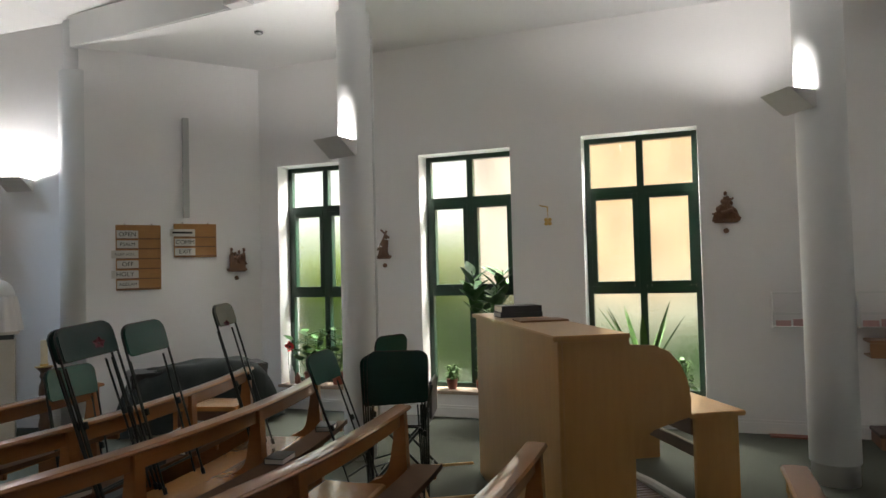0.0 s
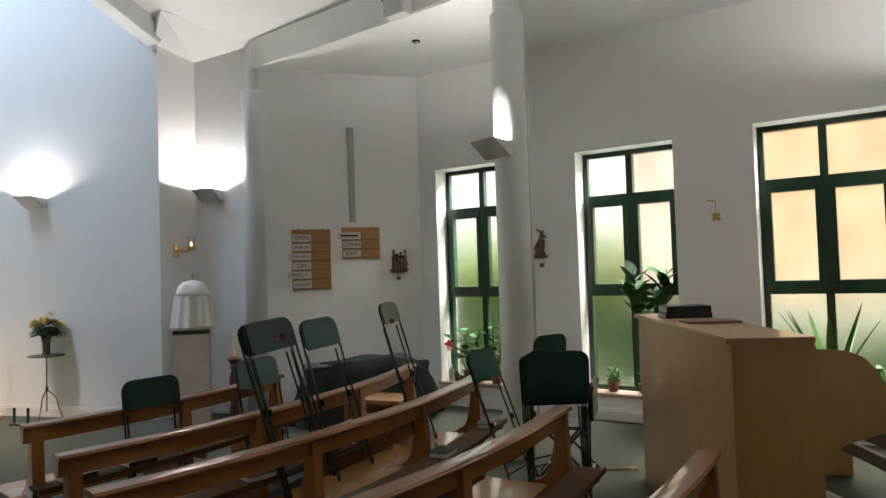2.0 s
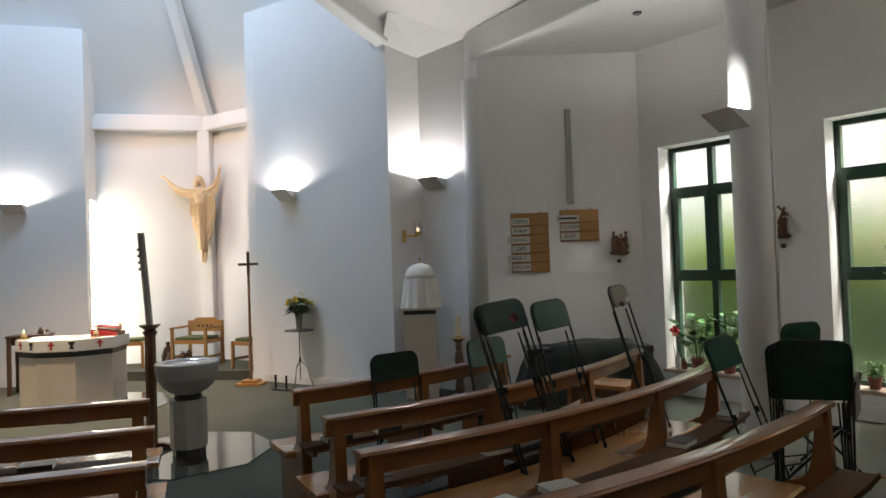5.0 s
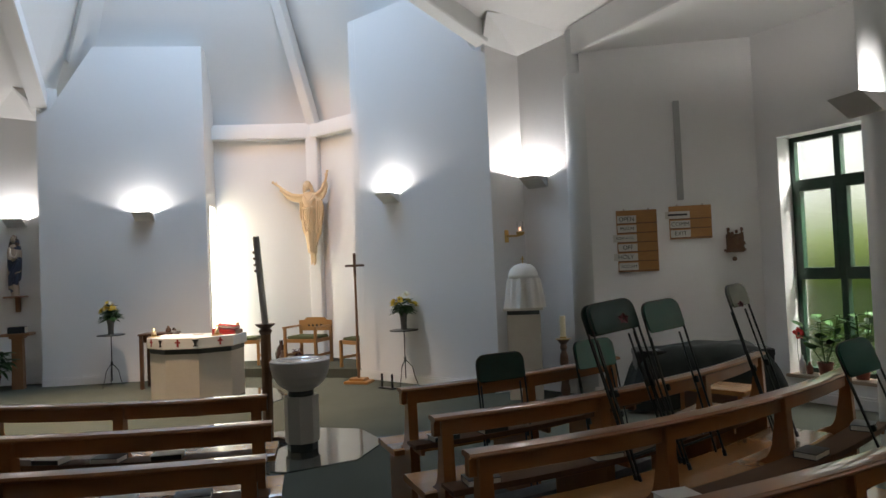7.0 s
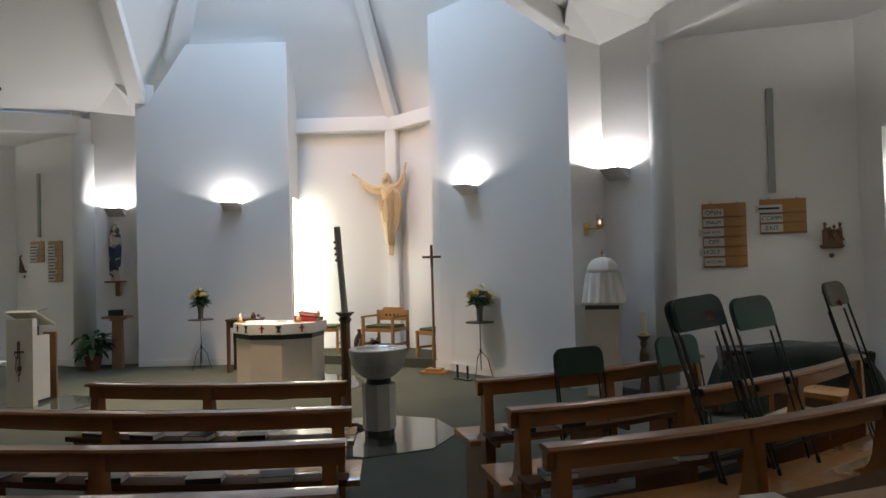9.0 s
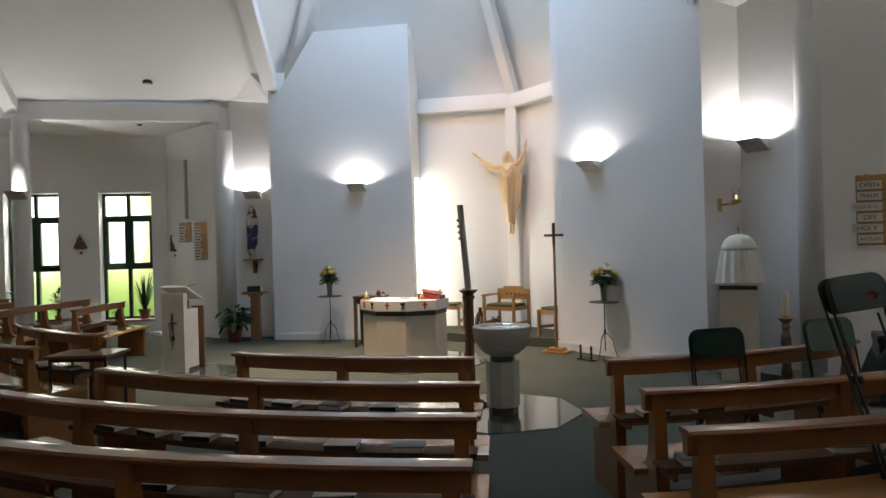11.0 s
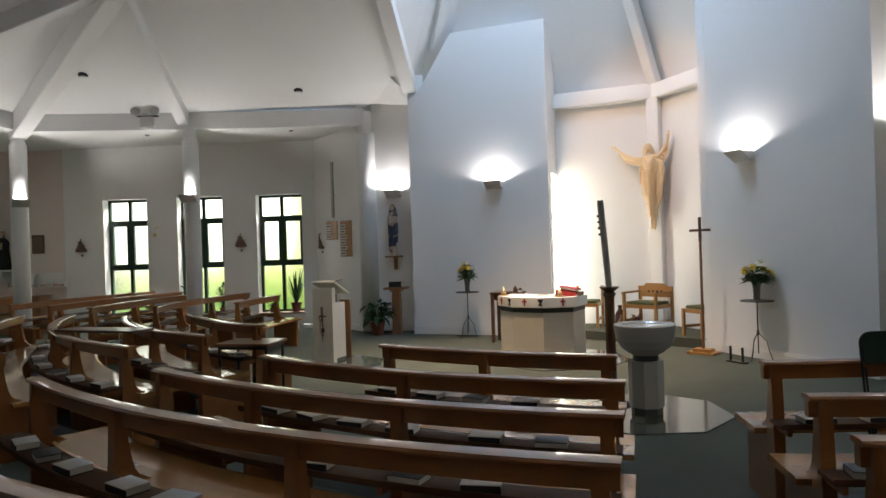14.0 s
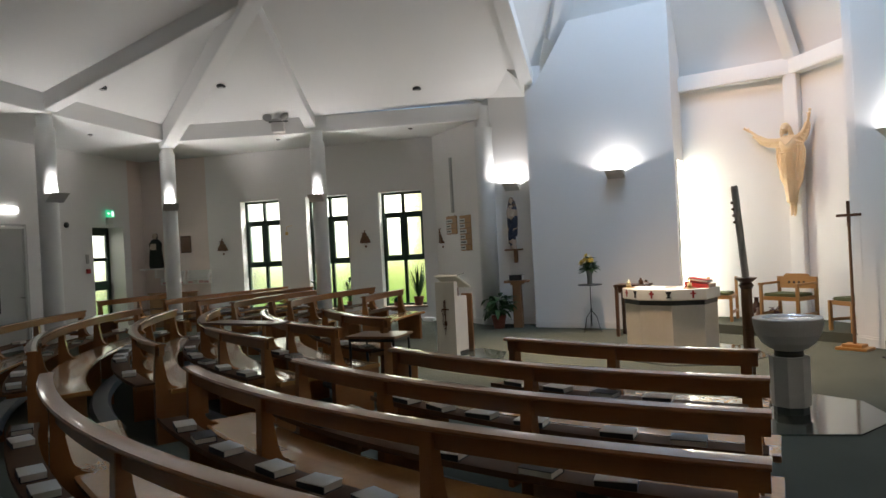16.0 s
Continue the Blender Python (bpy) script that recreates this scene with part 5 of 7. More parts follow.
for a, b in zip(rings, rings[1:]):
    for i in range(n):
        bm.faces.new((a[i], a[(i + 1) % n], b[(i + 1) % n], b[i]))
part("veil", bm, VEIL, tab, smooth=True)
part("dome", lathe(bmesh.new(), [(0.205, 0.355), (0.20, 0.40), (0.17, 0.47), (0.11, 0.52), (0.02, 0.54)], 36), CLOTH, tab, "white domed top", smooth=True)
bm = box(bmesh.new(), -0.006, 0.006, -0.006, 0.006, 0.535, 0.63, 0.002)
box(bm, -0.028, 0.028, -0.006, 0.006, 0.585, 0.597, 0.002)
part("cross", bm, BRASS, tab)

m = wall_pose(PANEL[1], NICHE, 0.20, 1)
sc = thing("sanctuary_lamp", m, "brass wall bracket with a small glass oil lamp", "lamp")
part("wall_plate", box(bmesh.new(), -0.03, 0.03, -0.012, -0.001, 1.92, 2.08, 0.004), BRASS, sc)
part("arm", tube(bmesh.new(), [(0, -0.01, 2.0), (0.05, -0.07, 2.0), (0.09, -0.12, 2.0), (0.12, -0.15, 2.01)], 0.014), BRASS, sc)
part("cup", lathe(bmesh.new(), [(0.03, 2.0), (0.055, 2.03), (0.06, 2.045), (0.02, 2.045)], 20, pose(0.12, -0.15, 0)), BRASS, sc)
part("glass", lathe(bmesh.new(), [(0.04, 2.045), (0.042, 2.18), (0.038, 2.18), (0.036, 2.05)], 20, pose(0.12, -0.15, 0)), CLEAR, sc)
part("flame", lathe(bmesh.new(), [(0.004, 2.06), (0.012, 2.08), (0.002, 2.11)], 10, pose(0.12, -0.15, 0)), glowing("oil_flame", (1.0, 0.5, 0.28), 4.0), sc)

st = thing("turned_candle_stand", pose(4.62, 0.30, 0), "dark turned wooden floor candlestick", "candle stand")
part("shaft", lathe(bmesh.new(), [(0.10, 0), (0.10, 0.03), (0.05, 0.06), (0.06, 0.12), (0.045, 0.2), (0.055, 0.3), (0.035, 0.36), (0.055, 0.44), (0.05, 0.52), (0.03, 0.58), (0.045, 0.62), (0.035, 0.66), (0.07, 0.70), (0.072, 0.715)], 24), DARK_WOOD, st)
candle(4.62, 0.30, 0.715, 0.034, 0.24, "thick cream candle on the turned stand", False)

# ---- lectern ----
lec = thing("lectern", pose(-2.595, -2.05, 0, 0, 0, 22), "pale stone lectern with sloping book rest and dark cross", "lectern")
LECTERN_STONE = material("pale_lectern_stone", (0.72, 0.69, 0.62), 0.5, grain=0.2, grain_scale=60, stain=0.15, stain_scale=4, bump=0.05, bump_scale=90)
part("front_slab", extrude_outline(bmesh.new(), [(-0.19, 0), (0.19, 0), (0.19, 1.14), (-0.19, 1.14)], 0.10, pose(0, -0.16, 0)), LECTERN_STONE, lec)
part("side_slab", box(bmesh.new(), 0.06, 0.16, -0.105, 0.22, 0, 0.90, 0.006), LECTERN_STONE, lec)
part("foot_block", box(bmesh.new(), -0.17, 0.17, -0.10, 0.2, 0, 0.045, 0.004), DARK_STONE, lec)
m = pose(0, 0.02, 1.10, -24, 0, 0)
part("book_rest", box(bmesh.new(), -0.22, 0.22, -0.24, 0.26, 0.03, 0.055, 0.006, m), LECTERN_STONE, lec, "pale sloping book rest")
part("rest_cloth", box(bmesh.new(), -0.20, 0.20, -0.23, 0.2, 0.056, 0.066, 0.004, m), CARD, lec, "pale open book pages")
part("shelf_box", box(bmesh.new(), -0.16, 0.055, -0.10, 0.14, 0.90, 1.03, 0.004), DARK_WOOD, lec)
part("back_board", box(bmesh.new(), -0.04, 0.16, 0.36, 0.40, 0.0, 0.92, 0.004), WALNUT, lec, "brown wooden board behind the slab")
bm = box(bmesh.new(), -0.008, 0.008, -0.222, -0.2105, 0.40, 0.86, 0.002)
box(bm, -0.07, 0.07, -0.222, -0.2105, 0.70, 0.722, 0.002)
box(bm, -0.03, -0.018, -0.222, -0.2105, 0.62, 0.85, 0.002)
for k in range(10):
    f = k / 9
    box(bm, -0.075 + 0.05 * f + 0.012 * math.sin(9 * f), -0.062 + 0.05 * f + 0.012 * math.sin(9 * f), -0.222, -0.2105, 0.70 - 0.35 * f - 0.028, 0.70 - 0.35 * f, 0.002)
box(bm, -0.03, 0.03, -0.222, -0.2105, 0.46, 0.53, 0.01)
part("cross_relief", bm, DARK_WOOD, lec, "dark applied cross with trailing stems")
part("microphone", tube(bmesh.new(), [(0.1, 0.05, 1.12), (0.1, -0.05, 1.19), (0.16, -0.02, 1.24), (0.26, 0.02, 1.26)], 0.006), BLACK_PLASTIC, lec, "thin black gooseneck microphone")
slab_ob = part("granite_slab", prism(bmesh.new(), octagon(0.66), 0.0, 0.010), GRANITE)
slab_ob.location = (-2.25, -2.15, 0.0)
tagged(slab_ob, "polished dark granite octagon under the lectern", "floor slab")
lec.matrix_world = pose(-2.52, -2.10, 0.010, 0, 0, 22) @ Matrix.Diagonal((0.86, 0.90, 0.93, 1))

# ---- hymn boards, trunking and carved stations ----
def lettering(parent, name, text, m, size):
    data = bpy.data.curves.new(name, "FONT")
    data.body, data.size, data.extrude, data.align_x, data.align_y = text, size, 0.0006, "CENTER", "CENTER"
    data.materials.append(INK)
    ob = new(name, data)
    ob.parent = parent
    ob.matrix_local = m @ Matrix.Rotation(radians(90), 4, "X")
    return ob


def hymn_board(m, w, z0, z1, rows, flip, label):
    top = thing("hymn_board", m, label, "notice board", "hymn boards")
    part("back_board", box(bmesh.new(), 0, w, -0.018, -0.001, z0, z1, 0.003), OAK, top)
    h = (z1 - z0 - 0.06) / len(rows)
    for i, text in enumerate(rows):
        z = z1 - 0.05 - h * (i + 1)
        part("ledge", box(bmesh.new(), 0.004, w - 0.004, -0.032, -0.018, z, z + 0.012, 0.002), WALNUT, top)
        x0, x1 = (w * 0.5, w * 0.99) if flip else (w * 0.02, w * 0.49)
        if i in (2, 4) and len(rows) > 3 or (i == 0 and len(rows) == 3):
            x0 -= 0.055
        card = part("card", box(bmesh.new(), x0, x1, -0.027, -0.021, z + 0.013, z + h - 0.012, 0), CARD, top, "white lettered card")
        c = Matrix.Translation(((x0 + x1) / 2, -0.0285, z + h / 2))
        if text and not flip:
            lettering(card, "lettering", text, c, min(h * 0.62, (x1 - x0) * 1.25 / max(len(text), 4)))
        else:
            part("lettering", box(bmesh.new(), x0 + 0.03, x1 - 0.03, -0.0285, -0.0275, z + h * 0.42, z + h * 0.62), INK, card)
    for x in (w * 0.2, w * 0.8):
        part("hanger", rod(bmesh.new(), (x, -0.012, z1 - 0.004), (x, -0.008, z1 + 0.016), 0.006), WALNUT, top)


for side in (1, -1):
    m = wall_pose(mirrored(BOARD_0, side), mirrored(BOARD_1, side), 0, side)
    flip = side < 0
    hymn_board(m @ Matrix.Translation((0.344, 0, 0)), 0.466, 1.48, 2.21, ["OPEN", "PSALM", "GOSP ACCL", "OFF", "HOLY", "ACCLAM"], flip, "tall oak hymn board with six white lettered cards")
    hymn_board(m @ Matrix.Translation((0.95, 0, 0)), 0.476, 1.84, 2.23, ["", "COMM", "EXIT"], flip, "short oak hymn board with three white cards")
    tr = part("cable_trunking", box(bmesh.new(), 1.055, 1.125, -0.045, -0.001, 2.30, 3.47, 0.004), GREY_PLASTIC)
    tr.matrix_world = m
    tagged(tr, "grey plastic cable trunking running up the white wall", "trunking")


def station(m, z, seed, kind):
    """A small carved group on a moulded ledge, with its round number boss below."""
    rng = random.Random(seed)
    top = thing("station_carving", m, ("small brown carved relief of standing figures in a row", "small brown carved relief of a bent figure under a cross", "small brown carved relief of figures piled to a point")[kind], "carving", "stations round the walls")
    w = (0.115, 0.085, 0.125)[kind]
    bm = box(bmesh.new(), -w, w, -0.075, -0.001, z + 0.012, z + 0.040, 0.006)
    box(bm, -w * 0.86, w * 0.86, -0.060, -0.001, z, z + 0.012, 0.004)
    part("ledge", bm, CARVED, top)
    bm = bmesh.new()

    def body(x, base, height, lean=0.0, r=0.030, out=-0.045):
        head = Vector((x + lean, out - 0.006, base + height))
        rod(bm, (x, out, base), head - Vector((0, 0, 0.03)), r, r * 0.62, 10)
        for q in range(3):
            tube(bm, [(x + r * 0.6 * (q - 1), out - r * 0.8, base), (x + lean * 0.6 + r * 0.4 * (q - 1), out - r * 0.72, base + height * 0.7)], 0.006, 5)
        bmesh.ops.create_icosphere(bm, subdivisions=2, radius=0.019, matrix=Matrix.Translation(head) @ Matrix.Diagonal((0.9, 1.0, 1.25, 1)))
        side = rng.choice((-1, 1))
        rod(bm, head + Vector((side * r * 0.5, -0.012, -0.05)), head + Vector((side * 0.05, -0.03, -rng.uniform(0.04, 0.11))), 0.012, 0.008, 6)

    if kind == 0:
        box(bm, -0.085, 0.085, -0.035, -0.001, z + 0.03, z + 0.21, 0.004)
        for x, h in ((-0.07, 0.225), (-0.025, 0.17), (0.015, 0.205), (0.055, 0.165), (0.078, 0.225)):
            body(x, z + 0.035, h + rng.uniform(-0.01, 0.01), rng.uniform(-0.01, 0.01), 0.026)
        for x in (-0.07, 0.078):
            rod(bm, (x, -0.04, z + 0.24), (x, -0.04, z + 0.285), 0.011, 0.013, 6)
    elif kind == 1:
        body(0.01, z + 0.035, 0.21, 0.035, 0.040)
        body(-0.035, z + 0.035, 0.13, 0.03, 0.030)
        tube(bm, [(-0.07, -0.05, z + 0.10), (0.0, -0.065, z + 0.20), (0.055, -0.06, z + 0.32)], 0.013, 6)
        tube(bm, [(-0.02, -0.06, z + 0.335), (0.085, -0.06, z + 0.235)], 0.012, 6)
        rod(bm, (-0.05, -0.045, z + 0.035), (0.06, -0.045, z + 0.05), 0.035, 0.03, 10)
    else:
        for x, h, lean in ((-0.095, 0.10, 0.02), (-0.055, 0.17, 0.025), (-0.012, 0.245, 0.012), (0.03, 0.20, -0.01), (0.07, 0.15, -0.02), (0.10, 0.08, -0.02)):
            body(x, z + 0.035, h, lean, 0.032, -0.04 - 0.012 * rng.random())
        tube(bm, [(-0.085, -0.06, z + 0.14), (0.02, -0.07, z + 0.20), (0.07, -0.06, z + 0.235)], 0.011, 6)
        tube(bm, [(-0.04, -0.07, z + 0.09), (0.06, -0.075, z + 0.12)], 0.020, 6)
    rel = part("relief", bm, CARVED, top, smooth=True)
    rm = rel.modifiers.new("carving", "REMESH")
    rm.mode, rm.voxel_size, rm.use_smooth_shade = "VOXEL", 0.0045, True
    part("number_boss", lathe(bmesh.new(), [(0.026, 0), (0.026, 0.012), (0.016, 0.02)], 16, pose(0, -0.001, z - 0.075, 90, 0, 0)), CARVED, top)


k = 0
for side in (1, -1):
    m = wall_pose(mirrored(BOARD_0, side), mirrored(BOARD_1, side), 0, side)
    station(m @ Matrix.Translation((1.66, 0, 0)), 1.66, k, 0 if side > 0 else 1)
    m = wall_pose(mirrored(BOARD_1, side), mirrored(CORNER, side), 0, side)
    for s, z in ((1.68, 1.76), (5.30, 2.0 if side > 0 else 1.76)):
        k += 1
        station(m @ Matrix.Translation((s, 0, 0)), z, k, 1 if side > 0 and k == 1 else 2)
    br = thing("brass_bracket", m @ Matrix.Translation((3.54, 0, 0)), "small brass candle bracket on the wall", "wall bracket")
    part("arm", tube(bmesh.new(), [(-0.05, -0.005, 2.27), (0.0, -0.06, 2.255), (0.05, -0.10, 2.24), (0.05, -0.10, 2.19)], 0.007), BRASS, br)
    bm = bmesh.new()
    for q in range(4):
        turn = radians(90 * q + 45)
        bmesh.ops.create_icosphere(bm, subdivisions=2, radius=1.0, matrix=Matrix.Translation((0.05 + 0.028 * math.cos(turn), -0.09, 2.09 + 0.028 * math.sin(turn))) @ Matrix.Diagonal((0.021, 0.012, 0.021, 1)))
    bmesh.ops.create_icosphere(bm, subdivisions=2, radius=0.014, matrix=Matrix.Translation((0.05, -0.10, 2.09)))
    part("rosette", bm, BRASS, br, smooth=True)
    part("link", rod(bmesh.new(), (0.05, -0.095, 2.19), (0.05, -0.092, 2.12), 0.003), BRASS, br)

# ---- folding chairs ----
def folding_chair(top_at, foot_at, face, label, w=0.43, panel=0.27, group="folding chairs", vinyl=None):
    """A folded chair: its tube frame runs from foot to top, its seat lies flat behind the backrest."""
    a, b = Vector(top_at), Vector(foot_at)
    up = (a - b)
    ln = up.length
    up.normalize()
    out = Vector((*face, 0)).normalized() * -1
    side = out.cross(up).normalized()
    out = up.cross(side).normalized()
    m = Matrix(((side.x, out.x, up.x, b.x), (side.y, out.y, up.y, b.y), (side.z, out.z, up.z, b.z), (0, 0, 0, 1)))
    top = thing("folding_chair", m, label, "folding chair", group)
    h = w / 2
    r = 0.06
    arc = [(-h, 0, 0.0)] + [(-h + r - x, 0, ln - z) for x, z in [(r * math.sin(radians(q)), r * (1 - math.cos(radians(q)))) for q in (90, 67.5, 45, 22.5, 0)]]
    arc += [(-x, 0, z) for x, y, z in arc[::-1]]
    part("frame", tube(bmesh.new(), arc, 0.0065), CHAIR_TUBE, top)
    o = []
    for cx, cz, a0, rr in ((h - r, ln - r, 0, r), (-h + r, ln - r, 90, r), (-h + 0.03, ln - panel + 0.03, 180, 0.03), (h - 0.03, ln - panel + 0.03, 270, 0.03)):
        o += [(cx + rr * math.cos(radians(a0 + 22.5 * k)), cz + rr * math.sin(radians(a0 + 22.5 * k))) for k in range(5)]
    back = part("backrest", extrude_outline(bmesh.new(), o, 0.013, pose(0, -0.010, 0), 0.005), vinyl or CHAIR_GREEN, top, "green padded vinyl backrest")
    part("seat", box(bmesh.new(), -h + 0.035, h - 0.035, 0.008, 0.022, ln - panel + 0.01, ln - 0.03, 0.005), vinyl or CHAIR_GREEN, top)
    for s in (-1, 1):
        x = s * (h - 0.030)
        part("rear_leg", tube(bmesh.new(), [(x, 0.020, ln - panel - 0.02), (x, 0.022, ln * 0.42), (x, 0.030, 0.03)], 0.006), CHAIR_TUBE, top)
        part("hinge", box(bmesh.new(), x - 0.005, x + 0.012, -0.004, 0.024, ln * 0.46, ln * 0.50, 0.003), CHAIR_TUBE, top)
        part("rubber_foot", rod(bmesh.new(), (s * h, 0, 0.0), (s * h, 0, 0.035), 0.011), BLACK_PLASTIC, top)
    part("crossbar", rod(bmesh.new(), (-h, 0, 0.20), (h, 0, 0.20), 0.007), CHAIR_TUBE, top)
    part("crossbar", rod(bmesh.new(), (-h + 0.03, 0.028, 0.12), (h - 0.03, 0.028, 0.12), 0.007), CHAIR_TUBE, top)
    return top


FC = "folded green vinyl chair with black tube frame leaning on a pew"
folding_chair((5.395, -3.88, 1.385), (5.645, -4.01, 0.482), (0.74, -0.67), FC, 0.345, 0.175, vinyl=CHAIR_DARK)
folding_chair((5.36, -3.85, 1.375), (5.625, -3.995, 0.482), (0.74, -0.67), "folded dark green chair leaning close behind another", 0.345, 0.175, vinyl=CHAIR_DARK)
folding_chair((5.665, -3.67, 1.37), (5.885, -3.79, 0.482), (0.76, -0.65), FC, 0.31, 0.175)
folding_chair((6.125, -3.19, 1.43), (6.385, -3.29, 0.482), (0.89, -0.45), "folded green chair, its window sheen painted pale, with a poppy pinned on it", 0.29, 0.14, vinyl=CHAIR_SHEEN)
folding_chair((6.735, -3.28, 1.085), (7.005, -3.45, 0.20), (0.62, -0.78), "folded green chair leaning at the end of a pew", 0.28, 0.20)
folding_chair((4.645, -3.37, 1.03), (4.735, -3.45, 0.0), (0.68, -0.73), "folded dark green chair standing behind the front pew", 0.36, 0.175, vinyl=CHAIR_DARK)
folding_chair((5.205, -2.77, 1.05), (5.365, -2.9, 0.0), (0.78, -0.62), "folded green chair standing behind the front pew", 0.40, 0.20)
for i in range(3):
    folding_chair((7.245 - 0.012 * i, -3.44 + 0.055 * i, 1.075 - 0.016 * i), (7.23 + 0.02 * i, -3.44 + 0.06 * i, 0.0), (-0.34, -0.94), "dark green folding chair stacked upright with others by the column", 0.405, 0.345, "stack of folding chairs", CHAIR_DARK)
folding_chair((7.38, -2.9, 1.13), (7.34, -2.75, 0.0), (0.35, -0.94), "green folding chair standing behind the stack", 0.30, 0.28)

oc = thing("open_folding_chair", pose(7.52, -2.78, 0, 0, 0, 62), "black folding chair standing open beside the stack", "folding chair")
part("backrest", extrude_outline(bmesh.new(), [(-0.19, 0.50), (0.19, 0.50), (0.20, 0.74), (0.16, 0.78), (-0.16, 0.78), (-0.20, 0.74)], 0.022, pose(0, -0.22, 0), 0.006), BLACK_PLASTIC, oc)
part("seat", box(bmesh.new(), -0.19, 0.19, -0.20, 0.18, 0.43, 0.455, 0.01), BLACK_PLASTIC, oc)
for x in (-0.2, 0.2):
    part("leg", tube(bmesh.new(), [(x, -0.235, 0.76), (x, -0.17, 0.46), (x, 0.24, 0.01)], 0.011), CHAIR_TUBE, oc)
    part("leg", tube(bmesh.new(), [(x * 0.9, 0.14, 0.43), (x * 0.9, -0.27, 0.01)], 0.011), CHAIR_TUBE, oc)
part("crossbar", rod(bmesh.new(), (-0.2, 0.17, 0.09), (0.2, 0.17, 0.09), 0.008), CHAIR_TUBE, oc)
part("crossbar", rod(bmesh.new(), (-0.18, -0.19, 0.09), (0.18, -0.19, 0.09), 0.008), CHAIR_TUBE, oc)
PETAL_R = material("poppy_red", (0.50, 0.012, 0.014), 0.6, grain=0.2)


def poppy(p, size, label, dye=None):
    top = thing("paper_poppy", pose(*p, 70, 0, 20), label, "paper flower", "paper poppies")
    bm = bmesh.new()
    for k in range(5):
        q = radians(72 * k + 20)
        leaf(bm, (0, 0, 0.002 * k), (math.cos(q) * size, math.sin(q) * size, 0.012 + 0.006 * (k % 2)), size * 0.48, 0.4, 0, 5)
    part("flower_head", bm, dye or PETAL_R, top)
    part("centre", lathe(bmesh.new(), [(size * 0.2, 0.004), (size * 0.2, 0.014)], 12), INK, top)


MAROON = material("faded_maroon_paper", (0.10, 0.012, 0.022), 0.6, grain=0.2)
poppy((5.475, -3.93, 1.29), 0.032, "dark red paper poppy pinned to a folding chair", MAROON)
poppy((6.15, -3.275, 1.31), 0.022, "dark paper poppy pinned to a folding chair", MAROON)

# ---- covered keyboard by the boards ----
cov = thing("covered_keyboard", pose(6.12, 0.02, 0, 0, 0, 8), "long instrument under a dark draped cover", "covered piano")
bm = bmesh.new()
nx, ny = 40, 14
grid = {}
rng = random.Random(4)
for i in range(nx + 1):
    for j in range(ny + 1):
        u, v = i / nx * 2 - 1, j / ny * 2 - 1
        drop = max(abs(u), abs(v)) ** 9
        x, y = u * (0.78 + 0.05 * drop), v * (0.30 + 0.05 * drop)
        z = 0.70 - 0.62 * drop - 0.05 * (1 - abs(v)) * abs(u) + 0.012 * math.sin(9 * u + 3 * v) + 0.02 * noise.noise((u * 4, v * 3, 1.0)) - 0.06 * max(0, -u)
        grid[i, j] = bm.verts.new((x + 0.03 * drop * math.sin(14 * v), y + 0.03 * drop * math.sin(17 * u), max(z, 0.03)))
for i in range(nx):
    for j in range(ny):
        bm.faces.new((grid[i, j], grid[i + 1, j], grid[i + 1, j + 1], grid[i, j + 1]))
part("cover", bm, BLACK_CLOTH, cov, smooth=True)
for x in (-0.66, 0.66):
    part("stand_leg", box(bmesh.new(), x - 0.03, x + 0.03, -0.22, 0.22, 0, 0.58, 0.005), BLACK_PLASTIC, cov)
part("body", box(bmesh.new(), -0.70, 0.70, -0.22, 0.22, 0.56, 0.64, 0.01), BLACK_PLASTIC, cov)
bench = thing("low_bench", pose(6.17, -1.31, 0, 0, 0, -30), "small pine bench with a dark front beside the covered keyboard", "bench")
part("top", box(bmesh.new(), -0.32, 0.32, -0.2, 0.2, 0.43, 0.47, 0.008), PINE_SEAT, bench)
part("front_panel", box(bmesh.new(), -0.239, 0.239, -0.165, -0.145, 0.02, 0.429, 0.003), DARK_WOOD, bench, "dark front panel")
for x in (-0.26, 0.26):
    part("end_panel", box(bmesh.new(), x - 0.02, x + 0.02, -0.17, 0.17, 0, 0.43, 0.004), PINE, bench)

# ---- organ console ----
OX, OY = Vector((0.976, -0.22)), Vector((0.22, 0.976))
ORGAN = Matrix(((OX.x, OY.x, 0, 7.62), (OX.y, OY.y, 0, -4.90), (0, 0, 1, 0), (0, 0, 0, 1)))
org = thing("organ_console", ORGAN, "pale beech electric organ console with rounded cheeks", "organ")
cheek = [(0.0, 0.0), (0.37, 0.0), (0.37, 0.66), (0.41, 0.735), (0.48, 0.78), (0.69, 0.83), (0.69, 0.92), (0.675, 1.02), (0.64, 1.10), (0.58, 1.17), (0.50, 1.205), (0.36, 1.21), (0.36, 1.245), (0.0, 1.245)]
for y in (0.02, 1.83):
    part("cheek", extrude_outline(bmesh.new(), cheek, 0.04, pose(0, y, 0), 0.004), ORGAN_WOOD, org)
part("back_panel", box(bmesh.new(), -0.022, -0.001, 0.0, 1.85, 0.03, 1.245, 0.003), ORGAN_WOOD, org)
part("lid", box(bmesh.new(), -0.05, 0.36, -0.02, 1.87, 1.247, 1.275, 0.006), ORGAN_WOOD, org)
part("key_desk", box(bmesh.new(), 0.10, 0.62, 0.042, 1.808, 0.79, 0.88, 0.006), ORGAN_WOOD, org)
part("knee_panel", box(bmesh.new(), 0.18, 0.21, 0.042, 1.808, 0.05, 0.789, 0.003), ORGAN_WOOD, org)
part("stop_panel", box(bmesh.new(), 0.12, 0.16, 0.042, 1.808, 0.883, 1.2, 0.003), DARK_WOOD, org)
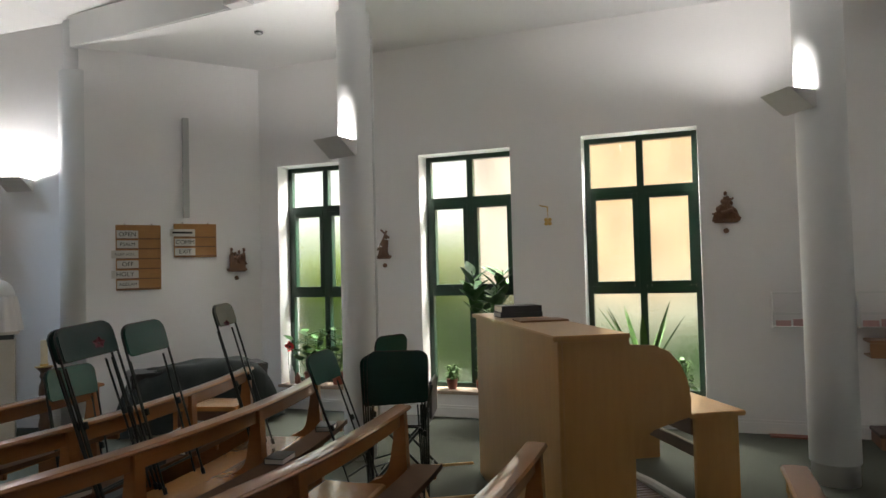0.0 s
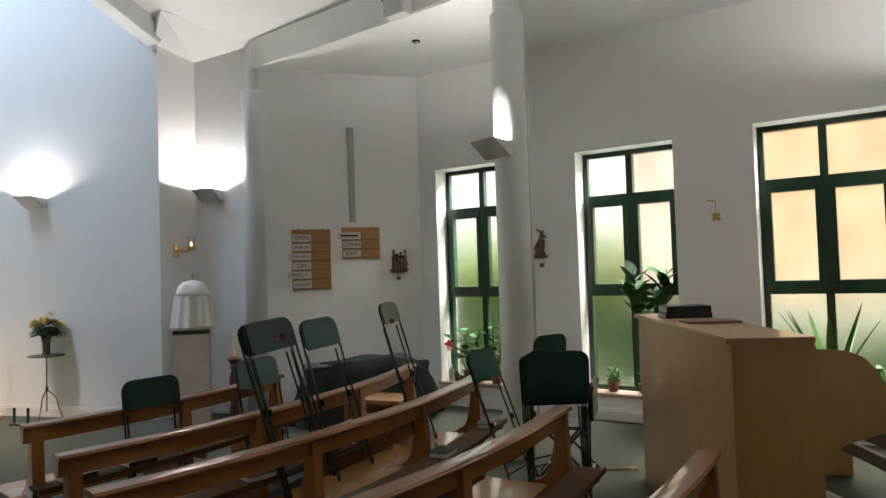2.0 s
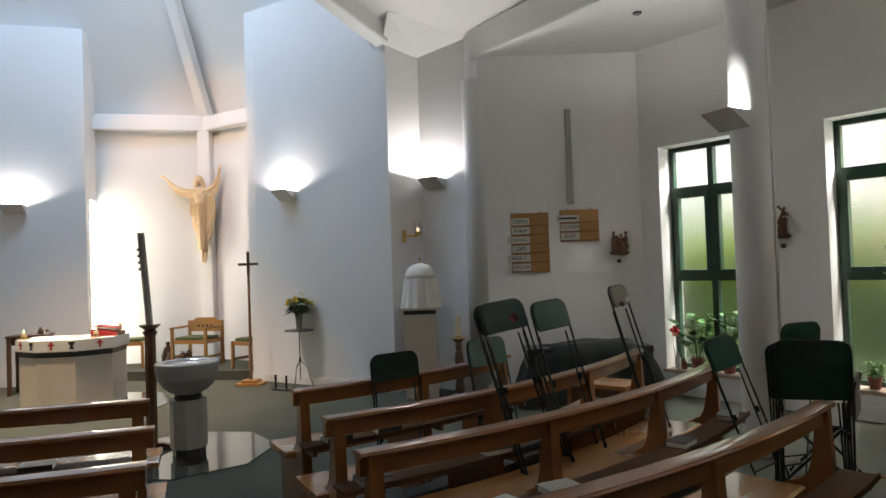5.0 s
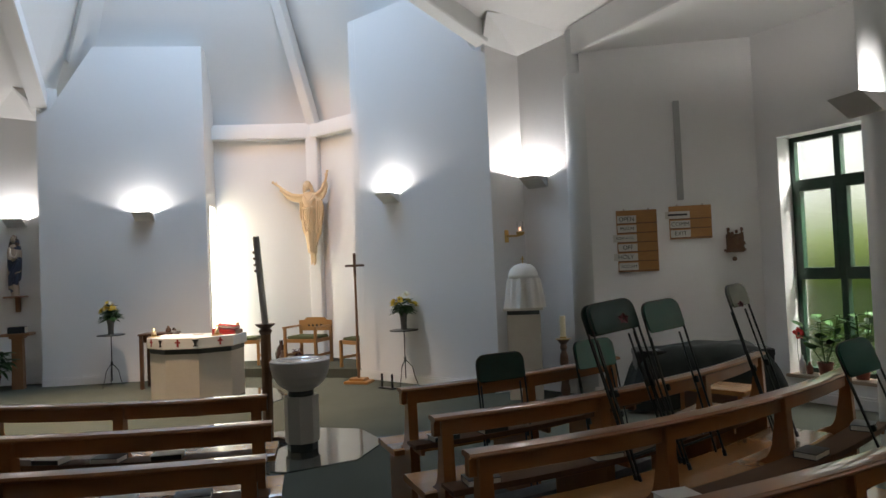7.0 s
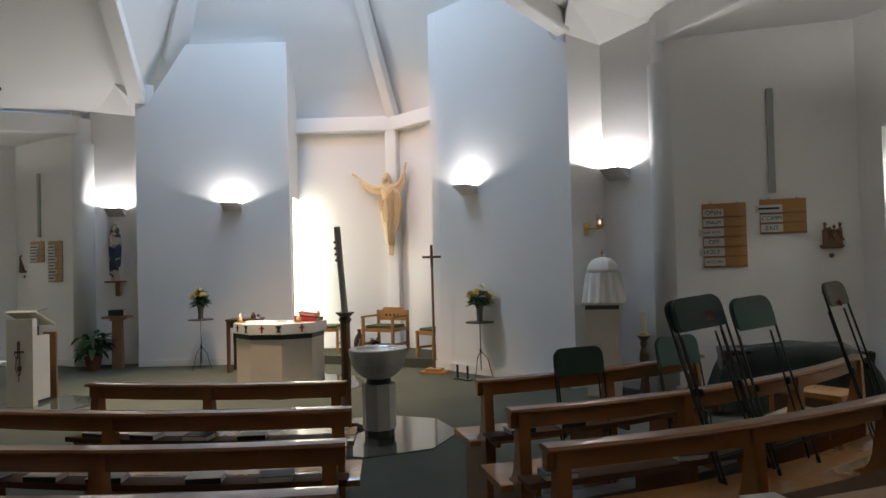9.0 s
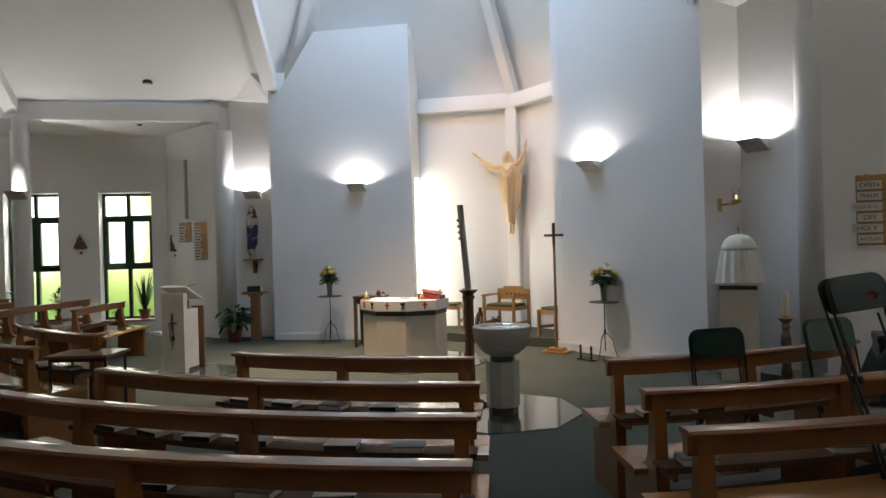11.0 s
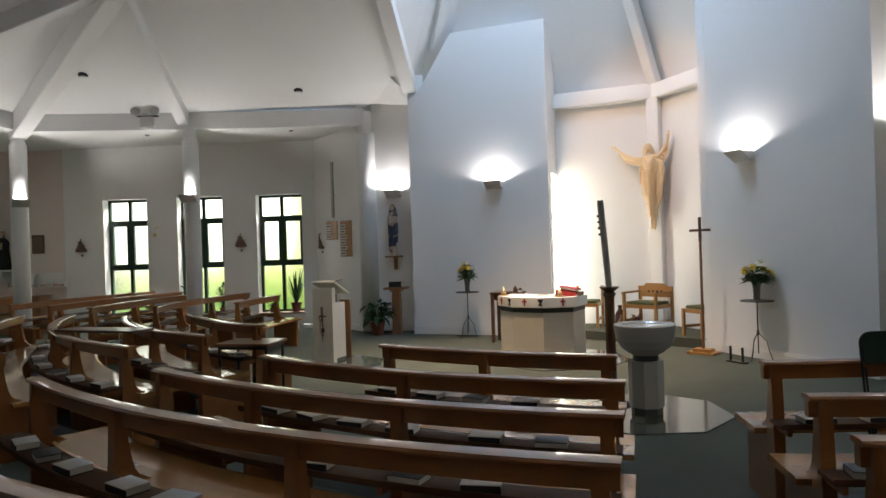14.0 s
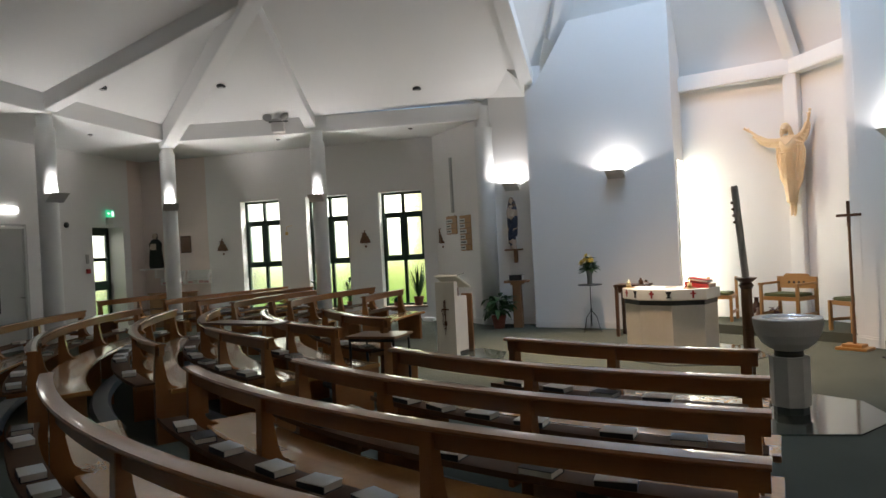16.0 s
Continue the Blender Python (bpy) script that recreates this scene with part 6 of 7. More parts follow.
part("plinth", box(bmesh.new(), -0.02, 0.36, 0.042, 1.808, 0.0, 0.03, 0.002), DARK_WOOD, org)
for k in range(24):
    part("pedal", box(bmesh.new(), 0.30, 1.02, 0.32 + 0.05 * k, 0.345 + 0.05 * k, 0.05, 0.085, 0.004), DARK_WOOD, org)
part("pedal_frame", tube(bmesh.new(), [(1.04, 0.25, 0.06), (1.10, 0.55, 0.06), (1.12, 0.92, 0.06), (1.10, 1.3, 0.06), (1.04, 1.6, 0.06)], 0.035), CARD, org, "white curved pedal board edge")
bench = thing("organ_bench", ORGAN @ pose(1.42, 0.98, 0), "beech organ bench with solid end panels", "bench")
part("seat", box(bmesh.new(), -0.20, 0.20, -0.05, 1.15, 0.585, 0.62, 0.006), ORGAN_WOOD, bench)
for y in (-0.02, 1.10):
    part("end_panel", box(bmesh.new(), -0.16, 0.16, y, y + 0.035, 0, 0.585, 0.004), ORGAN_WOOD, bench)
part("rail", box(bmesh.new(), -0.02, 0.02, 0.016, 1.099, 0.24, 0.33, 0.004), DARK_WOOD, bench, "dark stretcher rail")
part("rail", box(bmesh.new(), -0.17, -0.14, 0.016, 1.099, 0.46, 0.583, 0.004), DARK_WOOD, bench, "dark front rail")
ply = thing("carpet_plinth", ORGAN @ pose(-0.30, 1.45, 0), "low carpeted block edged with pale wood", "plinth")
part("carpet_top", box(bmesh.new(), -0.20, 0.26, -0.18, 0.55, 0, 0.085, 0.004), CARPET, ply)
part("edging", box(bmesh.new(), -0.222, -0.201, -0.20, 0.572, 0, 0.10, 0.003), ORGAN_WOOD, ply)
part("edging", box(bmesh.new(), -0.20, 0.26, -0.202, -0.181, 0, 0.10, 0.003), ORGAN_WOOD, ply)
part("edging", box(bmesh.new(), -0.20, 0.26, 0.551, 0.572, 0, 0.10, 0.003), ORGAN_WOOD, ply)
book("music_book", pose(8.11, -3.56, 1.275, 0, 0, 166), 0.30, 0.22, 0.035, BOOK_DARK, "black hymn book lying on the organ lid")
book("music_book", pose(8.11, -3.56, 1.310, 0, 0, 168), 0.29, 0.21, 0.045, BOOK_DARK, "thick black hymn book on top of another")
tray = part("organ_tray", box(bmesh.new(), -0.16, 0.16, -0.1, 0.1, 0, 0.012, 0.004), WALNUT)
tray.matrix_world = ORGAN @ pose(0.2, 0.95, 1.275)
tagged(tray, "thin brown wooden tray on the organ lid", "tray")

# ---- leaflet racks and the corner shelves ----
def leaflet_rack(m, label):
    top = thing("leaflet_rack", m, label, "rack", "wall racks")
    part("back", box(bmesh.new(), 0, 0.62, -0.010, -0.001, 1.0, 1.33, 0.003), WHITE, top)
    part("shelf", box(bmesh.new(), 0, 0.62, -0.12, -0.011, 1.0, 1.016, 0.003), PLASTIC_WHITE, top)
    part("rail", box(bmesh.new(), 0.012, 0.608, -0.12, -0.108, 1.125, 1.145, 0.003), PLASTIC_WHITE, top)
    part("top_rail", box(bmesh.new(), 0.012, 0.608, -0.024, -0.011, 1.31, 1.328, 0.003), PLASTIC_WHITE, top)
    for x in (0.0, 0.608):
        outline = [(-0.12, 1.017), (-0.011, 1.017), (-0.011, 1.325), (-0.03, 1.325), (-0.12, 1.16)]
        part("end", extrude_outline(bmesh.new(), outline, 0.012, pose(x + 0.006, 0, 0, 0, 0, 90)), PLASTIC_WHITE, top)
    for k in range(4):
        part("leaflet", box(bmesh.new(), 0.03 + 0.145 * k, 0.155 + 0.145 * k, -0.095 + 0.01 * (k % 2), -0.085 + 0.01 * (k % 2), 1.017, 1.07 + 0.012 * (k % 3)), (LEAFLET_PINK, CARD)[k % 3 == 2], top)


LEAFLET_PINK = material("pink_leaflet", (0.58, 0.36, 0.34), 0.7, grain=0.1, stain=0.2, stain_scale=14)
for side in (1, -1):
    m = wall_pose(mirrored(BOARD_1, side), mirrored(CORNER, side), 0, side)
    leaflet_rack(m @ Matrix.Translation((5.66, 0, 0)), "white wall rack holding a few leaflets")
    leaflet_rack(m @ Matrix.Translation((6.36, 0, 0)), "white wall rack holding a few leaflets")
    if side > 0:
        ws = thing("wall_shelf", m @ Matrix.Translation((6.40, 0, 0)), "open brown wooden box shelf fixed to the wall", "shelf")
        part("top_board", box(bmesh.new(), 0, 1.0, -0.26, -0.002, 0.885, 0.91, 0.004), TEAK, ws)
        part("front_board", box(bmesh.new(), 0, 1.0, -0.26, -0.238, 0.755, 0.884, 0.004), TEAK, ws)
        part("bottom_board", box(bmesh.new(), 0.004, 0.996, -0.237, -0.002, 0.755, 0.775, 0.004), TEAK, ws)
        cr = thing("low_crate", m @ Matrix.Translation((6.42, 0, 0)), "low brown wooden crate with a dark lid on the carpet", "crate")
        part("body", box(bmesh.new(), 0, 0.8, -0.40, -0.06, 0.0, 0.10, 0.006), TEAK, cr)
        part("lid", box(bmesh.new(), -0.01, 0.81, -0.41, -0.05, 0.101, 0.135, 0.006), DARK_WOOD, cr)
        mat = part("floor_mat", box(bmesh.new(), 5.60, 6.30, -0.15, -0.032, 0.0, 0.014, 0.004), TERRACOTTA)
        mat.matrix_world = m
        tagged(mat, "narrow brick-red mat lying along the skirting", "mat")
        continue
    cb = thing("corner_cupboard", m @ Matrix.Translation((6.35, 0, 0)), "low brown wooden cupboard under the wall rack", "cupboard")
    part("body", box(bmesh.new(), -0.3, 0.75, -0.42, -0.02, 0.0, 0.80, 0.006), TEAK, cb)
    part("top", box(bmesh.new(), -0.33, 0.78, -0.45, -0.02, 0.80, 0.83, 0.006), TEAK, cb)
    for x in (-0.28, 0.23):
        d = part("door", box(bmesh.new(), x, x + 0.49, -0.44, -0.421, 0.05, 0.78, 0.004), TEAK, cb)
        part("knob", lathe(bmesh.new(), [(0.012, 0), (0.018, 0.02), (0.01, 0.03)], 12, pose(x + 0.43, -0.44, 0.45, 90, 0, 0)), BRASS, d)

m = wall_pose(mirrored(BOARD_1, -1), mirrored(CORNER, -1), 0, -1)
pic = thing("framed_picture", m @ Matrix.Translation((6.30, 0, 0)), "small dark brown framed plaque on the wall", "picture")
part("frame", box(bmesh.new(), -0.14, 0.14, -0.03, -0.001, 1.76, 2.18, 0.006), DARK_WOOD, pic)
part("panel", box(bmesh.new(), -0.11, 0.11, -0.036, -0.0305, 1.80, 2.14, 0.002), CARVED, pic)
bm = figure([(0.0, 0.17, 0.13, 0, 0), (0.1, 0.18, 0.13, 0, 0), (0.45, 0.15, 0.11, 0, 0), (0.6, 0.16, 0.11, 0, 0), (0.68, 0.10, 0.09, 0, 0), (0.71, 0.05, 0.06, 0, 0), (0.76, 0.065, 0.07, 0, -0.01), (0.83, 0.06, 0.065, 0, -0.01), (0.86, 0.03, 0.03, 0, 0)], 18)
rod(bm, (0.10, -0.06, 0.5), (0.0, -0.16, 0.48), 0.04, 0.03, 8)
dark = part("corner_statue", bm, BLACK_CLOTH, smooth=True)
dark.data.materials.append(bpy.data.materials["cream_robe_paint"])
for f in dark.data.polygons:
    if f.center.y < -0.09 and 0.42 < f.center.z < 0.62 or f.center.z > 0.72 and f.center.y < -0.02:
        f.material_index = 1
dark.matrix_world = m @ pose(6.98, -0.24, 1.42)
tagged(dark, "dark robed statue standing on the corner shelf", "statue")
sh = thing("corner_shelf", m @ Matrix.Translation((6.98, 0, 0)), "white shelf under the dark statue", "shelf")
part("board", box(bmesh.new(), -0.34, 0.34, -0.42, -0.002, 1.385, 1.42, 0.006), PLASTIC_WHITE, sh)
part("bracket", box(bmesh.new(), -0.03, 0.03, -0.3, -0.002, 1.18, 1.384, 0.006), PLASTIC_WHITE, sh)

# ---- far doors and signs ----
dm = wall_pose(mirrored(DOOR_LINE[0], -1), mirrored(DOOR_LINE[1], -1), 0, -1)
EXIT_GREEN = glowing("exit_sign_green", (0.03, 0.42, 0.20), 1.2)
door = thing("door_1", dm @ Matrix.Translation((0.74, 0, 0)), "dark green glazed outer door standing in a deep opening", "door")
door["kind"] = "structure"
fr = [(0.0, 0.11, 0.0, 2.45), (0.91, 1.02, 0.0, 2.45), (0.111, 0.909, 2.26, 2.45), (0.111, 0.909, 1.66, 1.745), (0.111, 0.909, 0.98, 1.19), (0.111, 0.909, 0.0, 0.16)]
bm = bmesh.new()
for x0, x1, z0, z1 in fr:
    box(bm, x0 + 0.001, x1 - 0.001, 0.40, 0.46, z0 + 0.001, z1 - 0.001, 0.004)
part("door_frame", bm, FRAME_GREEN, door)
for z0, z1 in ((0.16, 0.98), (1.19, 1.66), (1.745, 2.26)):
    p = part("pane", box(bmesh.new(), 0.111, 0.909, 0.426, 0.434, z0, z1), GLASS, door)
    p.visible_shadow = False
part("door_handle", tube(bmesh.new(), [(0.06, 0.398, 1.0), (0.06, 0.35, 1.0), (0.06, 0.35, 1.12), (0.06, 0.398, 1.12)], 0.01), STEEL, door)
bk = part("backdrop_door", box(bmesh.new(), -1.2, 2.0, 1.4, 1.42, -0.1, 3.2), GARDEN[-1, 2])
bk.matrix_world = dm @ Matrix.Translation((0.74, 0, 0))
tagged(bk, "daylit garden beyond the glazed door", "backdrop", kind="structure")
door = thing("door_2", dm @ Matrix.Translation((3.55, 0, 0)), "pale grey flush inner door with a narrow glazed slot", "door")
door["kind"] = "structure"
part("leaf", box(bmesh.new(), 0.03, 0.87, 0.06, 0.105, 0.005, 2.36, 0.004), GREY_PLASTIC, door)
part("vision_slot", box(bmesh.new(), 0.62, 0.70, 0.052, 0.0595, 0.75, 2.08, 0.002), BLACK_PLASTIC, door, "narrow dark glazed slot")
part("door_handle", tube(bmesh.new(), [(0.10, 0.05, 1.02), (0.10, 0.0, 1.02), (0.22, 0.0, 1.02)], 0.009), STEEL, door)
bm = box(bmesh.new(), 0.001, 0.029, 0.02, 0.14, 0, 2.41, 0.003)
box(bm, 0.871, 0.899, 0.02, 0.14, 0, 2.41, 0.003)
box(bm, 0.03, 0.87, 0.02, 0.14, 2.365, 2.41, 0.003)
part("door_frame", bm, PLASTIC_WHITE, door)
sign = thing("exit_sign", dm @ Matrix.Translation((1.25, 0, 0)), "lit green emergency exit sign over the door", "exit sign")
pan = part("panel", box(bmesh.new(), -0.13, 0.13, -0.09, -0.07, 2.66, 2.82, 0.004), EXIT_GREEN, sign, "glowing green panel")
bm = extrude_outline(bmesh.new(), [(0.02, 2.735), (0.07, 2.735), (0.07, 2.715), (0.105, 2.745), (0.07, 2.775), (0.07, 2.755), (0.02, 2.755)], 0.003, pose(0, -0.093, 0))
box(bm, -0.10, -0.03, -0.0945, -0.0915, 2.685, 2.80)
part("pictogram", bm, glowing("sign_white", (0.9, 1.0, 0.95), 1.2), pan, "white arrow and doorway mark")
part("housing", box(bmesh.new(), -0.07, 0.07, -0.085, -0.001, 2.50, 2.655, 0.006), PLASTIC_WHITE, sign)
bell = thing("fire_bell", dm @ Matrix.Translation((2.52, 0, 0)), "small dark alarm sounder on the wall", "alarm")
part("cover", lathe(bmesh.new(), [(0.06, 0), (0.06, 0.03), (0.03, 0.05)], 18, pose(0, -0.001, 2.46, 90, 0, 0)), DARK_STONE, bell)
sw = thing("call_point", dm @ Matrix.Translation((1.96, 0, 0)), "red alarm call point and light switches beside the door", "switch")
part("call_box", box(bmesh.new(), -0.05, 0.05, -0.05, -0.001, 1.40, 1.50, 0.006), RED, sw)
part("switch_plate", box(bmesh.new(), -0.045, 0.045, -0.02, -0.001, 1.62, 1.82, 0.004), GREY_PLASTIC, sw)
bl = thing("bulkhead_lamp", dm @ Matrix.Translation((3.95, 0, 0)), "long white bulkhead lamp over the inner door", "wall lamp")
part("diffuser", box(bmesh.new(), -0.20, 0.20, -0.08, -0.001, 2.66, 2.78, 0.03), glowing("bulkhead_glow", (1.0, 0.98, 0.92), 3.0), bl)

# ---- fittings on beams and ceilings ----
def twin_light(p, turn):
    top = thing("emergency_light", pose(*p, 0, 0, turn), "grey twin-headed emergency light on the ring beam", "emergency light")
    part("box", box(bmesh.new(), -0.13, 0.13, -0.07, 0.07, -0.10, 0.10, 0.008), LAMP_METAL, top)
    part("bar", box(bmesh.new(), -0.2, 0.2, -0.02, 0.02, 0.10, 0.13, 0.006), DARK_STONE, top)
    for x, t in ((-0.21, 25), (0.18, -20)):
        part("head", lathe(bmesh.new(), [(0.03, 0), (0.085, 0.07), (0.09, 0.10), (0.07, 0.10)], 20, pose(x, -0.03, 0.15, 60, t, 0)), GREY_PLASTIC, top)


twin_light((-7.52, -2.63, 4.19), 51)
twin_light((6.46, -1.36, 4.24), -47.5)
pipe = part("cable_conduit", rod(bmesh.new(), (0, 0, 0.16), (0, 0, 3.72), 0.011), COLUMN, smooth=True)
pipe.location = (COL_AS[1][0] + 0.160 * math.cos(radians(-22)), COL_AS[1][1] + 0.160 * math.sin(radians(-22)), 0)
tagged(pipe, "thin white conduit running up the side of a column", "conduit")
for p in ((-5.24, -0.72, 4.645), (-7.207, -3.853, 4.838), (-7.057, -5.927, 4.574)):
    dl = thing("downlight", pose(*p), "dark round recessed spotlight in the white ceiling", "ceiling light", "ceiling downlights")
    part("bezel", lathe(bmesh.new(), [(0.078, -0.022), (0.085, 0.0), (0.08, 0.05)], 24), BLACK_PLASTIC, dl)
    part("lens", lathe(bmesh.new(), [(0.045, -0.026), (0.04, -0.022)], 20), STEEL, dl)
for p in ((6.73, -0.65, 4.158), (-8.717, -5.91, 4.068), (-6.148, -0.324, 4.068), (-8.20, -2.38, 4.068)):
    sd = thing("smoke_detector", pose(*p), "small round dark detector under the low ceiling", "detector", "smoke detectors")
    part("base", lathe(bmesh.new(), [(0.042, -0.016), (0.046, 0.0)], 20), BLACK_PLASTIC, sd, "dark round base")
    part("dome", lathe(bmesh.new(), [(0.012, -0.034), (0.026, -0.028), (0.03, -0.016)], 16), GREY_PLASTIC, sd)

# ---- plants on the sills ----
wa, wb = mirrored(BOARD_1, 1), mirrored(CORNER, 1)
sill = lambda side, s, back=0.11: (wall_pose(mirrored(BOARD_1, side), mirrored(CORNER, side), s, side, back)).translation
def stem_plant(name, m, label, pot_r, pot_h, stems, height, spread, length, width, count, low, mat, seed, rise=0.3):
    """Upright stems with oval leaves set round them."""
    rng = random.Random(seed)
    top = thing(name, m, label, "plant")
    part("pot", lathe(bmesh.new(), [(pot_r * 0.72, 0), (pot_r * 0.92, pot_h * 0.8), (pot_r, pot_h * 0.82), (pot_r, pot_h), (pot_r * 0.88, pot_h), (pot_r * 0.85, pot_h * 0.88)], 24), TERRACOTTA, top)
    part("soil", lathe(bmesh.new(), [(pot_r * 0.84, pot_h * 0.86), (pot_r * 0.83, pot_h * 0.9)], 16), SOIL, top)
    bm, st = bmesh.new(), bmesh.new()
    for i in range(stems):
        a = 2 * math.pi * i / stems + rng.uniform(-0.4, 0.4)
        out = Vector((math.cos(a), math.sin(a), 0)) * spread * rng.uniform(0.4, 1)
        base, tip = Vector((0, 0, pot_h * 0.9)) + out * 0.1, Vector((0, 0, height * rng.uniform(0.75, 1))) + out
        tube(st, [base, base.lerp(tip, 0.5) + out * 0.12, tip], 0.005, 5)
        for k in range(count):
            f = low + (1 - low) * (k + rng.random()) / count
            p = base.lerp(tip, f) + out * 0.12 * 4 * f * (1 - f)
            q = 2.4 * k + rng.uniform(-0.5, 0.5)
            ln = length * rng.uniform(0.7, 1.1)
            d = Vector((math.cos(q), math.sin(q), rise + rng.uniform(-0.45, 0.45))).normalized() * ln
            leaf(bm, p, p + d, width * rng.uniform(0.8, 1.1), 0.22, ln * 0.2 * rng.random(), 6)
    part("leaves", bm, mat, top, smooth=True)
    part("stems", st, mat, top)
    return top


p = sill(1, 0.60)
stem_plant("window_plant", pose(p.x, p.y, 0.287), "bushy bright green pot plant on the window sill", 0.08, 0.14, 6, 0.66, 0.22, 0.19, 0.055, 7, 0.2, RUBBER_LEAF, 11)
p = sill(1, 0.98)
stem_plant("window_plant", pose(p.x, p.y, 0.287), "leafy green pot plant on the window sill", 0.08, 0.14, 6, 0.72, 0.16, 0.16, 0.046, 7, 0.2, RUBBER_LEAF, 12)
p = sill(1, 2.42)
plant("small_pot_plant", pose(p.x, p.y, 0.287), "small flowering plant in a terracotta pot", 0.065, 0.11, 40, 0.13, 0.18, 0.022, LEAF_LIGHT, 0.1, True, 13)
p = sill(1, 2.84)
stem_plant("rubber_plant", pose(p.x, p.y, 0.287), "tall rubber plant with large glossy leaves", 0.10, 0.18, 7, 1.44, 0.24, 0.27, 0.080, 7, 0.60, RUBBER_LEAF, 14, 0.9)
p = sill(1, 2.74, 0.14)
stem_plant("trailing_plant", pose(p.x, p.y, 0.287), "thin variegated climbing plant in a pot", 0.05, 0.10, 2, 1.0, 0.05, 0.085, 0.028, 18, 0.05, LEAF_LIGHT, 15)
p = sill(1, 4.50)
plant("strap_leaf_plant", pose(p.x, p.y, 0.287), "plant with long arching strap leaves", 0.10, 0.16, 9, 0.62, 0.84, 0.046, LEAF_LIGHT, 0.82, False, 16, droop=0.10)
p = sill(1, 4.86)
plant("window_plant", pose(p.x, p.y, 0.287), "small bushy green plant on the window sill", 0.06, 0.11, 60, 0.17, 0.30, 0.03, LEAF_LIGHT, 0.05, True, 17)
p = sill(-1, 0.52)
plant("snake_plant", pose(p.x, p.y, 0.287), "tall stiff snake plant in a brown pot", 0.12, 0.20, 18, 0.30, 0.80, 0.030, LEAF, 0.55, False, 18, droop=0.0)
p = sill(-1, 1.05)
plant("small_pot_plant", pose(p.x, p.y, 0.287), "low green pot plant on the far sill", 0.07, 0.09, 40, 0.18, 0.14, 0.03, LEAF, 0.1, True, 19)
for s, sd in ((2.18, 20), (2.98, 21)):
    p = sill(-1, s)
    plant("window_plant", pose(p.x, p.y, 0.287), "leafy dark green plant on the far sill", 0.08, 0.14, 60, 0.22, 0.60, 0.04, LEAF, 0.1, True, sd)
p = sill(-1, 4.25)
plant("window_plant", pose(p.x, p.y, 0.287), "dark broad-leaved plant on the far sill", 0.08, 0.14, 30, 0.24, 0.45, 0.06, LEAF, 0.5, True, 22)
for x, h, mt in ((0.36, 0.20, PLASTIC_WHITE), (0.44, 0.13, TERRACOTTA)):
    p = sill(1, x, 0.08)
    b = part("bottle", lathe(bmesh.new(), [(0.03, 0), (0.034, 0.02), (0.034, h * 0.6), (0.014, h * 0.8), (0.014, h)], 16), mt, smooth=True)
    b.location = (p.x, p.y, 0.287)
    tagged(b, "small bottle standing on the window sill", "bottle")
p = sill(1, 0.33, 0.07)
poppy((p.x, p.y - 0.02, 0.725), 0.075, "large red paper poppy on a wire stem in a sill bottle")
stem = part("poppy_stem", tube(bmesh.new(), [(p.x, p.y, 0.40), (p.x - 0.01, p.y, 0.56), (p.x, p.y - 0.01, 0.722)], 0.003, 6), LEAF)
tagged(stem, "thin green wire stem of a paper poppy in a bottle", "stem")

# ---- small table among the pews, and a loose board over two rails ----
tb = thing("small_table", pose(-0.63, -4.41, 0, 0, 0, 33), "small dark-topped table on thin black legs", "table")
part("top", box(bmesh.new(), -0.29, 0.29, -0.22, 0.22, 0.685, 0.71, 0.006), WALNUT, tb)
for x in (-0.25, 0.25):
    for y in (-0.18, 0.18):
        part("leg", rod(bmesh.new(), (x, y, 0), (x, y, 0.685), 0.014), BLACK_IRON, tb)
part("frame", box(bmesh.new(), -0.26, 0.26, -0.19, 0.19, 0.65, 0.684, 0.004), BLACK_IRON, tb)

bd = part("loose_board", box(bmesh.new(), -0.52, 0.52, -0.14, 0.14, 0, 0.022, 0.004), DARK_WOOD)
bd.matrix_world = pose(-1.56, -5.50, 0.872, 0, 0, 24)
tagged(bd, "dark wooden board lying across two pew rails", "board")
bag = part("cloth_bag", lathe(bmesh.new(), [(0.10, 0), (0.17, 0.03), (0.19, 0.12), (0.16, 0.24), (0.07, 0.30), (0.02, 0.29)], 20), material("blue_bag_cloth", (0.025, 0.04, 0.13), 0.8, grain=0.4, grain_scale=20, bump=0.4, bump_scale=14), smooth=True)
bag.matrix_world = pose(-5.62, -0.95, 0, 0, 0, 20) @ Matrix.Diagonal((1.2, 0.8, 0.7, 1))
tagged(bag, "dark blue cloth bag slumped under a pew", "bag")

# ---- kneelers and hymn books along the pews ----
for cx, r, a0, a1, g in PEWS:
    if g in ("middle", "west") or g == "organ" and r < 7:
        f = 1 if a1 > a0 else -1
        kneeler(cx, r + 0.34, a0 + 2.5 * f, a1 - 2.5 * f)
proto = book("hymn_book", pose(0, 0, -5), 0.17, 0.115, 0.034, BOOK_DARK, "dark hymn book with pale page edges on a pew shelf", "book", "hymn books on the pews")
leafl = thing("hymn_book", pose(0, 0, -6), "dark hymn book with a white leaflet on top", "book", "hymn books on the pews")
part("page_block", box(bmesh.new(), -0.08, 0.08, -0.054, 0.056, 0.004, 0.032), PAGE, leafl)
part("cover", box(bmesh.new(), -0.085, 0.085, -0.058, 0.058, 0, 0.004), BOOK_DARK, leafl)
part("spine", box(bmesh.new(), -0.085, 0.085, -0.061, -0.0545, 0.0045, 0.033), BOOK_DARK, leafl)
part("leaflet", box(bmesh.new(), -0.088, 0.086, -0.060, 0.058, 0.0335, 0.037), CARD, leafl, "white folded leaflet")
rng = random.Random(9)
first = {}
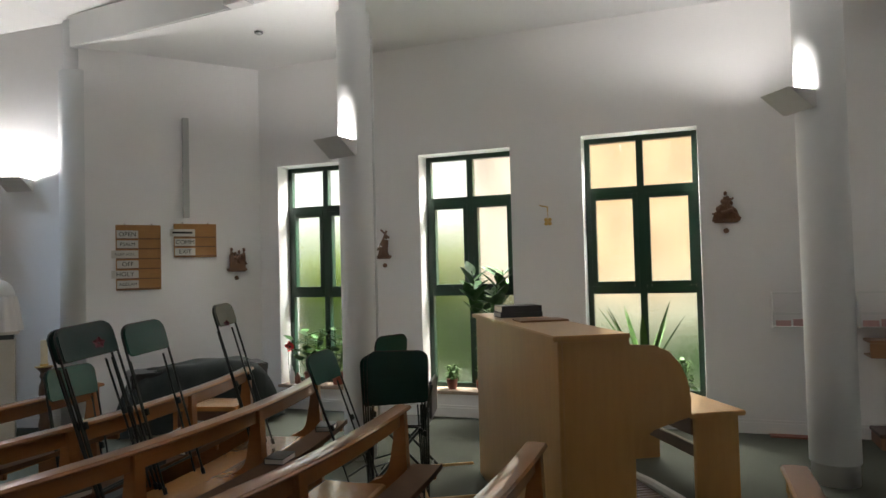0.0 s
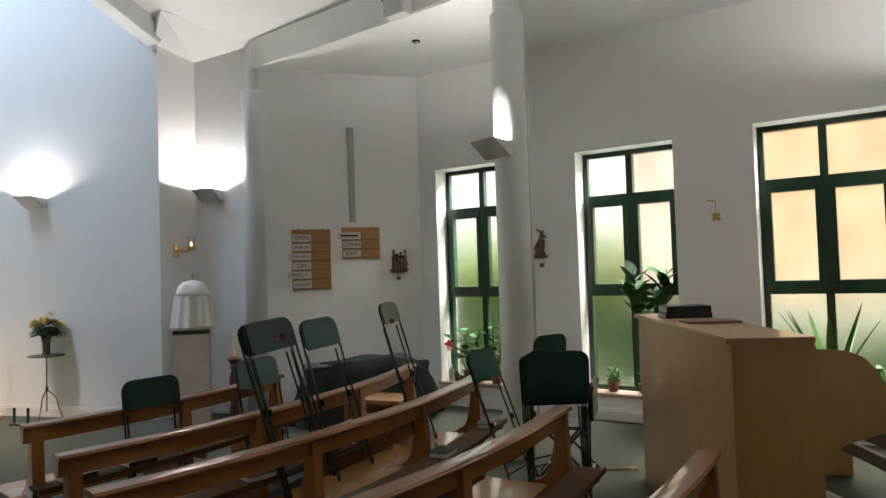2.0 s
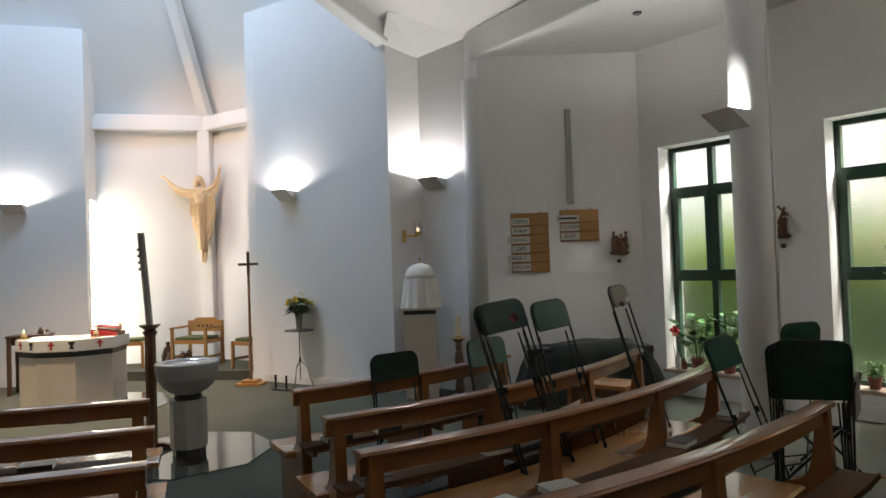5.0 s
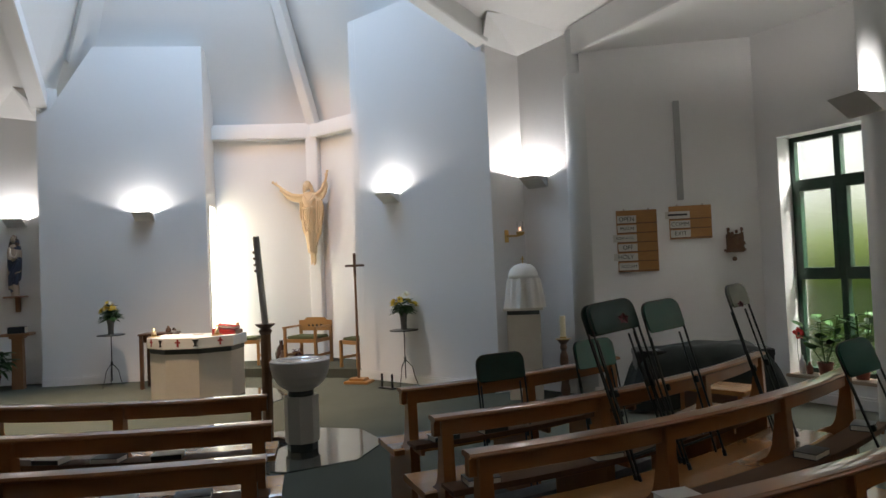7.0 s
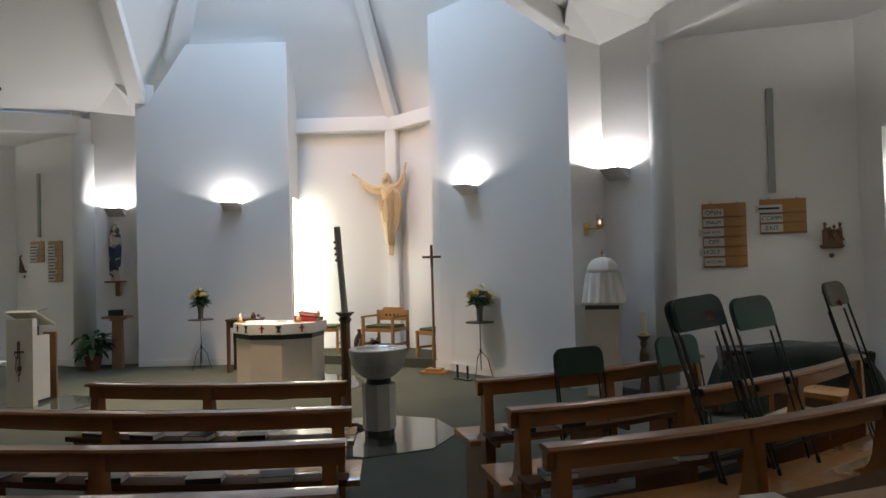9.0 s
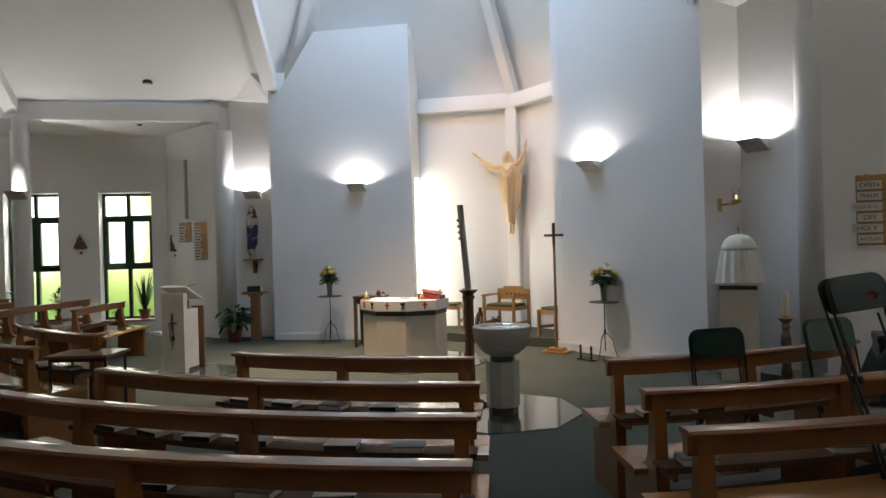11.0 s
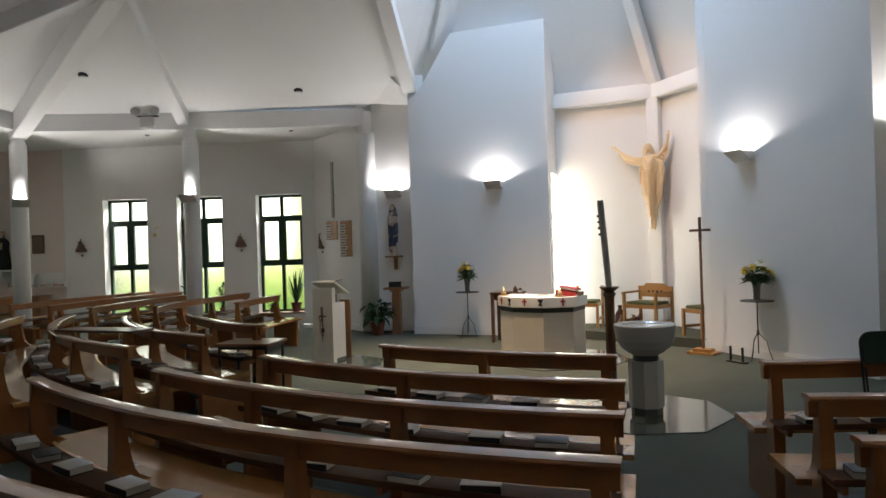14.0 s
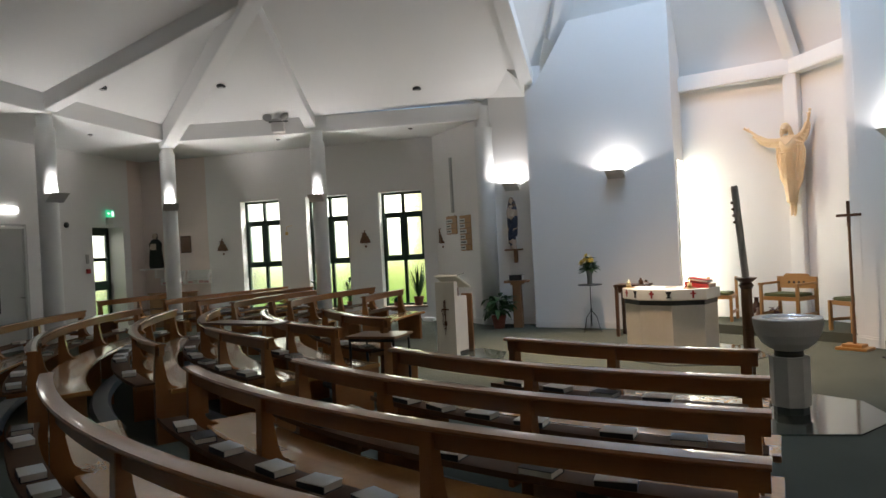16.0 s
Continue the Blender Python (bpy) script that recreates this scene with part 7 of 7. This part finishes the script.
for cx, r, a0, a1, g in PEWS:
    if g == "far" or (g == "organ" and r > 8.5):
        continue
    lo, hi = min(a0, a1) + 1.2, max(a0, a1) - 1.2
    a = lo + rng.uniform(0.5, 2.5)
    while a < hi:
        p = Vector((cx + (r + 0.14) * math.sin(radians(a)), -(r + 0.14) * math.cos(radians(a)), 0.5485))
        m = Matrix.Translation(p) @ Matrix.Rotation(radians(a + rng.uniform(-12, 12)), 4, "Z")
        src = leafl if rng.random() < 0.66 else proto
        if src not in first:
            src.matrix_world = m
            first[src] = True
        else:
            copy_thing(src, m)
        a += math.degrees(rng.choice((0.34, 0.5, 0.75, 1.05)) / r)

jug = part("wine_jug", lathe(bmesh.new(), [(0.07, 0), (0.10, 0.04), (0.105, 0.16), (0.07, 0.25), (0.032, 0.30), (0.032, 0.36), (0.04, 0.37)], 24), material("brown_glaze", (0.05, 0.022, 0.014), 0.2, grain=0.2), smooth=True)
jug.location = (-0.45, 2.45, 0.14)
tagged(jug, "dark brown glazed jug standing by the sanctuary chairs", "jug")
plant("small_pot_plant", pose(-0.20, 2.50, 0.14), "dark red flowering plant on the sanctuary step", 0.07, 0.10, 40, 0.14, 0.14, 0.028, MAROON, 0.1, True, 31)
box_ob = part("floor_box", box(bmesh.new(), -0.16, 0.16, -0.08, 0.08, 0, 0.07, 0.012), PLASTIC_WHITE)
box_ob.matrix_world = pose(-6.60, 0.22, 0, 0, 0, 10)
tagged(box_ob, "low white plastic box on the carpet by the wall", "box")

# ---- the sanctuary's own lamps ----
lamp("rooflight_sky", "AREA", pose(0, -0.4, 8.25), 125, (0.52, 0.72, 1.0), size=1.7)
lamp("slit_daylight", "AREA", wall_pose((-1.34, 1.73), (-1.66, 2.44), 0.5, 1) @ pose(0, -0.02, 1.5, 90, 0, 0), 7, (1.0, 0.94, 0.76), size=0.42, size_y=2.6)
lamp("sanctuary_spot", "SPOT", look((-0.5, -1.5, 6.0), (0.15, 2.7, 3.3)), 410, (1.0, 0.60, 0.33), spot=45, blend=0.6, radius=0.06)
lamp("altar_downlight", "SPOT", look((-0.5, -1.4, 6.9), (-0.1, -0.5, 0)), 2400, (1.0, 0.72, 0.47), spot=58, blend=1.0, radius=0.08)
lamp("lectern_downlight", "SPOT", look((-2.2, -2.3, 5.2), (-2.3, -2.0, 0)), 640, (1.0, 0.82, 0.62), spot=56, blend=0.9, radius=0.06)
for side, power in ((1, 300), (-1, 300)):
    for s0, s1, z0, z1 in WINS[side]:
        m = wall_pose(mirrored(BOARD_1, side), mirrored(CORNER, side), (s0 + s1) / 2, side)
        lamp("window_daylight", "AREA", look(m @ Vector((0, 1.1, 3.9)), m @ Vector((0, -0.6, 0.9))), power, (1.0, 0.98, 0.92), size=1.0)
